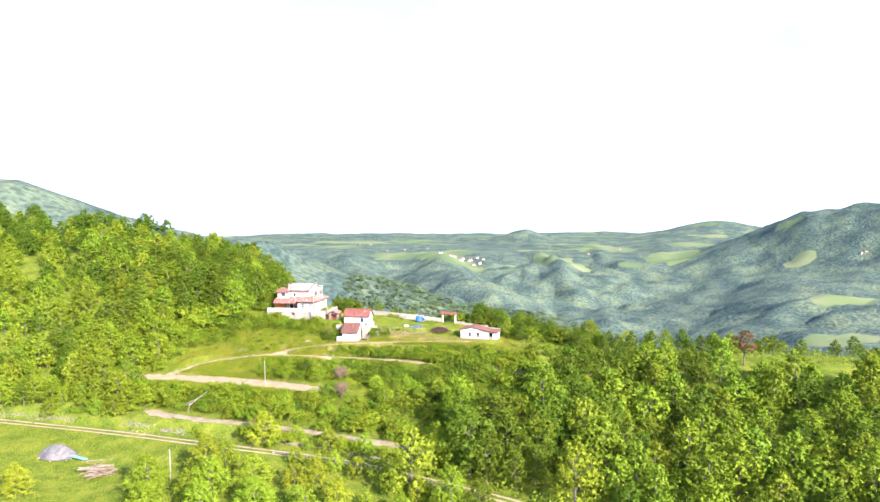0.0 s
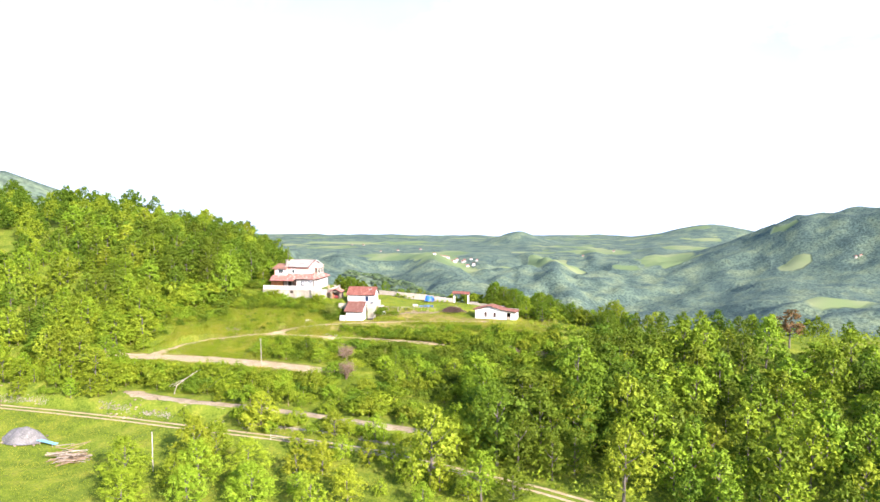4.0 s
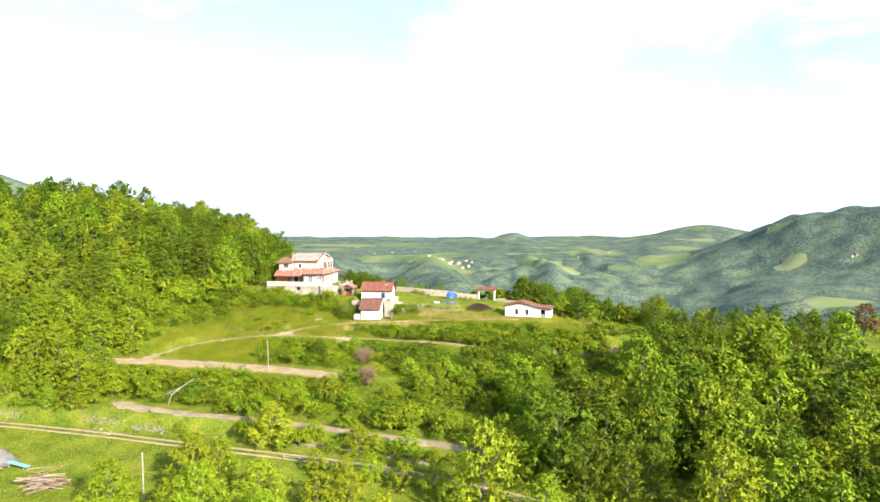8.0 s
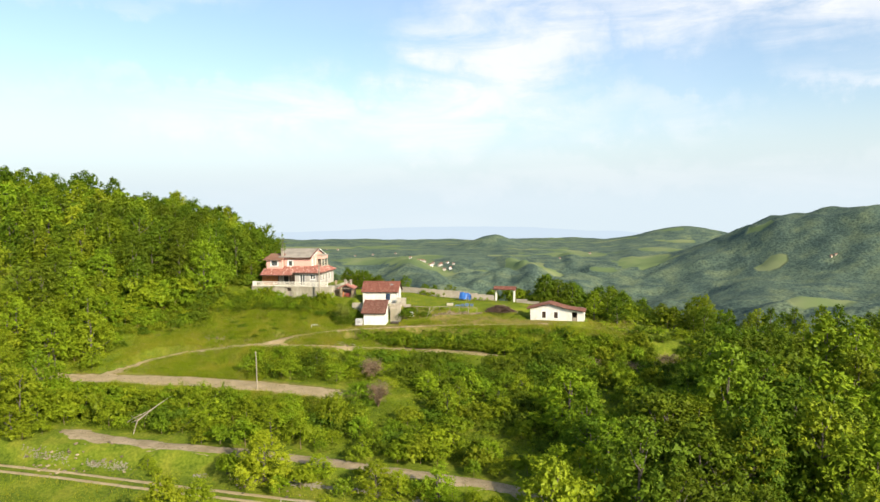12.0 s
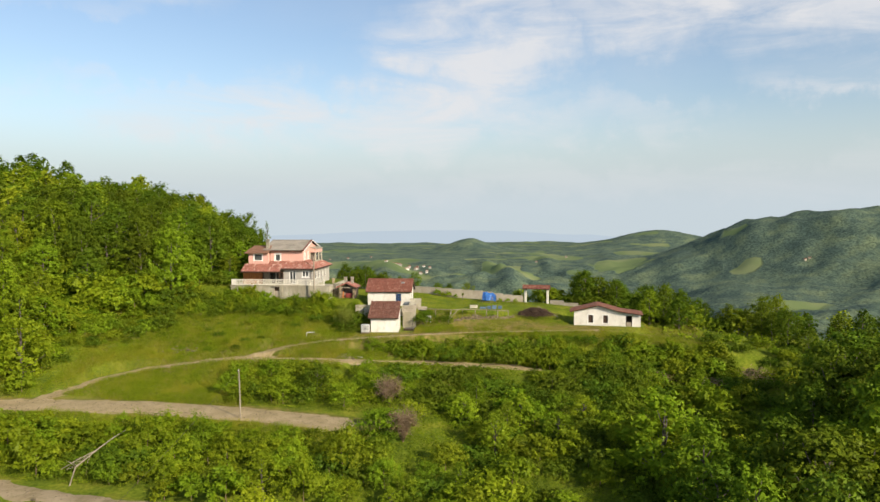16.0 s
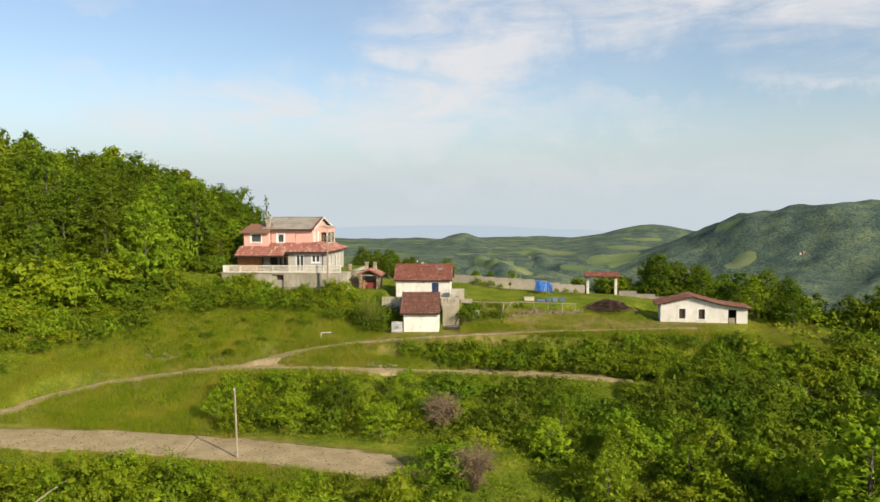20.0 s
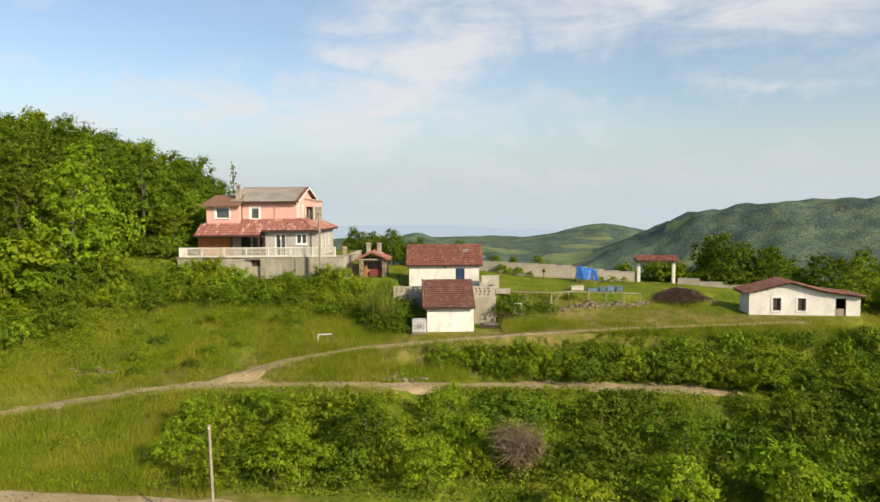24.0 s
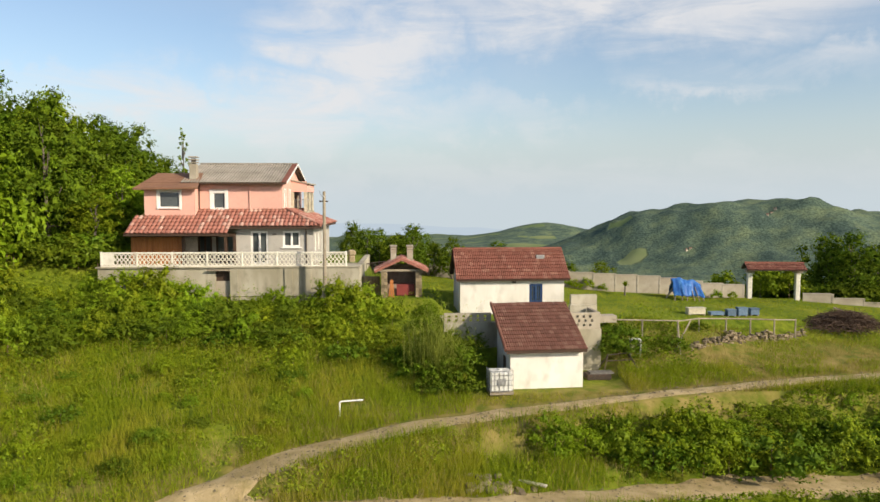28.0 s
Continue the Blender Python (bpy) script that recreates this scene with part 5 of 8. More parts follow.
def barn_lower():
    b = thing("shed", 0.0, 0.0, 0, 3.2, "small white lean-to shed with a brown tiled roof", "shed")
    wall("wall_front", M_PLASTER, b, 0, 3.72, 0, 0.25, -0.3, 2.0)
    part("wall_side", prism([(0.252, -0.3), (3.3, -0.3), (3.3, 3.6), (0.252, 2.06)], "x", 0, 0.25), M_PLASTER, b)
    part("wall_side", prism([(0.252, -0.3), (3.3, -0.3), (3.3, 3.6), (0.252, 2.06)], "x", 3.47, 3.72), M_PLASTER, b)
    # a dark plate on the wall; its colour stands in for an unlit opening
    part("side_window", boxes((-0.02, -0.004, 1.0, 1.6, 0.6, 1.4)), M_DARKWOOD, b, "dark plate drawn as a side opening")
    part("roof", slab([(-0.28, -0.38, 1.98), (3.82, -0.38, 1.98), (3.74, 3.5, 3.76), (-0.32, 3.5, 3.76)], 0.1), M_DARKWOOD, b)
    tile_slope(b, (-0.32, -0.42, 1.99), (3.84, -0.42, 1.99), (0, 3.94, 1.808), 0.235, 0.33, M_TILE_BROWN)
    for i in range(11):
        y = -0.4 + i * 0.355
        z = 2.03 + (y + 0.42) * 0.459
        part("verge_tile", bar([(-0.31, y, z), (-0.31, y + 0.37, z + 0.17)], 0.09, 0.08, 7), M_TILE_BROWN, b)
    part("eave_board", boxes((-0.26, 3.8, -0.37, -0.33, 1.84, 1.96)), M_DARKWOOD, b)
    part("plinth", boxes((-0.9, 4.3, -0.7, -0.004, -0.5, -0.03)), M_CONCRETE, b)
    for x in (0.3, 1.9, 3.4):
        part("rafter_end", boxes((x, x + 0.1, -0.3, -0.004, 1.8, 1.9)), M_DARKWOOD, b)


def barn_terrace():
    t = thing("terrace_wall_barn", 0, 0, 0, 1.5, "rough concrete retaining wall beside the sheds", "wall", kind="structure")
    wall("wall_front", M_CONCRETE, t, -2.9, 5.75, 4.12, 4.45, -0.4, 2.66)
    wall_side("wall_side", M_CONCRETE, t, 5.45, 5.75, 4.452, 6.6, -0.4, 2.66)
    wall_side("wall_side", M_CONCRETE, t, -2.9, -2.6, 4.452, 7.2, 0.4, 2.66)
    part("pier", boxes((3.95, 5.78, 3.6, 4.11, -0.4, 2.28)), M_CONCRETE, t)
    holes = [(4.0 + i * 0.36 + 0.1 * (j % 2), 4.13 + i * 0.36 + 0.1 * (j % 2), 2.44 + j * 0.24, 2.58 + j * 0.24) for j in range(3) for i in range(4)]
    wall("parapet", M_WALL, t, 3.8, 5.72, 3.62, 3.8, 2.282, 3.2, holes, "pierced block parapet")
    wall_side("parapet", M_WALL, t, 5.54, 5.72, 3.802, 5.6, 2.67, 3.2, [(4.0 + i * 0.4, 4.14 + i * 0.4, 2.8, 2.95) for i in range(4)])
    holes = [(-2.7 + i * 0.4, -2.55 + i * 0.4, 2.72 + j * 0.22, 2.85 + j * 0.22) for j in range(2) for i in range(6)]
    wall("parapet", M_WALL, t, -2.9, -0.3, 4.14, 4.3, 2.662, 3.18, holes)
    part("upper_parapet", boxes((4.75, 6.3, 6.1, 6.4, 2.3, 3.86), (4.6, 6.2, 5.75, 6.098, 2.3, 3.3)), M_CONCRETE, t)
    part("slab_pile", boxes((5.9, 7.2, 5.2, 5.9, 2.35, 2.75)), M_WALL, t)


def water_tank():
    t = thing("water_tank", -0.62, -0.62, 0.0, 4, "white plastic cube tank in a galvanised cage", "tank")
    part("tank", boxes((-0.54, 0.54, -0.44, 0.44, 0.14, 1.12), bevel=0.06), M_PLASTIC, t)
    part("pallet", boxes((-0.58, 0.58, -0.48, -0.36, 0, 0.12), (-0.58, 0.58, -0.06, 0.06, 0, 0.12), (-0.58, 0.58, 0.36, 0.48, 0, 0.12)), M_TIMBER, t)
    for i in range(6):
        x = -0.56 + i * 0.224
        part("cage_bar", bar([(x, -0.47, 0.12), (x, -0.47, 1.15)], 0.013, sides=5), M_GALV, t)
    for z in (0.18, 0.45, 0.7, 0.95, 1.15):
        part("cage_ring", boxes((-0.57, 0.57, -0.485, -0.465, z, z + 0.025), (-0.575, -0.555, -0.465, 0.47, z, z + 0.025), (0.555, 0.575, -0.465, 0.47, z, z + 0.025)), M_GALV, t)
    for i in range(4):
        y = -0.4 + i * 0.27
        part("cage_bar", bar([(-0.57, y, 0.12), (-0.57, y, 1.15)], 0.013, sides=5), M_GALV, t)
    part("label_plate", boxes((-0.2, 0.2, -0.495, -0.487, 0.5, 0.8)), M_GALV, t)
    part("lid", bar([(0, 0, 1.12), (0, 0, 1.18)], 0.1, sides=10), M_PLASTIC, t)


barn_upper()
barn_lower()
barn_terrace()
water_tank()


# ---- long white shed by the gate ----
def long_shed():
    s = thing("outbuilding", 28.0, 6.15, 0.3, -7.0, "low white outbuilding with a sagging red tiled roof", "outbuilding")
    wall("wall_front", M_PLASTER, s, 0, 9.1, 0, 0.28, -0.6, 1.55, [(1.95, 2.65, 0.35, 1.5), (4.0, 4.7, 0.35, 1.5), (7.1, 7.95, -0.25, 1.5)])
    part("gable", prism([(0, 1.552), (9.1, 1.552), (9.1, 1.6), (6.3, 1.95), (3.2, 2.78), (0, 1.98)], "y", 0.0, 0.28), M_PLASTER, s)
    wall_side("wall_side", M_PLASTER, s, 0, 0.28, 0.282, 2.698, -0.6, 1.9)
    wall_side("wall_side", M_PLASTER, s, 8.82, 9.1, 0.282, 2.698, -0.6, 1.58)
    wall("wall_back", M_PLASTER, s, 0, 9.1, 2.7, 2.95, -0.6, 1.6)
    # dark sheet added behind the openings in place of the unlit inside
    part("inner_dark", boxes((0.3, 8.8, 1.9, 2.0, -0.5, 1.6)), M_DARKWOOD, s)
    for x in (1.95, 4.0):
        w = window(s, x, x + 0.7, 0.0, 0.35, 1.5, 1, M_GREY, 0.12, depth=0.22, glass=M_DARKWOOD)
        part("apron", boxes((x - 0.1, x + 0.8, -0.02, -0.004, -0.35, 0.27)), M_PLASTER, w)
    d = thing("doorway")
    d.parent = s
    part("door_frame", boxes((7.1, 7.17, 0.05, 0.2, -0.25, 1.5), (7.88, 7.95, 0.05, 0.2, -0.25, 1.5)), M_DARKWOOD, d)
    part("half_door", boxes((7.17, 7.88, 0.1, 0.15, -0.25, 0.6)), M_TIMBER, d)
    for (ax, az), (bx, bz) in (((-0.6, 1.93), (3.2, 2.94)), ((3.2, 2.94), (6.3, 2.1)), ((6.3, 2.1), (9.35, 1.72))):
        part("roof", slab([(ax, -0.4, az), (bx, -0.4, bz), (bx, 3.15, bz), (ax, 3.15, az)], 0.09), M_DARKWOOD, s)
        tile_slope(s, (ax, 3.15, az + 0.01), (ax, -0.4, az + 0.01), Vector((bx - ax, 0, bz - az)), 0.62, 0.5, M_TILE_BROWN) if bz > az else tile_slope(s, (bx, -0.4, bz + 0.01), (bx, 3.15, bz + 0.01), Vector((ax - bx, 0, az - bz)), 0.62, 0.5, M_TILE_BROWN)
    for i in range(18):
        x = -0.55 + i * 0.55
        z = np.interp(x, [-0.6, 3.2, 6.3, 9.35], [1.93, 2.94, 2.1, 1.72])
        z2 = np.interp(x + 0.58, [-0.6, 3.2, 6.3, 9.35], [1.93, 2.94, 2.1, 1.72])
        part("verge_tile", bar([(x, -0.42, z + 0.04), (x + 0.58, -0.42, z2 + 0.05)], 0.10, 0.09, 7), M_TILE_BROWN, s)
    for i in range(7):
        x = 0.4 + i * 0.5
        part("rafter_end", boxes((x, x + 0.09, -0.36, -0.004, np.interp(x, [-0.6, 3.2], [1.78, 2.74]), np.interp(x, [-0.6, 3.2], [1.87, 2.83]))), M_DARKWOOD, s)


def gateway():
    g = thing("gateway", 23.15, 17.75, 1.68, -10.0, "whitewashed gateway with a small red tiled roof", "gate")
    for x in (-1.75, 1.75):
        p = part("pillar", boxes((x - 0.17, x + 0.17, -0.19, 0.19, -0.4, 2.25), bevel=0.04), M_BALUSTER, g)
        part("base_block", boxes((x - 0.3, x + 0.3, -0.3, 0.3, -0.4, 0.08), bevel=0.03), M_CONCRETE, p)
        part("corbel", boxes((x - 0.28, x + 0.28, -0.3, 0.3, 2.252, 2.42)), M_TIMBER, p)
    for y in (-0.3, 0.3):
        part("beam", boxes((-2.05, 2.05, y - 0.07, y + 0.07, 2.424, 2.55)), M_TIMBER, g)
    part("roof", slab([(-2.14, -0.75, 2.5), (2.14, -0.75, 2.5), (2.14, 0, 2.95), (-2.14, 0, 2.95)], 0.06), M_DARKWOOD, g)
    part("roof", slab([(-2.14, 0.75, 2.5), (2.14, 0.75, 2.5), (2.14, 0, 2.95), (-2.14, 0, 2.95)], 0.06), M_DARKWOOD, g)
    tile_slope(g, (-2.16, -0.78, 2.51), (2.16, -0.78, 2.51), (0, 0.78, 0.47), 0.22, 0.31, M_TILE_RED)
    tile_slope(g, (2.16, 0.78, 2.51), (-2.16, 0.78, 2.51), (0, -0.78, 0.47), 0.22, 0.31, M_TILE_RED)
    for i in range(10):
        part("ridge_tile", bar([(-2.14 + i * 0.43, 0, 2.99), (-1.69 + i * 0.43, 0, 3.0)], 0.09, 0.08, 7), M_TILE_RED, g)


def yard_wall():
    w = thing("wall_yard", 0, 0, 0, 0, "weathered precast concrete wall round the lawn", "wall", kind="structure")
    pts = [(-4, 22.5), (6, 19.9), (9.6, 19.2), (14.6, 18.6), (17.8, 18.3), (21.0, 18.1)]
    tops = [4.3, 4.05, 3.85, 3.62, 3.15, 2.95]

    def run(a, b, za, zb, n):
        d = Vector((b[0] - a[0], b[1] - a[1], 0))
        ang = math.atan2(d.y, d.x)
        l = d.length / n
        for i in range(n):
            t = (i + 0.5) / n
            z = za + (zb - za) * t
            c = Vector((a[0], a[1], 0)) + d * t
            m = Matrix.Translation(c) @ Matrix.Rotation(ang, 4, "Z")
            p = part("wall_panel", boxes((-l / 2 + 0.06, l / 2 - 0.06, -0.05, 0.05, z - 2.2, z - 0.06)), M_WALL, w)
            p.matrix_basis = m
            q = part("wall_post", boxes((l / 2 - 0.06, l / 2 + 0.06, -0.08, 0.08, z - 2.2, z), bevel=0.01), M_WALL, w)
            q.matrix_basis = m
            q = part("wall_cap", boxes((-l / 2 + 0.06, l / 2 - 0.062, -0.09, 0.09, z - 0.058, z + 0.02)), M_WALL, w)
            q.matrix_basis = m

    for i in range(len(pts) - 1):
        run(pts[i], pts[i + 1], tops[i], tops[i + 1], max(round(math.dist(pts[i], pts[i + 1]) / 1.65), 1))
    for a, b, z, n in (((25.2, 17.3), (27.3, 16.8), 2.38, 1), ((27.3, 16.8), (29.5, 16.4), 2.05, 1), ((29.5, 16.4), (33.5, 15.8), 1.75, 2), ((33.5, 15.8), (42, 14.0), 1.3, 4)):
        run(a, b, z, z, n)


long_shed()
gateway()
yard_wall()


# ---- plants in their places ----
RNG = np.random.default_rng(77)


def road_gap(x, y):
    return min(float(along(way, np.array([x]), np.array([y]))[0][0]) - half for way, half in CUTS)


def free(x, y, margin=0.5):
    if road_gap(x, y) < margin:
        return False
    return not any(a - margin < x < b + margin and c - margin < y < d + margin for a, b, c, d, *_ in PADS)


def headroom(x, y):
    """How high plants grow here: they stay below the view over the ways uphill of them, and the wood thins out towards the house."""
    z = ground(x, y)
    top = np.where(x < -24, np.minimum(15.6 + 0.6 * (-27 - x), 22.8 + 0.05 * (-42 - x).clip(0)) + 50 * (y < 4), 60.0)
    for way, half in CUTS[:4]:
        wx, wy, wz = (np.array([q[k] for q in way]) for k in range(3))
        o = np.argsort(wx)
        yy, zz = np.interp(x, wx[o], wy[o]), np.interp(x, wx[o], wz[o])
        ahead = yy - half - y
        inside = (x > wx.min()) & (x < wx.max() + 3) & (ahead > -0.5) & (ahead < 11)
        top = np.where(inside, np.minimum(top, zz + np.where((half == 1.05) & (x > 1), -0.3, 0.25) + 0.10 * ahead), top)
    return top - z


class Kind:
    """A kind of plant: the first placing uses the built one, the rest are copies."""

    def __init__(self, ob, tall=1.0):
        self.ob, self.used, self.tall, self.fine, self.coarse = ob, False, tall, None, None

    def put(self, x, y, s=1.0, sink=0.05, squash=1.0, capped=True):
        if capped:
            room = float(headroom(np.array([x]), np.array([y]))[0])
            s = max(min(s, room / (self.tall * squash)), 0.18)
        if self.coarse and (x > 60 or x < -56 or y > 38):
            return self.coarse.place(x, y, s, sink, squash)
        near = -46 < x < -20 and 0 < y < 32 or -6 < x < 33 and -42 < y < -8
        if self.fine and (near if self.coarse else (-16 < y < 9 and -30 < x < 36 or -38 < y <= -16 and -22 < x < 14)):
            return self.fine.place(x, y, s, sink, squash)
        return self.place(x, y, s, sink, squash)

    def place(self, x, y, s, sink, squash):
        m = Matrix.Translation((x, y, gz(x, y) - sink)) @ Matrix.Rotation(RNG.uniform(0, math.tau), 4, "Z") @ Matrix.Diagonal((s, s, s * squash, 1))
        if not self.used:
            self.ob.matrix_basis, self.used = m, True
            return self.ob
        return copy_thing(self.ob, m)


def oak(seed, leaves, size):
    return tree_kind(seed, 8.5, 3.3, 1.5, leaves, size, L_DARK, name="oak_tree", label="broad-crowned dark green oak in leaf on the slope")


def ash(seed, leaves, size):
    return tree_kind(seed, 8.0, 2.9, 1.6, leaves, size, L_MID, shape=0.8, name="ash_tree", label="mid-green leafy ash tree of the wood")


def bush(seed, leaves, size):
    # the third variant is the same green bush under a second name
    if seed == 23:
        return bush_kind(seed, 2.0, 1.5, leaves, size, L_MID, "hazel_bush", "broad leafy green bush on the bank", "bush")
    return bush_kind(seed, 2.0, 1.5, leaves, size, L_MID, label="rounded green bush on the bank")


def bramble(seed, leaves, size):
    return bush_kind(seed, 1.5, 1.7, leaves, size, L_DARK, "bramble", "dense dark green bramble thicket", "bramble")


def shrub(seed, leaves, size):
    return bush_kind(seed, 2.2, 1.3, leaves, size, L_LIME, "shrub", "light yellow-green leafy shrub", "shrub")


def acacia(seed, leaves, size):
    return tree_kind(seed, 6.0, 2.4, 0.7, leaves, size, L_LIME, shape=0.7, name="acacia_tree", label="bright yellow-green young acacia tree")


def grades(make, seed, tall, mid, fine, coarse=None):
    k = Kind(make(seed, *mid), tall)
    k.fine = Kind(make(seed, *fine), tall)
    if coarse:
        k.coarse = Kind(make(seed, *coarse), tall)
    return k


OAK = [grades(oak, s, 9.0, (3600, 0.16), (7000, 0.124), (1000, 0.33)) for s in (1, 2, 3)]
ASH = [grades(ash, s, 8.4, (3100, 0.158), (4900, 0.12), (900, 0.31)) for s in (4, 5, 6)]
ACACIA = [grades(acacia, s, 6.3, (2200, 0.148), (3300, 0.115), (800, 0.27)) for s in (7, 8)]
ORCHARD = [Kind(tree_kind(s, 6.0, 2.5, 0.5, 4200, 0.118, L_ORCHARD, shape=0.7, name="orchard_tree", label="full-crowned lime-green fruit tree below the lane"), 6.3) for s in (11, 12)]
FRUIT = [Kind(tree_kind(s, 3.2, 1.55, 0.35, 1900, 0.115, L_ORCHARD, clumps=34, name="fruit_tree", label="small yellow-green fruit tree in the orchard"), 3.4) for s in (9, 10)]
BUSH = [grades(bush, s, 2.0, (800, 0.132), (2100, 0.064)) for s in (21, 22, 23)]
BRAMBLE = [grades(bramble, s, 1.6, (800, 0.13), (2100, 0.064)) for s in (24, 25)]
SHRUB = [grades(shrub, s, 2.2, (800, 0.122), (2100, 0.06)) for s in (26, 27)]


def pick(groups, weights):
    g = groups[RNG.choice(len(groups), p=weights)]
    return g[RNG.integers(len(g))]


def scatter(n, x0, x1, y0, y1, groups, weights, lo, hi, margin=0.8, gap=2.0, where=None, squash=(0.85, 1.2), tries=12, capped=True):
    """Up to n plants in a rectangle, clear of ways, buildings and of each other."""
    done = []
    for _ in range(n * tries):
        if len(done) >= n:
            break
        x, y = RNG.uniform(x0, x1), RNG.uniform(y0, y1)
        if not free(x, y, margin) or (where and not where(x, y)) or any((x - a) ** 2 + (y - b) ** 2 < gap * gap for a, b in done):
            continue
        if min((x - 8.6) ** 2 + (y + 28.6) ** 2, (x - 5.8) ** 2 + (y + 20.0) ** 2) < 6.5:
            continue
        done.append((x, y))
        pick(groups, weights).put(x, y, RNG.uniform(lo, hi), squash=RNG.uniform(*squash), capped=capped)
    return done


LIME_TREES = [(19, -46.5, 1.1), (31, -47, 2.0), (33.5, -43, 2.1), (36, -45, 1.7)]


def below_yard(x, y):
    return y < float(np.interp(x, [p[0] for p in ROAD_UP], [p[1] for p in ROAD_UP])) - 1.4


def plant_all():
    # wood on the hill, behind and beside the house
    scatter(150, -80, -26, 2, 58, [OAK, ASH], [0.8, 0.2], 0.8, 1.12, 1.5, 3.3, lambda x, y: x < -27.5 - 0.25 * max(14 - y, 0) or y > 20)
    scatter(10, -27, -23.5, 12, 26, [OAK, ASH], [0.6, 0.4], 0.5, 0.75, 0.5, 2.0)
    # trees over the lane
    scatter(92, -88, -34, -39, 4, [OAK, ASH, ACACIA], [0.35, 0.42, 0.23], 0.5, 0.95, 1.5, 3.0, lambda x, y: x < -39 - 4 * (-21 < y < -5) - 3 * (y < -31))
    # right wood
    scatter(165, 17, 118, -62, -8, [OAK, ASH, ACACIA], [0.40, 0.53, 0.07], 0.65, 1.08, 1.2, 3.2, lambda x, y: x > 30 + 0.6 * (y + 40) * (y > -40) + 8 * (y > -31) + 5 * (y > -19) + (3 if -52 < y < -40 else 0))
    for x, y, s in ((33.5, -26, 1.25), (31, -43, 1.05), (35, -46, 1.15), (38, -49, 1.0), (33, -48.5, 0.9)):
        ACACIA[0].put(x, y, s)
    scatter(13, 41, 58, -49, -30, [OAK, ASH], [0.7, 0.3], 1.05, 1.25, 1.2, 3.6, capped=False)
    scatter(16, 48, 66, -36, -15, [OAK, ASH], [0.7, 0.3], 1.05, 1.3, 1.2, 3.4, lambda x, y: x > 46 + 0.6 * (y + 30))
    # dark scrub up to the ridge
    scatter(46, 44, 76, -8, 5, [BUSH, BRAMBLE], [0.4, 0.6], 0.7, 1.2, 0.5, 1.8)
    scatter(24, 56, 84, -9, 6, [OAK, ASH], [0.7, 0.3], 0.35, 0.5, 0.5, 2.8)
    # small trees on the ridge and behind the gate
    scatter(44, 39, 125, 7, 18, [OAK, ASH], [0.8, 0.2], 0.42, 0.62, 1.0, 2.2)
    scatter(26, 38, 60, 9, 18, [BRAMBLE, BUSH], [0.7, 0.3], 1.0, 1.6, 0.6, 1.6)
    scatter(26, 31, 60, 19.5, 34, [OAK], [1.0], 0.6, 0.85, 1.0, 2.2)
    scatter(22, 27, 40, 17.6, 24, [BRAMBLE], [1.0], 1.0, 1.5, 0.3, 1.2)
    scatter(22, -9.5, -1, 18, 25, [OAK], [1.0], 0.28, 0.4, 0.3, 1.1)
    scatter(8, -1, 12, 21.5, 27, [OAK], [1.0], 0.28, 0.36, 0.3, 1.6)
    # scrub between the ways
    scatter(84, -38, 6, -36.5, -27.3, [BUSH, SHRUB, BRAMBLE], [0.45, 0.45, 0.1], 0.8, 1.5, 0.4, 1.4)
    scatter(48, -14, 8, -20, -10.6, [BUSH, BRAMBLE, SHRUB], [0.45, 0.15, 0.4], 0.7, 1.25, 0.4, 1.25)
    scatter(54, 31, 56, -34, -5, [BUSH, BRAMBLE, SHRUB], [0.4, 0.5, 0.1], 0.9, 1.5, 0.3, 1.8, lambda x, y: x < 41 + 0.6 * (y + 40))
    scatter(62, 5, 31, -38, -9.5, [BUSH, SHRUB, BRAMBLE], [0.42, 0.13, 0.45], 0.8, 1.5, 0.5, 1.9)
    scatter(7, 12, 34, -36, -11, [ASH, ACACIA], [0.6, 0.4], 0.32, 0.5, 0.8, 4.5)
    for x, y, k in ((14, -20, 0.5), (20, -19.5, 0.55), (24, -22, 0.5), (17.5, -24.5, 0.45), (27, -17.5, 0.5)):
        FRUIT[0].put(x, y, k * 2)
    scatter(125, 1.0, 46, -5.0, -1.0, [BUSH, SHRUB, BRAMBLE], [0.55, 0.15, 0.3], 0.72, 1.25, 0.0, 0.76, below_yard, tries=30)
    for i in range(58):
        x = 1.0 + 0.56 * i
        pick([BUSH, SHRUB, BRAMBLE], [0.6, 0.15, 0.25]).put(x, float(np.interp(x, [p[0] for p in ROAD_UP], [p[1] for p in ROAD_UP])) - RNG.uniform(1.5, 2.1), RNG.uniform(0.32, 0.55), 0.25)
    scatter(42, 3, 46, -11, -6.3, [BUSH, BRAMBLE, SHRUB], [0.5, 0.35, 0.15], 0.7, 1.15, 0.3, 1.2)
    scatter(30, -42, -25, -10, 4, [BUSH, BRAMBLE, SHRUB], [0.4, 0.35, 0.25], 0.5, 0.95, 0.5, 1.5, lambda x, y: -11.5 < y - (x + 37) * 1.25 < -4)
    scatter(26, -32, -19, 1.5, 6.5, [BUSH, BRAMBLE], [0.6, 0.4], 0.6, 1.0, 0.1, 1.2, lambda x, y: y > 1.5 + 0.25 * (x + 28))
    scatter(30, -24, -9, 3.6, 6.2, [BUSH, BRAMBLE], [0.5, 0.5], 0.5, 0.8, 0.1, 0.95)
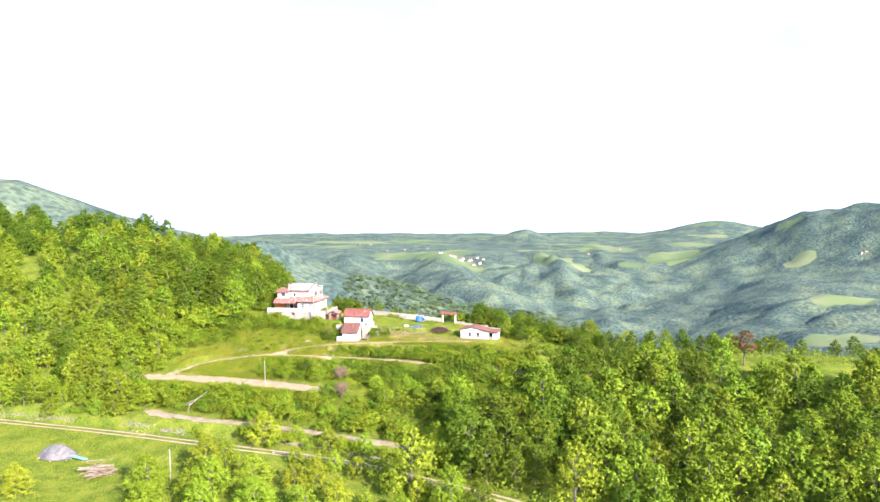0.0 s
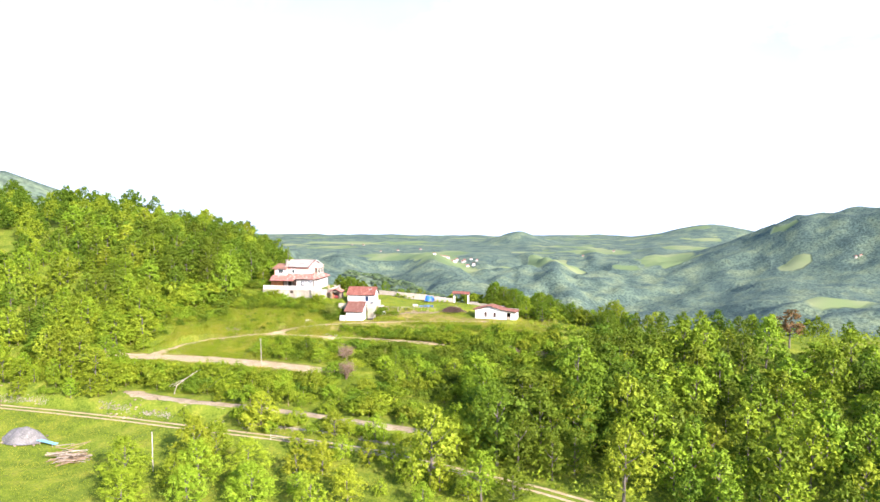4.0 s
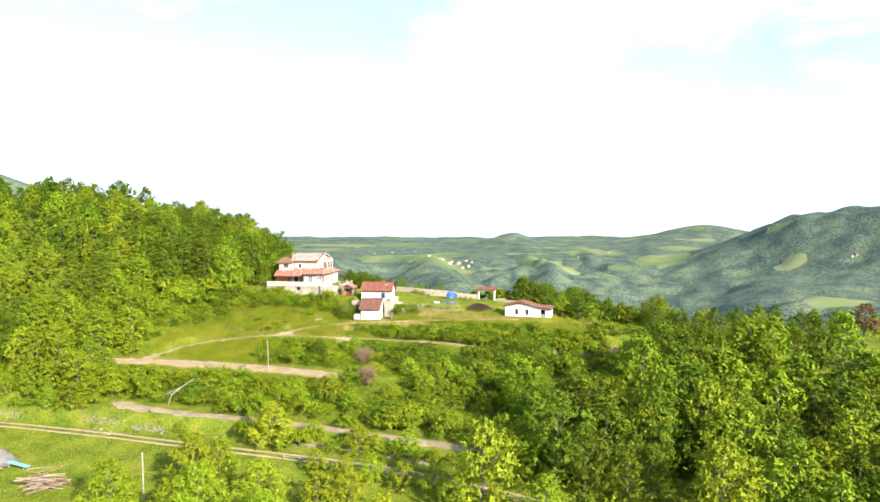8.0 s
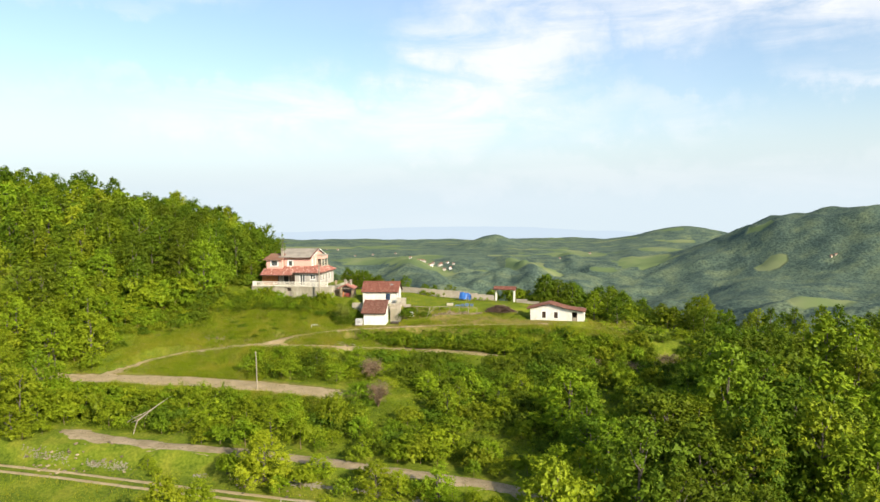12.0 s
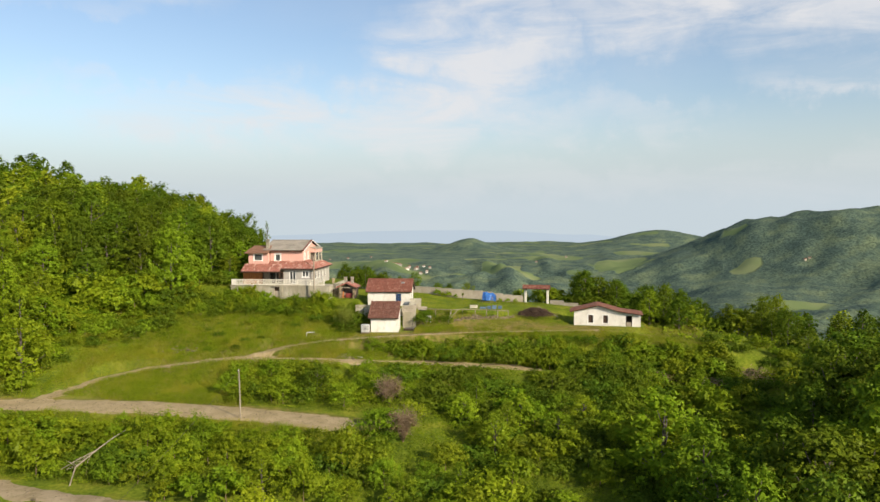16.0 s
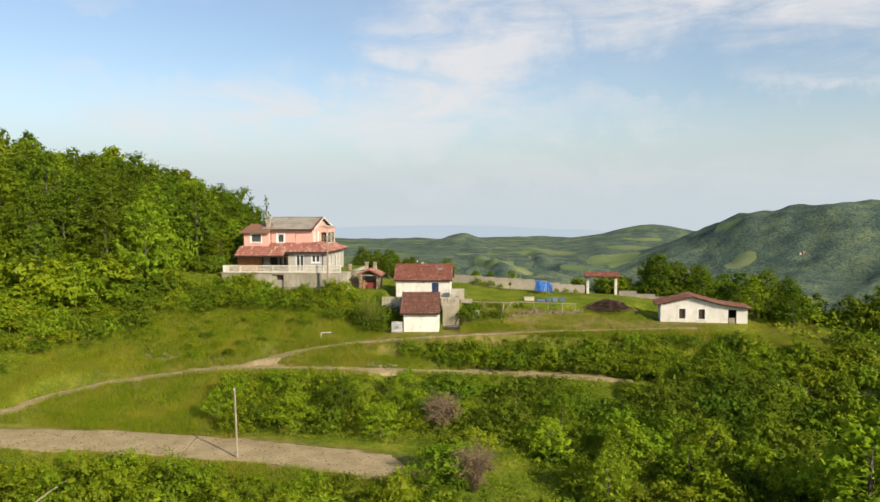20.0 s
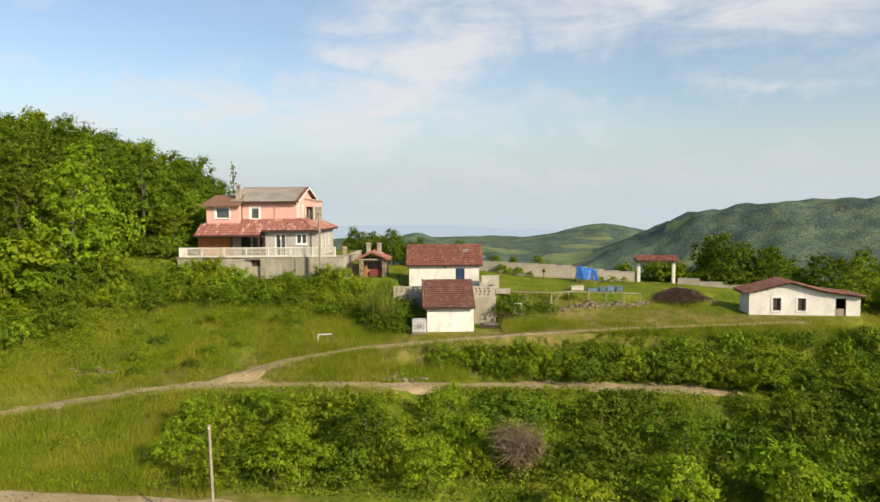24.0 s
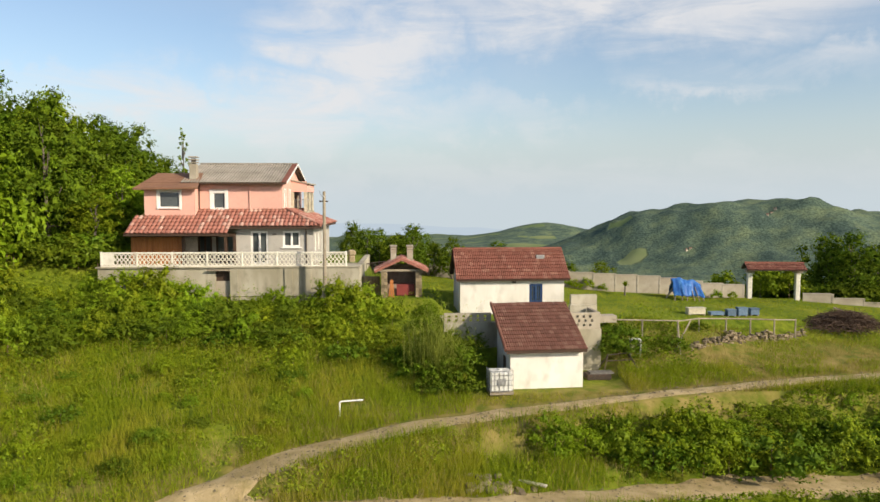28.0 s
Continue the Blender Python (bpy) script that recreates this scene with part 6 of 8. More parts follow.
    for x, y, k in ((-22.4, 6.6, 1.0), (-20.8, 6.5, 1.2), (-19.4, 6.7, 1.25), (-18.2, 6.6, 1.0), (-17.0, 6.9, 0.85), (-12.6, 6.8, 0.7), (-9.4, 6.4, 1.0), (-8.6, 5.8, 1.2), (-7.6, 6.2, 1.0)):
        BUSH[1].put(x, y, k)
    scatter(14, -9, -3.2, 2.4, 6.6, [BUSH, BRAMBLE], [0.5, 0.5], 0.4, 0.65, 0.1, 0.95)
    scatter(16, -28, -19, 4.0, 7.2, [BUSH, BRAMBLE], [0.6, 0.4], 0.55, 0.85, 0.1, 1.2)
    scatter(86, -52, -28.5, -8, 11, [BUSH, BRAMBLE, SHRUB], [0.55, 0.3, 0.15], 1.1, 2.0, 0.5, 1.7, lambda x, y: y > -6.5 + (x + 37) * 1.25 * (x > -37))
    scatter(22, -50, -29.5, -2, 8, [OAK, ASH], [0.7, 0.3], 0.3, 0.5, 0.5, 2.5, lambda x, y: y > -3.5 + (x + 37) * 1.25 * (x > -37))
    scatter(48, -54, -35, -25, -6, [BUSH, SHRUB, ACACIA], [0.5, 0.25, 0.25], 0.8, 1.5, 0.5, 1.9, lambda x, y: x < -35.5 - 0.12 * (y + 20))
    scatter(14, -48, -34.5, -37, -29.5, [ACACIA, ASH], [0.7, 0.3], 0.6, 0.95, 0.4, 2.4, capped=False)
    scatter(9, -38, -29, -36, -30, [ACACIA], [1.0], 0.4, 0.6, 0.4, 2.4, capped=False)
    scatter(46, -66, -29, -41, -27.5, [SHRUB, ACACIA, BUSH], [0.45, 0.35, 0.2], 0.6, 1.1, 0.6, 1.9)
    scatter(34, -14, 28, -48, -37.2, [SHRUB, BUSH], [0.6, 0.4], 0.6, 1.2, 0.2, 1.5)
    for x, y, k in LIME_TREES:
        if k > 1.25:
            ACACIA[RNG.integers(2)].put(x, y, 0.5 * k, capped=False)
        else:
            FRUIT[RNG.integers(2)].put(x, y, k, capped=False)
    BUSH[2].put(-9.6, 5.4, 0.7)
    for x, y, k in ((-3.2, 0.6, 0.7), (-2.7, 1.8, 0.8), (-3.7, 2.2, 0.7), (-2.5, -0.4, 0.5), (-4.4, 1.0, 0.6), (-2.3, 3.0, 0.8), (-5.2, 2.2, 0.6), (-4.0, -0.5, 0.45)):
        BRAMBLE[1].put(x, y, k)
    for x, y, k in ((7.2, 19.2, 0.42), (8.1, 19.1, 0.3), (9.0, 19.0, 0.38), (10.2, 18.8, 0.25), (17.4, 17.7, 0.25), (18.6, 17.5, 0.28), (19.8, 17.4, 0.25)):
        SHRUB[1].put(x, y, k)
    scatter(10, 20.5, 27.5, 19.5, 24, [BUSH, BRAMBLE], [0.6, 0.4], 0.9, 1.4, 0.2, 1.2)
    scatter(8, 29, 38, 18.5, 24, [OAK], [1.0], 0.42, 0.6, 0.3, 2.0)
    for x, y, k in ((6.7, 3.5, 0.7), (7.1, 4.5, 0.8), (9.0, 4.2, 0.45), (9.9, 4.4, 0.5), (12.4, 6.2, 0.3)):
        BRAMBLE[0].put(x, y, k)
    BUSH[1].put(-8.2, 5.6, 0.65)
    BUSH[0].put(-3.4, -12.6, 1.3)
    BUSH[1].put(-4.6, -13.4, 1.2)
    for x, y, k in ((-2.2, -37.2, 0.75), (-5, -36.6, 0.6), (9, -37.8, 0.5), (15, -38.6, 0.6)):
        ACACIA[1].put(x, y, k)
    scatter(46, -33, -10, -9.5, 2.5, [BUSH, SHRUB, BRAMBLE], [0.45, 0.25, 0.3], 0.22, 0.45, 0.3, 1.3)
    ACACIA[0].put(33.1, -29.2, 1.75, squash=1.02, capped=False)
    ACACIA[1].put(32.2, -28.4, 1.25, capped=False)
    OAK[0].put(-2.9, -17.0, 0.46, capped=False)
    scatter(80, -46, -23, -19, 6, [BUSH, BRAMBLE, SHRUB], [0.45, 0.4, 0.15], 0.65, 1.2, 0.6, 1.45, lambda x, y: x < float(np.interp(y, [-18.5, -12, -6.1, 1, 5.1], [-37, -33, -29.2, -26.6, -24.3])), tries=20)
    scatter(16, -29, -24.2, 8.5, 17, [BRAMBLE, BUSH], [0.8, 0.2], 1.0, 1.5, 0.1, 1.2)
    scatter(6, -30, -25, 13, 22, [OAK], [1.0], 0.75, 0.95, 0.1, 2.4)
    # orchard below the lane
    for x, y, k in ((8.8, -51.9, 0.85), (12.6, -52.6, 0.75), (16.1, -53.4, 0.95), (20.4, -54.3, 1.0), (24.2, -55.4, 1.0), (27.5, -58.2, 1.2), (31.5, -59.5, 1.0), (35.5, -61.4, 0.95), (11.0, -58.4, 1.2), (18.6, -60.6, 0.7), (24, -62, 0.55), (30, -64, 0.9), (13.2, -63.6, 0.8), (16.5, -68, 1.2)):
        FRUIT[RNG.integers(2)].put(x, y, k, capped=False)
    for x, y, k, q in ((-11.6, -63.8, 1.5, 0.85), (-7.9, -69.9, 1.15, 0.9), (-4.9, -57.0, 1.5, 1.0), (-2.9, -54.4, 1.0, 0.95), (-1.5, -62.4, 1.25, 0.85), (-4.2, -64.0, 0.9, 0.9), (4.2, -59.0, 1.2, 0.9), (8.0, -66.4, 1.2, 0.9), (5.6, -63.8, 0.85, 0.85), (14.5, -57.6, 0.82, 0.95), (20.3, -64.8, 0.9, 0.95), (-30.8, -69.0, 1.0, 0.9), (0.2, -68.5, 1.0, 0.9)):
        ORCHARD[RNG.integers(2)].put(x, y, k * 0.78, squash=q, capped=False)
    for x, y, k, q in ((0.0, -45.2, 1.15, 1.05), (-1.8, -43.4, 0.72, 1.0), (5.5, -43.7, 0.65, 0.85), (12.6, -46.4, 0.95, 0.7), (14.8, -46.0, 0.6, 0.8), (32.3, -50.2, 1.05, 1.0), (35.5, -48.5, 1.0, 1.0), (20.5, -46.8, 0.45, 0.9), (-14.5, -43.2, 0.35, 0.9)):
        ORCHARD[RNG.integers(2)].put(x, y, k * 0.78, squash=q, capped=False)


def hill_wood(name, label, kinds, seed, count, areas, lo, hi):
    """Trees of the wood that goes on up the hill, all in one mesh."""
    rng = np.random.default_rng(seed)
    crowns = []
    for kind in kinds:
        me = next(o for o in kind.coarse.ob.children if o.name.startswith("crown")).data
        co = np.empty(len(me.vertices) * 3, dtype=np.float32)
        me.vertices.foreach_get("co", co)
        crowns.append((co.reshape(-1, 3), me.materials[0]))
    out = []
    for x0, x1, y0, y1, share in areas:
        for _ in range(int(count * share)):
            x, y, s, a = rng.uniform(x0, x1), rng.uniform(y0, y1), rng.uniform(lo, hi), rng.uniform(0, math.tau)
            v = crowns[rng.integers(len(crowns))][0] * s
            c, q = math.cos(a), math.sin(a)
            out.append(np.stack([v[:, 0] * c - v[:, 1] * q + x, v[:, 0] * q + v[:, 1] * c + y, v[:, 2] + gz(x, y) - 0.1], 1))
    v = np.concatenate(out)
    tagged(new(name, raw_mesh(name, v, np.arange(len(v)).reshape(-1, 3), crowns[0][1])), label, "woods", kind="stuff")


plant_all()
HILL = [(-158, -80, -34, 20, 0.45), (-158, -80, 20, 64, 0.55)]
hill_wood("hill_wood", "dark green oak wood running up the hill", OAK, 501, 105, HILL, 0.6, 0.85)
hill_wood("hill_wood_light", "paler ash trees among the oaks of the hill", ASH, 502, 60, HILL, 0.6, 0.85)
for grade in (*OAK, *ASH, *ACACIA, *FRUIT, *ORCHARD, *BUSH, *BRAMBLE, *SHRUB):
    for kind in (grade, grade.fine, grade.coarse):
        if kind and not kind.used:
            for o in (*kind.ob.children_recursive, kind.ob):
                bpy.data.objects.remove(o)


# ---- undergrowth, grass and distant woods ----
def clear_of_ways(x, y, gap):
    keep = np.ones(x.shape, dtype=bool)
    for way, half in CUTS:
        keep &= along(way, x, y)[0] > half + gap
    for a, b, c, d, *_ in PADS:
        keep &= ~((x > a - 0.15) & (x < b + 0.15) & (y > c - 0.15) & (y < d + 0.15))
    return keep


def undergrowth(name, label, mat, areas, per_metre, tall, size, seed, mask=0.35):
    """Waist-high growth over banks: leaf sprays over an uneven canopy, one mesh."""
    rng = np.random.default_rng(seed)
    xs, ys = [], []
    for x0, x1, y0, y1 in areas:
        n = int((x1 - x0) * (y1 - y0) * per_metre)
        xs.append(rng.uniform(x0, x1, n))
        ys.append(rng.uniform(y0, y1, n))
    x, y = np.concatenate(xs), np.concatenate(ys)
    cover = fbm(x / 2.6, y / 2.6, seed, 3)
    keep = clear_of_ways(x, y, 0.1) & (cover > mask)
    x, y, cover = x[keep], y[keep], cover[keep]
    h = tall * np.clip((cover - mask) / 0.3, 0.12, 1.0) * (0.2 + 1.25 * vnoise(x / 1.1, y / 1.1, seed + 5) ** 1.6)
    h = np.minimum(h, headroom(x, y).clip(0.1))
    n = len(x)
    z = ground(x, y) + h * (0.35 + 0.65 * rng.random(n) ** 0.5)
    nrm = rng.normal(size=(n, 3)) * 0.8 + np.array([0.0, -0.3, 0.6])
    nrm /= np.linalg.norm(nrm, axis=1)[:, None]
    u = np.cross(nrm, rng.normal(size=(n, 3)))
    u /= np.linalg.norm(u, axis=1)[:, None]
    w = np.cross(nrm, u)
    s = size * (0.6 + 0.8 * rng.random(n))[:, None]
    p = np.stack([x, y, z], 1)
    v = np.stack([p - u * s, p + u * s * 0.55 - w * s * 0.6, p + u * s * 0.45 + w * s * 0.6], 1).reshape(-1, 3)
    return tagged(new(name, raw_mesh(name, v, np.arange(3 * n).reshape(-1, 3), mat)), label, "undergrowth", kind="stuff")


def grass(name, label, mat, areas, per_metre, tall, seed, gap=0.0, width=0.022, mask=0.3):
    """Upright bent blades, two joints each, over areas of the slope."""
    rng = np.random.default_rng(seed)
    xs, ys = [], []
    for x0, x1, y0, y1 in areas:
        n = int((x1 - x0) * (y1 - y0) * per_metre)
        xs.append(rng.uniform(x0, x1, n))
        ys.append(rng.uniform(y0, y1, n))
    x, y = np.concatenate(xs), np.concatenate(ys)
    cover = fbm(x / 1.9, y / 1.9, seed, 3)
    keep = clear_of_ways(x, y, gap) & (cover > mask)
    x, y, cover = x[keep], y[keep], cover[keep]
    n = len(x)
    h = tall * (0.4 + 0.9 * rng.random(n)) * (0.6 + 0.8 * cover)
    z = ground(x, y) - 0.03
    a = rng.uniform(0, math.tau, n)
    w = width * (0.7 + 0.6 * rng.random(n))
    dx, dy = np.cos(a) * w, np.sin(a) * w
    lx, ly = rng.normal(size=n) * 0.28 * h, rng.normal(size=n) * 0.28 * h
    v = np.stack([np.stack([x - dx, y - dy, z], 1), np.stack([x + dx, y + dy, z], 1), np.stack([x + lx, y + ly, z + h], 1)], 1).reshape(-1, 3)
    return tagged(new(name, raw_mesh(name, v, np.arange(3 * n).reshape(-1, 3), mat)), label, "grass", kind="stuff")


SCRUB = [(-38, 6, -36.8, -27.2), (-15, 6, -20.4, -10.2), (4, 32, -38.5, -9.3), (1, 8, -4.9, -3.4), (8, 14, -4.9, -2.2), (14, 48, -4.9, -1.0), (3, 48, -12, -6.2), (-24, -2.8, 2.6, 7.7), (-48, -23, -7, 9), (6.5, 11, 1.5, 7)]
SLOPE = [(-36, -2, -10.5, 5), (-34, -10, -21, -10.5), (-12, 6, -9, -3), (-30, 5, -28.2, -26.2), (6, 46, -1.5, 2)]
YARD = [(-3, 5.5, -1.9, -0.85), (5.5, 40, -1.4, 7.5), (37, 46, 0, 12)]
LAWN = [(5, 30, 6, 18.5), (-4, 6, 11.5, 20)]
MEADOW = [(-60, 40, -72, -43)]
undergrowth("undergrowth", "tangled green herbs and young shoots on the banks", L_HERB, SCRUB, 66, 1.05, 0.072, 301, 0.30)
undergrowth("thicket", "darker leafy thicket filling the banks", L_DARK, SCRUB, 40, 1.2, 0.085, 302, 0.40)
undergrowth("hedge_growth", "dense leafy shoots filling the hedge below the yard", L_MID, [(2, 8, -4.9, -3.4), (8, 14, -4.9, -2.2), (14, 46, -4.9, -1.0)], 75, 2.0, 0.08, 306, 0.2)
undergrowth("wood_floor_growth", "leafy undergrowth at the edge of the wood", L_HERB, [(-80, -38, -38, 6), (28, 110, -62, -6), (-60, -27, 4, 30), (40, 120, 2, 20)], 4.5, 1.9, 0.24, 303, 0.3)
undergrowth("herbs", "low broad-leaved herbs among the grass", L_HERB, SLOPE, 85, 0.6, 0.06, 304, 0.40)
grass("tall_grass", "tall unmown green grass on the slope", L_GRASS, SLOPE, 170, 0.55, 311, -0.15, 0.012)
grass("hill_grass", "rough grass higher up the slope", L_GRASS, [(-54, -34, -26, -4)], 45, 0.5, 317, 0.05, 0.018)
undergrowth("slope_herbs", "patches of nettles and leafy weeds in the grass", L_HERB, [(-50, -6, -10.5, 4), (-34, -12, -20.5, -11), (-54, -34, -26, -8)], 120, 1.1, 0.07, 305, 0.44)
grass("dry_grass", "straw-coloured dry grass stalks", L_DRY, SLOPE, 34, 0.55, 312, -0.35, 0.009, 0.46)
grass("road_straw", "dry mown stalks strewn on the verges of the ways", L_DRY, [(-34, 30, -24, 3.5), (-46, 4, -28.5, -20.5)], 26, 0.07, 318, -1.1, 0.012, 0.47)
grass("yard_grass", "trampled straw-coloured grass in the yard", L_DRY, YARD, 120, 0.2, 314, -0.6, 0.012, 0.32)
grass("yard_green", "short green tufts in the yard", L_GRASS, YARD, 130, 0.26, 315, -0.3, 0.012, 0.42)
grass("lawn_grass", "short mown lawn grass inside the wall", L_GRASS, LAWN, 75, 0.14, 316, 0.1, 0.013, 0.25)
grass("meadow_grass", "mown meadow grass by the lane", L_GRASS, MEADOW, 14, 0.3, 313, -0.4, 0.03, 0.25)


def distant_woods():
    """Tree crowns over the valley sides, each a handful of leafy facets, in one mesh."""
    rng = np.random.default_rng(909)
    n = 13000
    r = np.sqrt(rng.uniform(70 ** 2, 700 ** 2, n))
    az = np.radians(rng.uniform(-47, 38, n))
    x, y = r * np.sin(az) + 5, r * np.cos(az) - 40
    field = (fbm(x / 170, y / 170, 47, 2) > 0.69) & (y > 600)
    keep = ~field & ((y > 40) | (x < -160) | (x > 122)) & ~((np.abs(x) < 55) & (y < 45)) & ~((x < -50) & (y < 62)) & (x > -190)
    x, y, r = x[keep], y[keep], r[keep]
    n = len(x)
    size = (3.0 + 0.0022 * r) * rng.uniform(0.7, 1.3, n)
    z = ground(x, y)
    k = 11
    d = rng.normal(size=(n, k, 3))
    d /= np.linalg.norm(d, axis=2)[:, :, None]
    d[:, :, 2] = np.abs(d[:, :, 2])
    c = np.stack([x, y, z + size * 0.25], 1)[:, None, :] + d * (size[:, None, None] * np.array([0.95, 0.95, 0.42]))
    nrm = 0.4 * d + 0.15 * rng.normal(size=d.shape) + np.array([0, 0, 0.9])
    nrm /= np.linalg.norm(nrm, axis=2)[:, :, None]
    u = np.cross(nrm, rng.normal(size=d.shape))
    u /= np.linalg.norm(u, axis=2)[:, :, None]
    w = np.cross(nrm, u)
    s = size[:, None, None] * 0.40
    v = np.stack([c - u * s, c + u * s * 0.6 - w * s * 0.75, c + u * s * 0.5 + w * s * 0.75], 2).reshape(-1, 3)
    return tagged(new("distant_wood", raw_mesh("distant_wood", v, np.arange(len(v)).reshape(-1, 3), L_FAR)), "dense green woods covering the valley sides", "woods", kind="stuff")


distant_woods()


# ---- small things ----
def oven_hut():
    o = thing("barbecue_hut", -5.3, 9.0, 3.45, 0, "stone barbecue hut with a red tiled gable roof", "hut")
    for x in (-1.25, 0.85):
        pier = thing("pier")
        pier.parent = o
        part("core", boxes((x + 0.03, x + 0.37, -0.27, 1.57, -0.2, 1.62)), M_BRICK, pier)
        for k in range(8):
            for c in range(2):
                w = 0.2 + 0.02 * ((k + c) % 2)
                z = k * 0.2
                part("stone", boxes((x + c * 0.2 + 0.005, x + c * 0.2 + 0.195, -0.31 - random.uniform(0, 0.02), -0.272, z, z + 0.185), bevel=0.012), M_STONE, pier)
    part("back_wall", boxes((-1.25, 1.25, 1.6, 1.8, -0.2, 1.9)), M_BRICK, o)
    part("hearth", boxes((-0.85, 0.85, 0.5, 1.58, -0.2, 0.75)), M_BRICK, o)
    part("front_board", boxes((-0.3, 0.8, 0.05, 0.12, 0.1, 0.8)), M_DULLRED, o, "dull red board")
    for i in range(3):
        p = part("plank", boxes((-0.04, 0.04, -0.02, 0.02, 0, 1.1)), M_WOOD, o)
        p.matrix_basis = pose(-0.75 + 0.14 * i, -0.25, 0.0, -8, 6 - 5 * i, 0)
    part("tie_beam", boxes((-1.45, 1.45, -0.34, -0.24, 1.63, 1.75)), M_TIMBER, o)
    for x in (-1.3, 0, 1.2):
        part("purlin", boxes((x, x + 0.1, -0.5, 1.9, 1.76 + 0.45 * (x == 0), 1.86 + 0.45 * (x == 0))), M_TIMBER, o)
    for sx in (-1, 1):
        part("roof", slab([(sx * 1.6, -0.6, 1.68), (0, -0.6, 2.42), (0, 2.0, 2.42), (sx * 1.6, 2.0, 1.68)], 0.07), M_DARKWOOD, o)
        a, b = (sx * 1.62, 2.0, 1.69), (sx * 1.62, -0.62, 1.69)
        tile_slope(o, *((a, b) if sx < 0 else (b, a)), (-sx * 1.62, 0, 0.75), 0.22, 0.3, M_TILE_PINK)
        part("barge", slab([(sx * 1.62, -0.64, 1.72), (0, -0.64, 2.46), (0, -0.6, 2.46), (sx * 1.62, -0.6, 1.72)], 0.14), M_TILE_PINK, o)
    for x in (-0.66, 0.36):
        c = thing("chimney")
        c.parent = o
        part("stack", boxes((x, x + 0.36, 0.7, 1.06, 1.9, 3.1), bevel=0.012), M_WALL, c)
        for k in range(3):
            part("vent_slot", boxes((x - 0.015, x + 0.375, 0.685, 1.075, 2.72 + k * 0.14, 2.77 + k * 0.14)), M_BRICK, c)
        part("cap", boxes((x - 0.05, x + 0.41, 0.65, 1.11, 3.102, 3.17)), M_WALL, c)
    part("side_wall", boxes((-2.5, -1.35, 0.9, 1.1, -0.2, 1.2)), M_STONE, o)


def poles():
    z = gz(-8.81, -25.2)
    p = thing("utility_pole", -8.81, -25.2, z, 0, "slim grey wooden utility pole beside the dirt road", "pole", "utility poles")
    part("shaft", bar([(0.05, 0, -0.4), (0.02, 0, 2.5), (-0.04, 0, 5.2)], 0.085, 0.06, 9), M_TIMBER, p)
    part("insulator", bar([(-0.04, -0.07, 5.05), (-0.04, -0.16, 5.1)], 0.035, 0.03, 6), M_WHITE, p)
    z2 = gz(-10.0, -59.6)
    p = thing("utility_pole", -10.0, -59.6, z2, 0, "pale utility pole standing in the orchard", "pole", "utility poles")
    part("shaft", bar([(0, 0, -0.4), (0, 0, 5.7)], 0.1, 0.075, 9), M_WALL, p)
    part("insulator", bar([(0, -0.09, 5.6), (0, -0.18, 5.65)], 0.035, 0.03, 6), M_WHITE, p)
    z3 = gz(-9.75, 6.6)
    p = thing("utility_pole", -9.75, 6.6, z3, 0, "weathered utility pole in front of the terrace", "pole", "utility poles")
    part("shaft", bar([(0, 0, -0.4), (0.03, 0, 9.9 - z3)], 0.12, 0.085, 9), M_TIMBER, p)
    part("insulator", bar([(0.03, -0.1, 9.6 - z3), (0.03, -0.2, 9.65 - z3)], 0.04, 0.03, 6), M_WHITE, p)
    part("bracket", boxes((-0.25, 0.25, -0.03, 0.03, 9.3 - z3, 9.38 - z3)), M_METAL, p)
    tops = [Vector((-10.0, -59.78, z2 + 5.65)), Vector((-8.85, -25.36, z + 5.1)), Vector((-9.72, 6.4, 9.65)), Vector((-11.0, 16.0, 10.2))]
    for a, b in ((tops[0], tops[1]), (tops[2], tops[3])):
        sag = (b - a).length * 0.02
        path = [a.lerp(b, k / 12) - Vector((0, 0, 4 * sag * (k / 12) * (1 - k / 12))) for k in range(13)]
        tagged(part("overhead_wire", bar(path, 0.012, sides=4), M_METAL), "thin black overhead wire between the poles", "wire")
    a = tops[0]
    path = [a.lerp(Vector((-24, -78, -8)), k / 6) - Vector((0, 0, 1.2 * (k / 6) * (1 - k / 6))) for k in range(7)]
    tagged(part("overhead_wire", bar(path, 0.012, sides=4), M_METAL), "thin black overhead wire from the orchard pole", "wire")


def pipe_stand():
    z = gz(-8.2, -2.9)
    t = thing("water_pipe", -8.2, -2.9, z, 0, "cream bent water pipe standing in the grass", "pipe")
    part("riser", bar([(0, 0, -0.2), (0, 0, 0.66), (0.06, 0, 0.73)], 0.035, sides=8), M_WHITE, t)
    part("arm", bar([(0.06, 0, 0.73), (1.05, 0.05, 0.77)], 0.035, sides=8), M_WHITE, t)


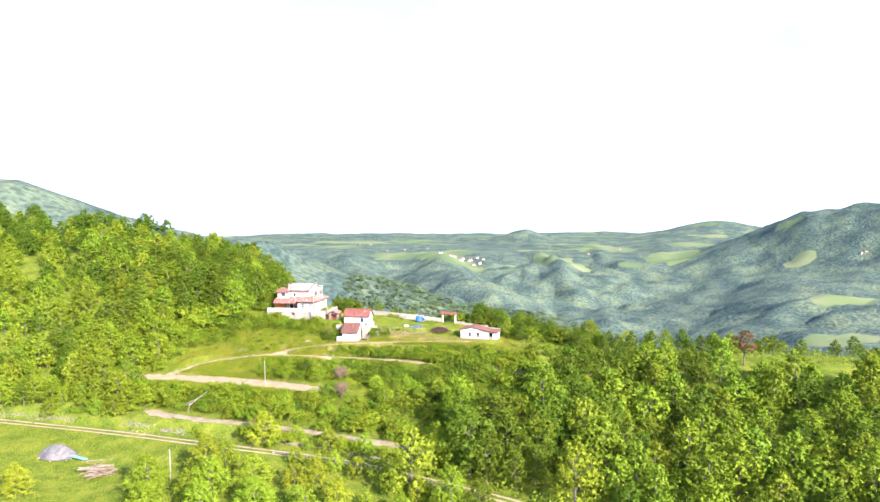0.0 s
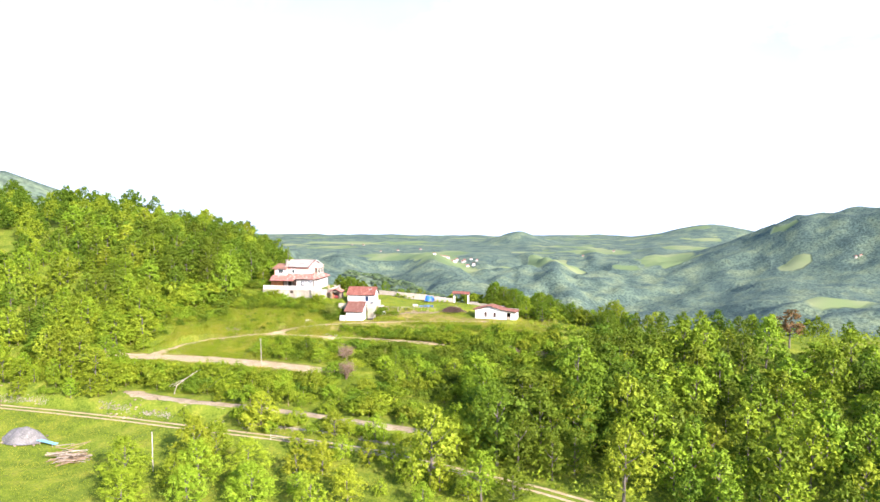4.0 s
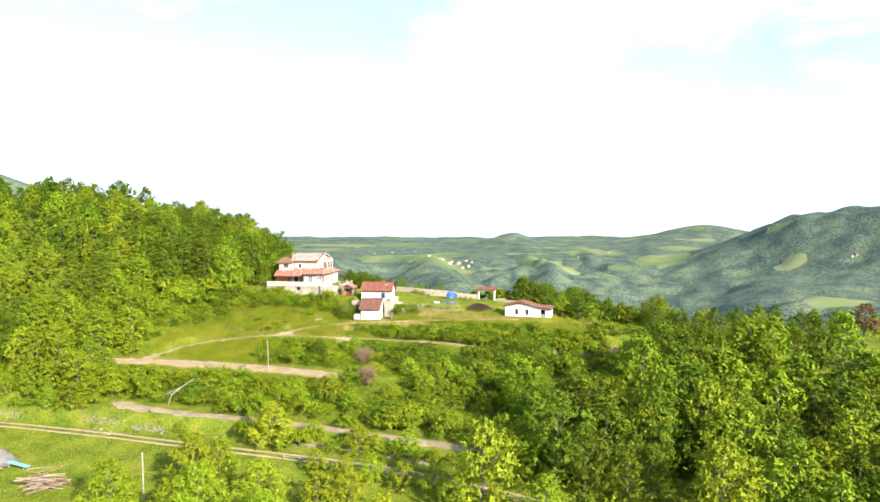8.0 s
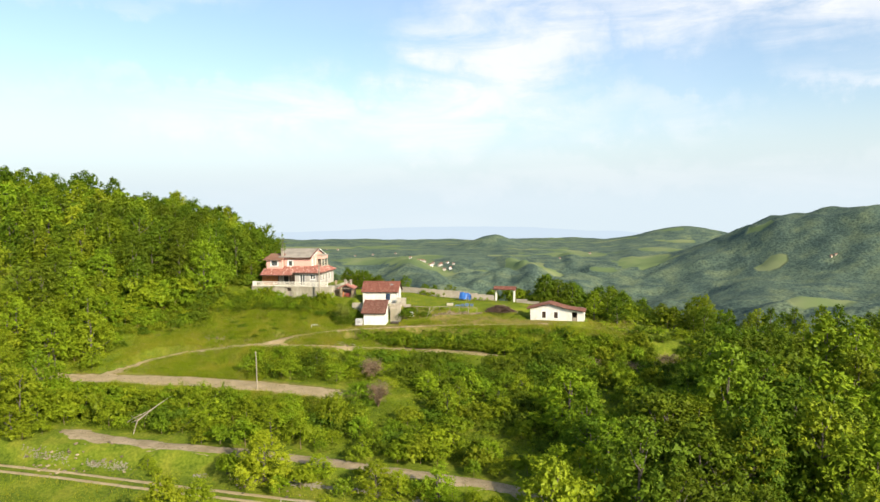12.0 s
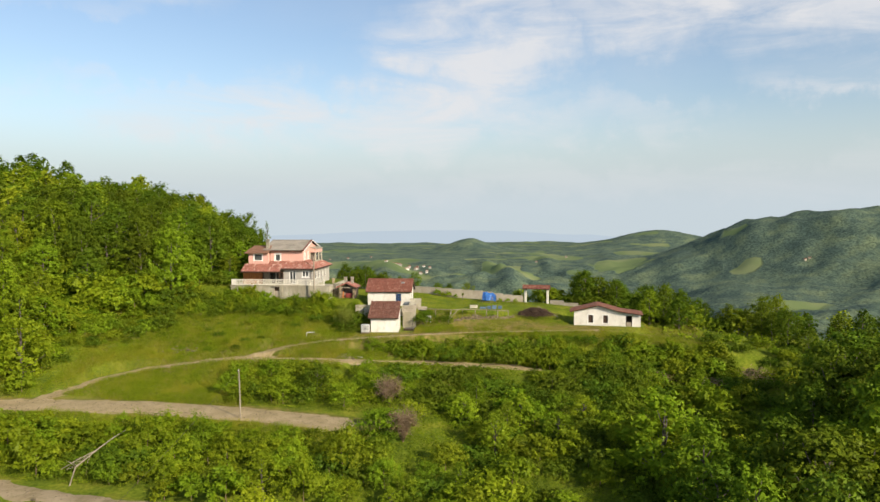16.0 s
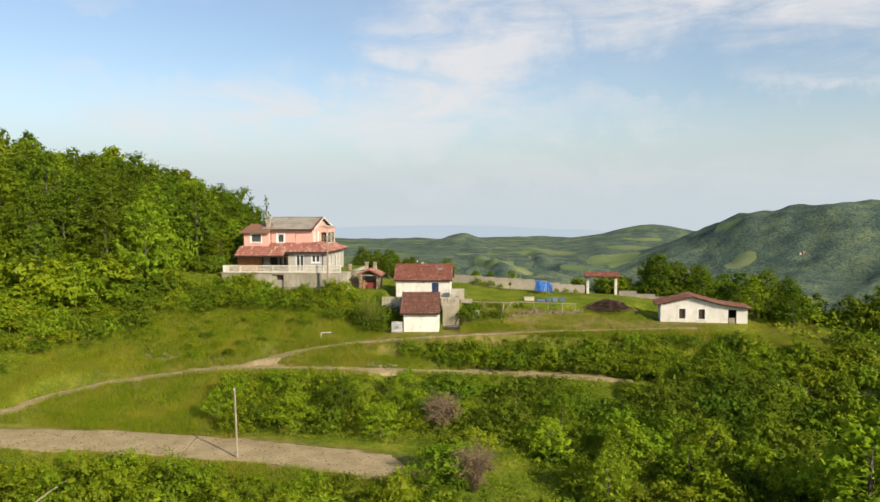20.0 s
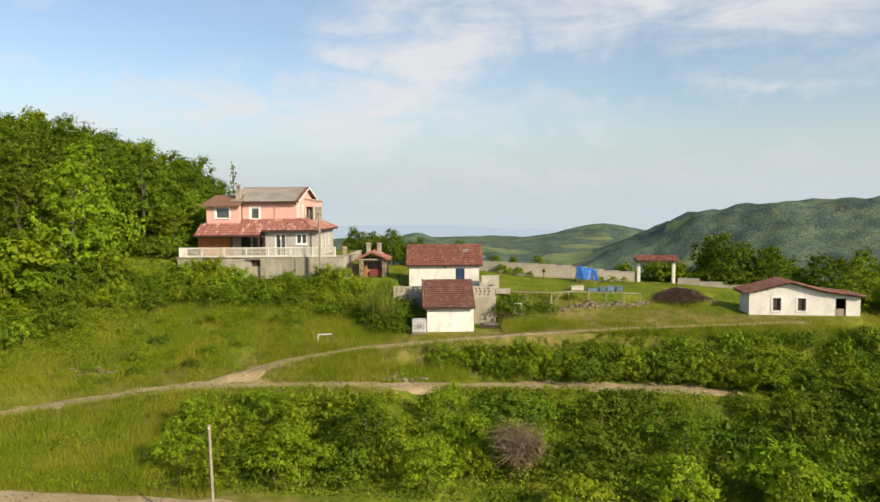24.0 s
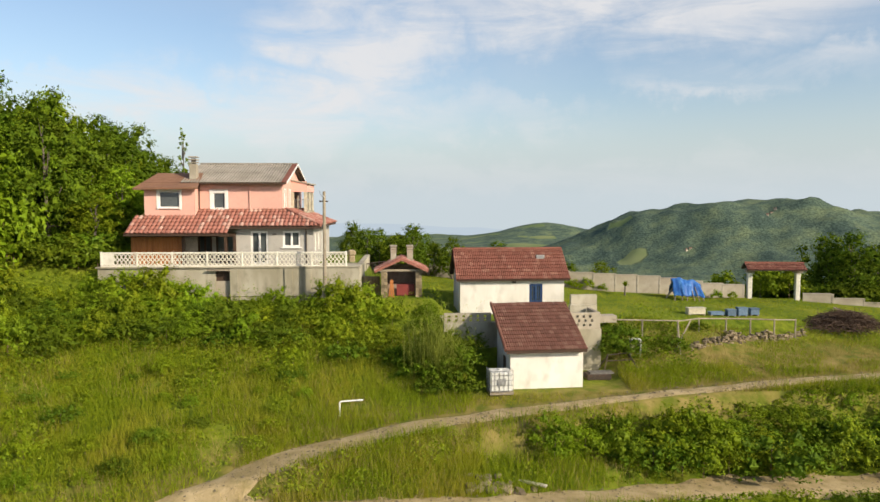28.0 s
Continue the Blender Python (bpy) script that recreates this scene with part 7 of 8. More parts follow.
def beehives():
    for x, w, h, mat, label in ((13.6, 1.15, 0.42, M_HIVE_PALE, "long pale wooden crate on the lawn"), (15.0, 0.9, 0.2, M_HIVE_BLUE, "flat blue-grey lidded box on the lawn"), (15.9, 0.55, 0.4, M_HIVE_BLUE, "blue wooden beehive box"), (16.65, 0.6, 0.5, M_HIVE_BLUE, "blue wooden beehive box"), (17.5, 0.55, 0.42, M_HIVE_BLUE, "grey-blue wooden beehive box")):
        y = 9.7 + 0.1 * math.sin(x * 3)
        t = thing("beehive" if w < 0.7 else "crate", x, y, gz(x, y), 4 * math.sin(x), label, "beehive" if w < 0.7 else "box", "beehives" if w < 0.7 else "")
        part("body", boxes((-w / 2, w / 2, -0.22, 0.22, 0.06, h), bevel=0.012), mat, t)
        part("lid", boxes((-w / 2 - 0.03, w / 2 + 0.03, -0.25, 0.25, h + 0.002, h + 0.06), bevel=0.01), mat, t)
        part("foot", boxes((-w / 2 + 0.02, -w / 2 + 0.1, -0.2, 0.2, -0.05, 0.058)), M_TIMBER, t)
        part("foot", boxes((w / 2 - 0.1, w / 2 - 0.02, -0.2, 0.2, -0.05, 0.058)), M_TIMBER, t)


def tarp_pile():
    x, y = 15.75, 16.4
    t = thing("covered_stack", x, y, gz(x, y), -8, "blue tarpaulin draped over a leaning stack of poles", "tarpaulin")
    k, m = 40, 26
    u, v = np.meshgrid(np.linspace(-1, 1, k), np.linspace(-1, 1, m))
    h = 1.55 * (1 - 0.72 * np.abs(v) ** 1.15) * (1 - 0.28 * np.maximum(u, 0) ** 2) - 0.25 * np.maximum(-u - 0.7, 0)
    h = h + 0.34 * (fbm(u * 2.3 + 5, v * 2.1, 8, 3) - 0.5) + 0.16 * (fbm(u * 8, v * 2.5 + 3, 9, 3) - 0.5) * (0.4 + np.abs(v))
    px, py = u * 1.05 + 0.18 * (fbm(u * 3, v * 3 + 9, 12, 2) - 0.5), v * (0.62 + 0.5 * vnoise(u * 3.1 + 2, np.sign(v) * 3, 4))
    h = np.maximum(h, 0.1)
    idx = np.arange(k * m).reshape(m, k)
    faces = np.stack([idx[:-1, :-1], idx[:-1, 1:], idx[1:, 1:], idx[1:, :-1]], -1).reshape(-1, 4)
    me = raw_mesh("tarpaulin", np.stack([px.ravel(), py.ravel(), h.ravel()], 1), faces, M_TARP)
    me.polygons.foreach_set("use_smooth", np.ones(len(faces), dtype=bool))
    o = new("tarpaulin", me)
    o.parent = t
    sol = o.modifiers.new("thickness", "SOLIDIFY")
    sol.thickness = 0.02
    for a, b in (((-1.55, -0.4, 0), (-0.75, -0.1, 1.15)), ((-1.4, 0.3, 0), (-0.7, 0.1, 1.2)), ((-0.5, -1.0, 0), (-0.3, -0.4, 0.9)), ((0.4, -1.0, 0), (0.3, -0.4, 0.8)), ((-0.15, -1.05, 0), (0.1, -0.35, 1.1)), ((0.75, -1.0, 0), (0.55, -0.35, 0.95)), ((-1.0, -0.9, 0), (-0.7, -0.3, 1.2)), ((1.15, -0.7, 0), (0.8, -0.3, 0.7))):
        part("pole", bar([a, b], 0.035, sides=6), M_TIMBER, t)


def yucca():
    x, y = 11.45, 17.3
    t = thing("yucca", x, y, gz(x, y), 0, "small palm-like yucca with a bare stem on the lawn", "plant")
    part("stem", bar([(0, 0, -0.1), (0.03, 0, 0.7)], 0.07, 0.05, 7), M_BARK, t)
    bm = bmesh.new()
    for i in range(34):
        a, e = i * 2.399, 0.2 + 1.1 * (i / 34)
        d = Vector((math.cos(a) * math.cos(e), math.sin(a) * math.cos(e), math.sin(e)))
        s = d.cross(Vector((0, 0, 1))).normalized() * 0.03
        o = Vector((0.03, 0, 0.7))
        m = o + d * 0.32
        tip = o + d * 0.6 - Vector((0, 0, 0.18 * math.cos(e)))
        v = [bm.verts.new(q) for q in (o - s, o + s, m + s, m - s, tip)]
        bm.faces.new((v[0], v[1], v[2], v[3]))
        bm.faces.new((v[3], v[2], v[4]))
    part("leaves", bm, L_MID, t)


def rail_fence():
    t = thing("rail_fence", 0, 0, 0, 0, "rustic pole fence along the edge of the lawn", "fence")
    pts = [(10.6, 5.2), (12.2, 6.0), (14.0, 6.3), (15.6, 6.5), (17.2, 6.7), (18.7, 7.0)]
    tops = [2.42, 2.42, 2.35, 2.28, 2.18, 2.1]
    for (x, y), z in zip(pts, tops):
        part("post", bar([(x, y, gz(x, y) - 0.2), (x, y, z + 0.06)], 0.05, 0.045, 6), M_TIMBER, t)
    for i in range(len(pts) - 1):
        part("rail", bar([(*pts[i], tops[i]), (*pts[i + 1], tops[i + 1])], 0.04, sides=6), M_TIMBER, t)
    part("brace", bar([(11.6, 5.7, 2.45), (10.0, 4.2, gz(10.0, 4.2))], 0.045, sides=6), M_TIMBER, t)
    part("brace", bar([(10.6, 5.2, 2.4), (10.3, 4.0, gz(10.3, 4.0))], 0.04, sides=6), M_TIMBER, t)
    part("rail", bar([(6.6, 4.6, 2.65), (8.4, 4.9, 2.55), (10.6, 5.2, 2.44)], 0.04, sides=6), M_TIMBER, t)
    part("post", bar([(8.4, 4.9, gz(8.4, 4.9) - 0.2), (8.4, 4.9, 2.6)], 0.045, sides=6), M_TIMBER, t)


STONES = []


def stone_mesh(seed):
    rng = np.random.default_rng(seed)
    bm = box(bmesh.new(), -0.5, 0.5, -0.5, 0.5, -0.5, 0.5)
    for v in bm.verts:
        v.co = Vector(v.co) * float(rng.uniform(0.75, 1.1)) + Vector(rng.normal(size=3) * 0.05)
    bmesh.ops.bevel(bm, geom=list(bm.edges), offset=0.12, segments=1, affect="EDGES")
    me = bpy.data.meshes.new("stone")
    bm.normal_update()
    bm.to_mesh(me)
    bm.free()
    me.materials.append(M_STONE)
    return me


def stones_at(parent, name, spots):
    if not STONES:
        STONES.extend(stone_mesh(k) for k in range(6))
    for i, (x, y, z, a, b, c) in enumerate(spots):
        o = new(name, STONES[i % 6])
        o.parent = parent
        o.matrix_basis = Matrix.Translation((x, y, z)) @ Euler((random.uniform(-0.25, 0.25), random.uniform(-0.25, 0.25), random.uniform(0, 3))).to_matrix().to_4x4() @ Matrix.Diagonal((a, b, c, 1))


def dry_stone_wall():
    t = thing("dry_stone_wall", 0, 0, 0, 0, "low crumbling dry-stone wall below the lawn", "wall")
    spots = []
    for i in range(36):
        q = i / 35
        x, y = 11.2 + 8.2 * q, 4.5 + 2.8 * q
        tall = 0.85 - 0.3 * abs(math.sin(q * 9)) - 0.25 * (q < 0.1) - 0.2 * random.random()
        base = gz(x, y) - 0.1
        for k in range(max(int(tall / 0.1), 2)):
            spots.append((x + random.uniform(-0.12, 0.12), y + random.uniform(-0.1, 0.1) + 0.06 * k, base + 0.05 + k * 0.1, random.uniform(0.12, 0.36), random.uniform(0.16, 0.32), random.uniform(0.07, 0.15)))
    stones_at(t, "stone", spots)


def rubble(name, label, x, y, n, spread_by, size=0.25):
    t = thing(name, 0, 0, 0, 0, label, "stones")
    spots = []
    for _ in range(n):
        a, b = x + random.gauss(0, spread_by), y + random.gauss(0, spread_by * 0.5)
        k = size * random.uniform(0.6, 1.4)
        spots.append((a, b, gz(a, b) + k * 0.25, k * 1.3, k, k * 0.6))
    stones_at(t, "stone", spots)


def twig_heap(name, label, x, y, rx, ry, h, n, mat, seed, thick=0.018, category="brushwood"):
    rng = np.random.default_rng(seed)
    bm = bmesh.new()
    z0 = gz(x, y)
    for _ in range(n):
        u, v = rng.normal(size=2) * 0.42
        p = Vector((u * rx, v * ry, h * max(1 - u * u - v * v, 0.05) * rng.random()))
        d = Vector((rng.normal(), rng.normal(), 0.25 * rng.normal())).normalized() * rng.uniform(0.5, 1.1) * min(rx, 1.2)
        tube(bm, [p - d * 0.5, p + Vector((0, 0, 0.08)), p + d * 0.5], thick, thick * 0.5, 3)
    o = part(name, bm, mat)
    o.matrix_basis = Matrix.Translation((x, y, z0 - 0.1))
    return tagged(o, label, category, kind="stuff")


def bare_shrub(x, y, h, seed, label):
    """A withered shrub: many forking stems and a few brown leaves."""
    rng = np.random.default_rng(seed)
    bm = bmesh.new()
    for _ in range(110):
        a, t = rng.uniform(0, math.tau), rng.uniform(0.15, 0.75)
        tip = Vector((math.cos(a) * t * h * 0.62, math.sin(a) * t * h * 0.62, h * rng.uniform(0.55, 1.0)))
        mid = tip * 0.5 + Vector((0, 0, 0.12 * h))
        tube(bm, [Vector((0, 0, -0.1)), mid, tip], 0.03, 0.008, 3)
        for _ in range(7):
            b = mid.lerp(tip, rng.uniform(0.1, 1.0))
            tube(bm, [b, b + Vector(rng.normal(size=3) * 0.16 * h) + Vector((0, 0, 0.1))], 0.012, 0.005, 3)
    t = thing("bare_shrub", x, y, gz(x, y), 0, label, "shrub")
    part("stem", bm, M_TWIG, t)
    k = 20
    ang = np.arange(k) * 2.399
    rr = 0.42 * h * np.sqrt((np.arange(k) + 0.3) / k)
    cen = np.stack([rr * np.cos(ang), rr * np.sin(ang), h * (0.35 + 0.5 * rng.random(k))], 1)
    v, f = leaf_cloud(rng, cen, h * (0.09 + 0.09 * rng.random(k)), 1300, 0.05)
    o = new("withered_leaves", raw_mesh("withered_leaves", v, f, L_WITHERED))
    o.parent = t
    return t


def lane_fence():
    t = thing("lane_fence", 0, 0, 0, 0, "pale tubular rail fence along the lane", "fence")
    way = [(3.5, -49.6), (14.5, -51.0), (23.5, -53.2), (32.0, -57.0), (40, -60.4)]
    pts = []
    for a, b in zip(way, way[1:]):
        k = round(math.dist(a, b) / 2.2)
        pts += [(a[0] + (b[0] - a[0]) * i / k, a[1] + (b[1] - a[1]) * i / k) for i in range(k)]
    for i, (x, y) in enumerate(pts):
        z = gz(x, y)
        part("post", bar([(x, y, z - 0.2), (x, y, z + 0.85)], 0.05, sides=6), M_WALL, t)
        if i + 1 < len(pts):
            x2, y2 = pts[i + 1]
            z2 = gz(x2, y2)
            for h in (0.78, 0.42):
                part("rail", bar([(x, y, z + h), (x2, y2, z2 + h)], 0.04, sides=6), M_WALL, t)


def meadow_clutter():
    # heap under a grey sheet
    x, y = -35.0, -54.4
    z = gz(x, y)
    k, m = 24, 14
    u, v = np.meshgrid(np.linspace(-1, 1, k), np.linspace(-1, 1, m))
    r = np.sqrt(u ** 2 + v ** 2).clip(0, 1)
    h = 1.8 * (1 - r ** 2) ** 0.8 * (0.75 + 0.5 * fbm(u * 2 + 3, v * 2, 6, 3)) + 0.06 * np.sin(u * 16) * (1 - r)
    idx = np.arange(k * m).reshape(m, k)
    faces = np.stack([idx[:-1, :-1], idx[:-1, 1:], idx[1:, 1:], idx[1:, :-1]], -1).reshape(-1, 4)
    ang = np.arctan2(v, u)
    q = np.maximum(np.abs(u), np.abs(v))
    me = raw_mesh("covered_mound", np.stack([(q * np.cos(ang) * 3.8).ravel(), (q * np.sin(ang) * 2.5).ravel(), h.ravel()], 1), faces, M_SHEET)
    me.polygons.foreach_set("use_smooth", np.ones(len(faces), dtype=bool))
    o = tagged(new("covered_mound", me), "heap under a faded grey sheet on the meadow", "mound")
    o.matrix_basis = Matrix.Translation((x, y, z - 0.03))
    stones_at_heap = [(x + 3.7 * math.cos(a), y + 2.4 * math.sin(a)) for a in np.arange(0, 6.2, 0.8)]
    t = thing("heap_stones", 0, 0, 0, 0, "stones weighing down the grey sheet", "stones")
    stones_at(t, "stone", [(a, b, gz(a, b) + 0.1, 0.35, 0.3, 0.22) for a, b in stones_at_heap])
    z = gz(-30.2, -55.4)
    t = thing("boat_board", -30.2, -55.4, z, -12, "long pale turquoise sheet lying on trestles", "board")
    part("sheet", slab([(-1.9, -0.35, 0.62), (1.9, -0.3, 0.42), (1.9, 0.35, 0.46), (-1.9, 0.35, 0.66)], 0.07), M_CYAN, t)
    for lx in (-1.3, 1.3):
        part("trestle", boxes((lx - 0.05, lx + 0.05, -0.3, -0.2, -0.1, 0.42), (lx - 0.05, lx + 0.05, 0.2, 0.3, -0.1, 0.42), (lx - 0.05, lx + 0.05, -0.2, 0.2, 0.3, 0.38)), M_TIMBER, t)
    rng = np.random.default_rng(55)
    t = thing("log_pile", -23.4, -58.9, gz(-23.4, -58.9), 25, "untidy heap of cut brown poles and logs", "logs")
    for _ in range(110):
        a = rng.normal(0, 0.4)
        d = Vector((math.cos(a), math.sin(a), rng.normal(0, 0.12))) * rng.uniform(0.9, 1.6)
        c = Vector((rng.normal(0, 0.95), rng.normal(0, 0.8), 0.1 + abs(rng.normal(0, 0.7))))
        part("log", bar([c - d, c + d], rng.uniform(0.04, 0.08), 0.04, 6), M_TWIG if rng.random() < 0.55 else M_TIMBER, t)


def yard_clutter():
    z = gz(7.6, 3.7)
    t = thing("old_fridge", 7.6, 3.7, z, 12, "discarded whitish appliance casing in the weeds", "appliance")
    part("side_panel", boxes((0.21, 0.25, -0.2, 0.2, -0.05, 0.92), bevel=0.008), M_WHITE, t)
    part("side_panel", boxes((-0.42, -0.39, -0.2, 0.2, -0.05, 0.86), bevel=0.008), M_GALV, t)
    part("top_panel", boxes((-0.42, 0.25, -0.18, 0.2, 0.922, 0.95), bevel=0.006), M_WHITE, t)
    part("back_panel", boxes((-0.388, 0.208, 0.17, 0.2, 0.0, 0.92)), M_WALL, t)
    z = gz(6.4, 2.4)
    t = thing("metal_trestle", 6.2, 2.3, z, 6, "rusty bent metal frame dumped beside the shed", "scrap")
    for a, b in (((-0.9, -0.3, 0), (-0.6, 0, 0.7)), ((-0.6, 0, 0.7), (0.6, 0.1, 0.75)), ((0.6, 0.1, 0.75), (0.95, -0.3, 0)), ((-0.9, 0.4, 0), (-0.6, 0, 0.7)), ((0.6, 0.1, 0.75), (0.9, 0.5, 0)), ((-0.75, -0.1, 0.4), (0.8, 0, 0.4))):
        part("tube", bar([a, b], 0.03, sides=6), M_METAL, t)
    t = thing("scrap_sheet", 5.0, 1.9, gz(5.0, 1.9), 0, "dark slab of scrap lying by the shed wall", "scrap")
    part("slab", boxes((-0.7, 0.6, -0.4, 0.4, 0.0, 0.3), bevel=0.03), M_METAL, t)
    part("cover", boxes((-0.5, 0.75, -0.3, 0.35, 0.302, 0.36)), M_SHEET, t)
    t = thing("dumped_plank", -0.3, -6.9, gz(-0.3, -6.9), -35, "pale plank lying beside the lower track", "plank")
    part("board", boxes((-0.7, 0.7, -0.1, 0.1, 0.12, 0.18)), M_HIVE_PALE, t)
    rubble("rubble", "broken pale stones beside the track", -1.8, -7.2, 22, 0.7, 0.28)
    rubble("rubble", "loose stones in the grass", -23.6, -7.0, 20, 0.9, 0.24)
    rubble("rubble", "rocks along the bank of the lane", -25, -42.2, 40, 3.0, 0.26)
    rubble("rubble", "rocks along the bank of the lane", 0, -44.6, 30, 4.5, 0.24)
    rubble("rubble", "stone kerb remains below the wood", -52, -40.2, 24, 4.0, 0.3)
    t = thing("leaning_pole", 24.6, 8.6, gz(24.6, 8.6), 0, "long pale pole leaning on the brushwood", "pole")
    part("shaft", bar([(-1.6, 1.4, 1.1), (1.2, -0.9, -0.05)], 0.06, sides=6), M_TIMBER, t)
    rng = np.random.default_rng(12)
    x, y = -19.7, -36.5
    z = gz(x, y)
    t = thing("fallen_branch", x, y, z, 0, "bleached fallen branch leaning on the scrub", "branch")
    part("limb", bar([(-0.3, -0.5, -0.3), (0.04, 0.06, -6.12 - z), (0.65, 2.87, -5.28 - z), (1.2, 4.5, -4.75 - z), (1.66, 5.75, -4.45 - z)], 0.085, 0.035, 7), M_TIMBER, t)
    part("side_limb", bar([(0.55, 2.5, -5.4 - z), (-0.2, 0.9, -5.7 - z), (-0.97, -0.5, -6.15 - z)], 0.05, 0.02, 6), M_TIMBER, t)
    for _ in range(12):
        q = rng.uniform(0, 0.7)
        a = Vector((0.04 + 0.6 * q, 0.06 + 2.8 * q, -6.1 + 0.8 * q - z))
        part("twig", bar([a, a + Vector((rng.normal(-0.3, 0.5), rng.normal(-0.5, 0.4), rng.normal(0.1, 0.35)))], 0.022, 0.01, 4), M_TIMBER, t)
    t = thing("terrace_railing", -13.2, 7.1, 2.9, -1.3, "thin dark metal railing below the retaining wall", "railing")
    for i in range(31):
        part("rail_bar", bar([(-2.2 + i * 0.17, 0, -0.2), (-2.2 + i * 0.17, 0, 0.9)], 0.012, sides=4), M_METAL, t)
    part("top_bar", bar([(-2.25, 0, 0.92), (2.95, 0, 0.92)], 0.02, sides=5), M_METAL, t)
    t = thing("side_railing", -7.4, 8.6, 4.6, 60, "dark metal railing beside the house steps", "railing")
    for i in range(14):
        part("rail_bar", bar([(i * 0.17, 0, -0.5), (i * 0.17, 0, 0.95)], 0.014, sides=4), M_METAL, t)
    part("top_bar", bar([(0, 0, 0.97), (2.25, 0, 0.97)], 0.022, sides=5), M_METAL, t)
    t = thing("stone_pillar", -8.6, 13.5, 4.6, 15, "rough weathered stone pillar by the house", "pillar")
    part("shaft", boxes((-0.2, 0.2, -0.2, 0.2, -1.0, 1.1), bevel=0.06), M_STONE, t)
    part("head", boxes((-0.26, 0.26, -0.24, 0.24, 1.102, 1.5), bevel=0.1), M_STONE, t)
    t = thing("blue_cover", -25.4, 10.2, gz(-25.4, 10.2), 0, "small pale blue sheet among the bushes", "sheet")
    part("sheet", slab([(-0.8, -0.5, 0.5), (0.7, -0.4, 0.75), (0.8, 0.5, 0.7), (-0.7, 0.5, 0.6)], 0.04), M_CYAN, t)


def reed_clump(x, y, tall, n, seed):
    rng = np.random.default_rng(seed)
    a, t = rng.uniform(0, math.tau, n), rng.random(n)
    h = tall * rng.uniform(0.45, 1.0, n)
    bx, by = rng.normal(0, 0.35, n), rng.normal(0, 0.3, n)
    lean = h * rng.uniform(0.05, 0.6, n)
    tx, ty = bx + np.cos(a) * lean, by + np.sin(a) * lean
    w = 0.011
    cx, cy = np.cos(a + 1.57) * w, np.sin(a + 1.57) * w
    zero = np.zeros(n)
    mx, my, mz = bx + (tx - bx) * 0.35, by + (ty - by) * 0.35, h * 0.62
    corner = [np.stack(q, 1) for q in ((bx - cx, by - cy, zero), (bx + cx, by + cy, zero), (mx + cx, my + cy, mz), (mx - cx, my - cy, mz), (tx, ty, h))]
    v = np.stack([corner[k] for k in (0, 1, 2, 0, 2, 3, 3, 2, 4)], 1).reshape(-1, 3)
    m = 9 * n
    i, q = rng.integers(0, n, m), rng.uniform(0.35, 1.0, m)[:, None]
    base = np.stack([bx, by, zero], 1)[i] * (1 - q) + np.stack([tx, ty, h], 1)[i] * q
    d = rng.normal(size=(m, 3)) * np.array([1, 1, 0.6])
    d /= np.linalg.norm(d, axis=1)[:, None]
    side = np.cross(d, np.array([0, 0, 1.0])) * 0.018
    v = np.concatenate([v, np.stack([base - side, base + side, base + d * rng.uniform(0.15, 0.32, m)[:, None]], 1).reshape(-1, 3)])
    n = len(v) // 9
    o = tagged(new("reed_clump", raw_mesh("reed_clump", v, np.arange(9 * n).reshape(-1, 3), L_REED)), "tall feathery clump of pale green reeds", "reeds")
    o.matrix_basis = Matrix.Translation((x, y, gz(x, y)))


def red_pine():
    t = tree_kind(61, 7.4, 2.3, 3.2, 1500, 0.2, L_RUST, clumps=22, name="pine_tree", label="half-dead pine with rusty brown needles and bare trunk")
    t.matrix_basis = pose(92, 0.5, gz(92, 0.5))
    t = tree_kind(62, 10.5, 0.8, 5.0, 1300, 0.085, L_MID, clumps=26, name="slender_tree", label="thin sparse tree rising behind the house")
    t.matrix_basis = pose(-21.7, 20.8, gz(-21.7, 20.8)) @ Matrix.Diagonal((0.62, 0.62, (14.7 - gz(-21.7, 20.8)) / 10.5, 1))


def far_house(x, y, w, d, h, turn, wall_mat, roof_mat):
    z = gz(x, y)
    t = thing("village_house", x, y, z, turn, "small distant house with a tiled roof", "house", "houses across the valley")
    part("wall", boxes((-w / 2, w / 2, -d / 2, d / 2, -3, h)), wall_mat, t)
    for sy in (-1, 1):
        part("roof", slab([(-w / 2 - 0.5, sy * (d / 2 + 0.5), h), (w / 2 + 0.5, sy * (d / 2 + 0.5), h), (w / 2 + 0.5, 0, h + d * 0.25), (-w / 2 - 0.5, 0, h + d * 0.25)], 0.3), roof_mat, t)
    for sx in (-w / 4, w / 4):
        part("window", boxes((sx - 0.7, sx + 0.7, -d / 2 - 0.05, -d / 2 - 0.01, h * 0.45, h * 0.8)), M_DARKWOOD, t)


def village():
    rng = np.random.default_rng(8)
    for i in range(16):
        far_house(-400 + i * 9 + rng.normal(0, 6), 2395 + rng.normal(0, 30), rng.uniform(7, 12), rng.uniform(7, 9), rng.uniform(4.5, 8), rng.uniform(-25, 25), M_GREY if i % 3 else M_PLASTER, M_TILE_RED)
    for x, y in ((1143, 2090), (1158, 2096), (1175, 2104), (867, 2041), (882, 2046), (-700, 2700), (-640, 2760), (-560, 2840), (-830, 2900), (-900, 2960), (120, 2600), (250, 2850)):
        far_house(x, y, rng.uniform(6, 9), 6, rng.uniform(3.5, 5), rng.uniform(-30, 30), M_WALL, M_TILE_BROWN)


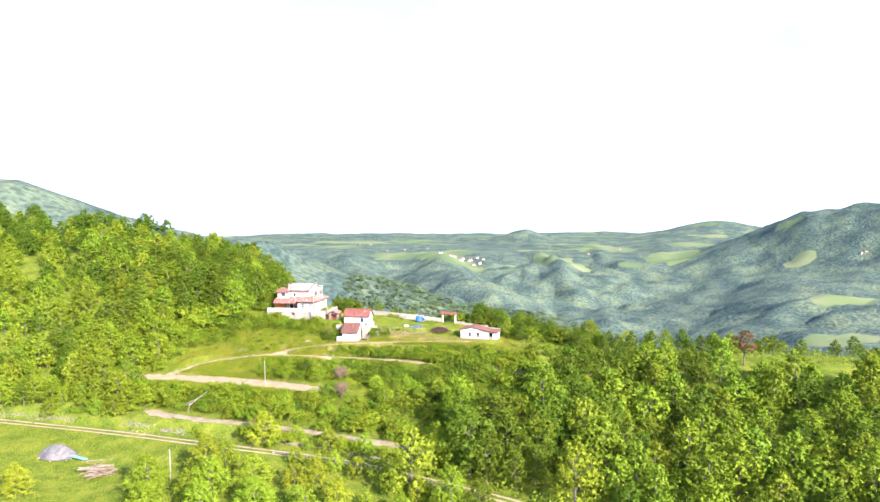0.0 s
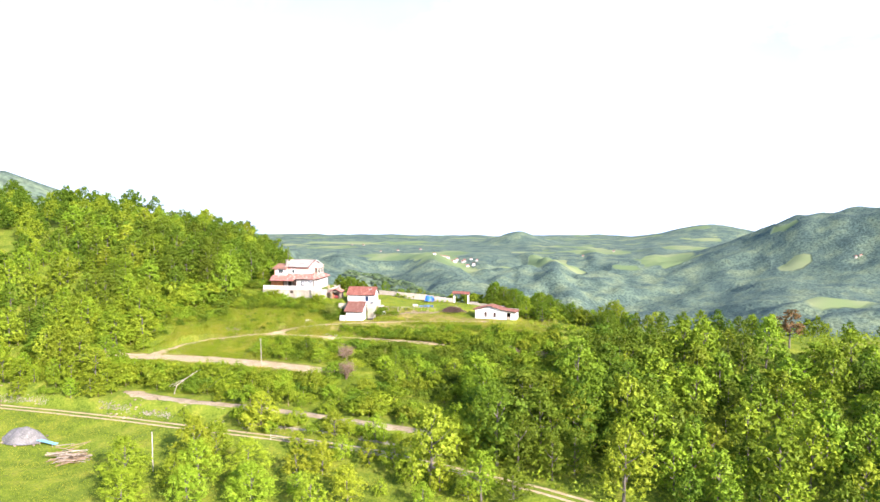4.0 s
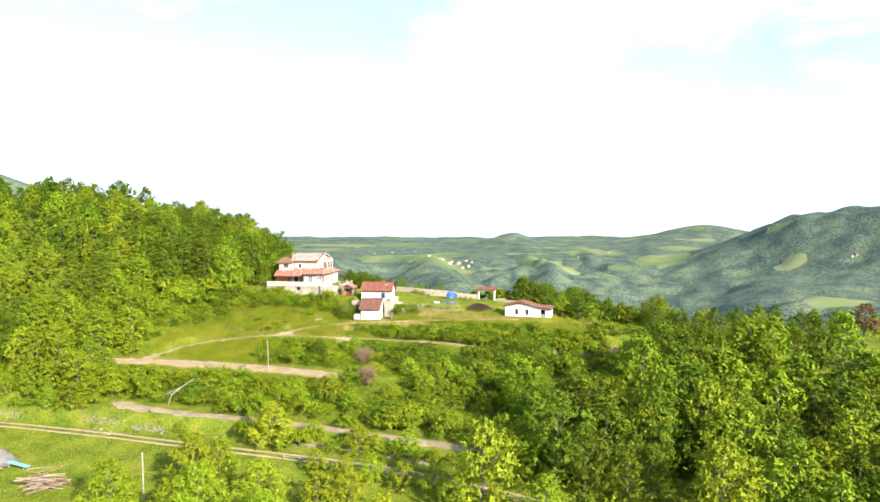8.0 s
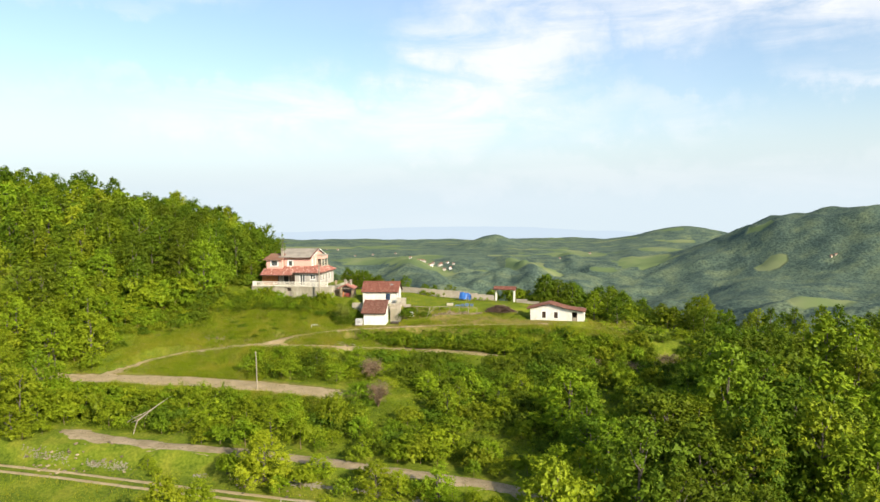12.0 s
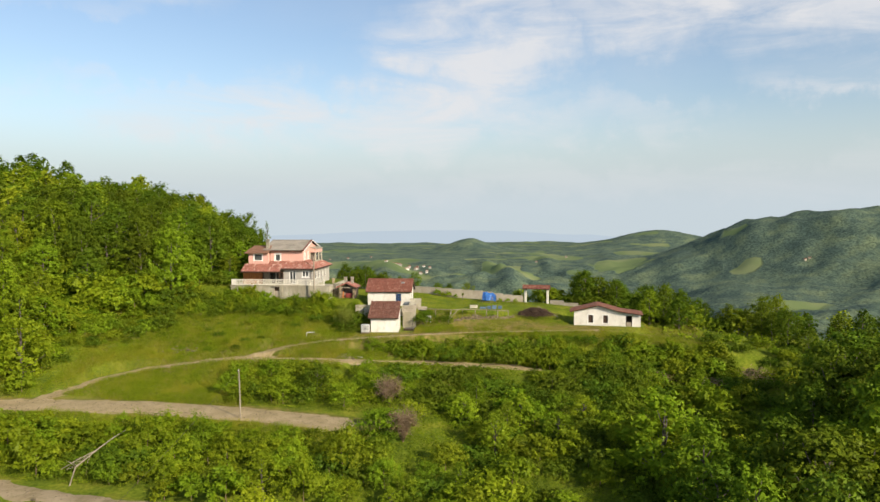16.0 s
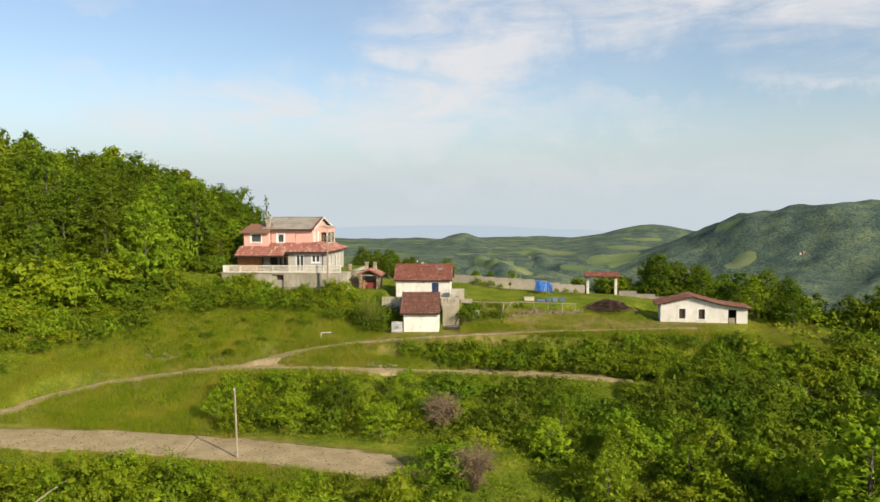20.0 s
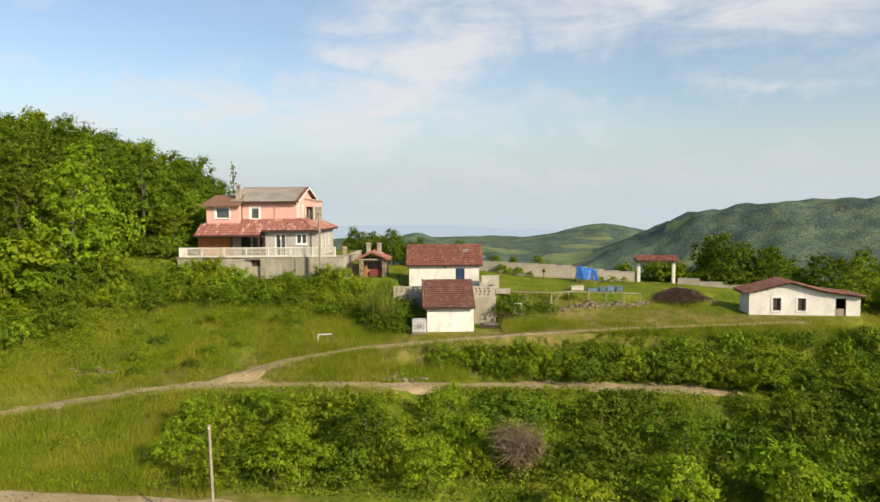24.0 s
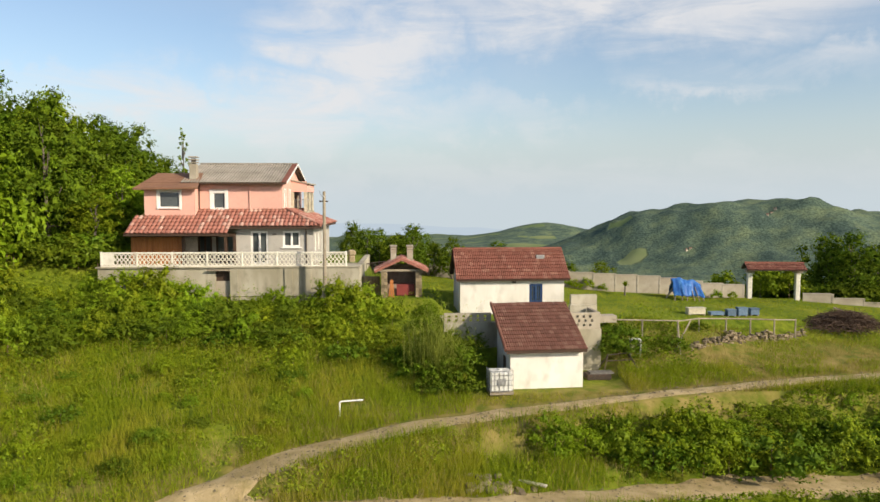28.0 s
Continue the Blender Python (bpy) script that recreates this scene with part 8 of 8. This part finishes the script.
L_RUST = leaf_material("rusty_needles", (0.17, 0.09, 0.035), (0.12, 0.10, 0.03), 0.2)
oven_hut()
poles()
pipe_stand()
beehives()
tarp_pile()
yucca()
rail_fence()
dry_stone_wall()
lane_fence()
meadow_clutter()
yard_clutter()
for q in ((-3.6, 0.9, 4.4, 150, 1), (-2.9, 0.7, 3.0, 70, 2), (-4.5, 1.2, 3.4, 70, 3)):
    reed_clump(*q)
twig_heap("brush_heap", "wide heap of dry brown cuttings", 22.6, 8.3, 2.5, 1.6, 1.0, 1900, M_BRUSH, 71)
twig_heap("brush_heap", "tangle of dry reddish branches on the bank", 36.5, -6.5, 3.4, 2.2, 1.8, 420, M_TWIG, 72)
twig_heap("brush_heap", "tangle of dry reddish branches on the bank", 43, -7.5, 3.0, 2.0, 1.6, 320, M_TWIG, 73)
twig_heap("brush_heap", "tangle of dry reddish branches on the bank", 49, -5.0, 3.4, 2.0, 1.7, 300, M_TWIG, 74)
bare_shrub(8.4, -26.8, 3.3, 81, "withered greyish brown shrub below the road's end")
bare_shrub(5.6, -18.2, 3.3, 82, "withered greyish brown shrub on the bank")
red_pine()
village()


# ---- far range on the horizon ----
def far_range():
    """A pale blue line of mountains, far behind everything; haze is put into its glowing colour."""
    m = bpy.data.materials.new("glowing_haze_blue")
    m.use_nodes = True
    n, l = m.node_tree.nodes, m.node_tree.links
    # emission in the colour of haze, not lit by the sun
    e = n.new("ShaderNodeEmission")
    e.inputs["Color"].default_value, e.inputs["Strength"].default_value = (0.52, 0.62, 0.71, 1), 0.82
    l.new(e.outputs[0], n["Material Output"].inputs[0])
    az = np.radians(np.linspace(-30, 40, 240))
    deg = np.degrees(az)
    top = -156 + 34 * np.exp(-((deg + 7.5) / 8) ** 2) + 10 * np.exp(-((deg + 1) / 4) ** 2) - 40 * step(6, 12, deg) + 9 * (fbm(deg / 2.3, deg * 0, 71, 4) - 0.5)
    r = 4860
    x, y = r * np.sin(az) + 5, r * np.cos(az) - 60
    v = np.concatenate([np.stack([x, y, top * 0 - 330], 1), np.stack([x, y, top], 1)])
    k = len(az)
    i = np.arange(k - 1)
    return tagged(new("backdrop", raw_mesh("backdrop", v, np.stack([i, i + 1, i + 1 + k, i + k], 1), m)), "pale blue hazed mountain range on the horizon", "mountains", kind="structure")


far_range()
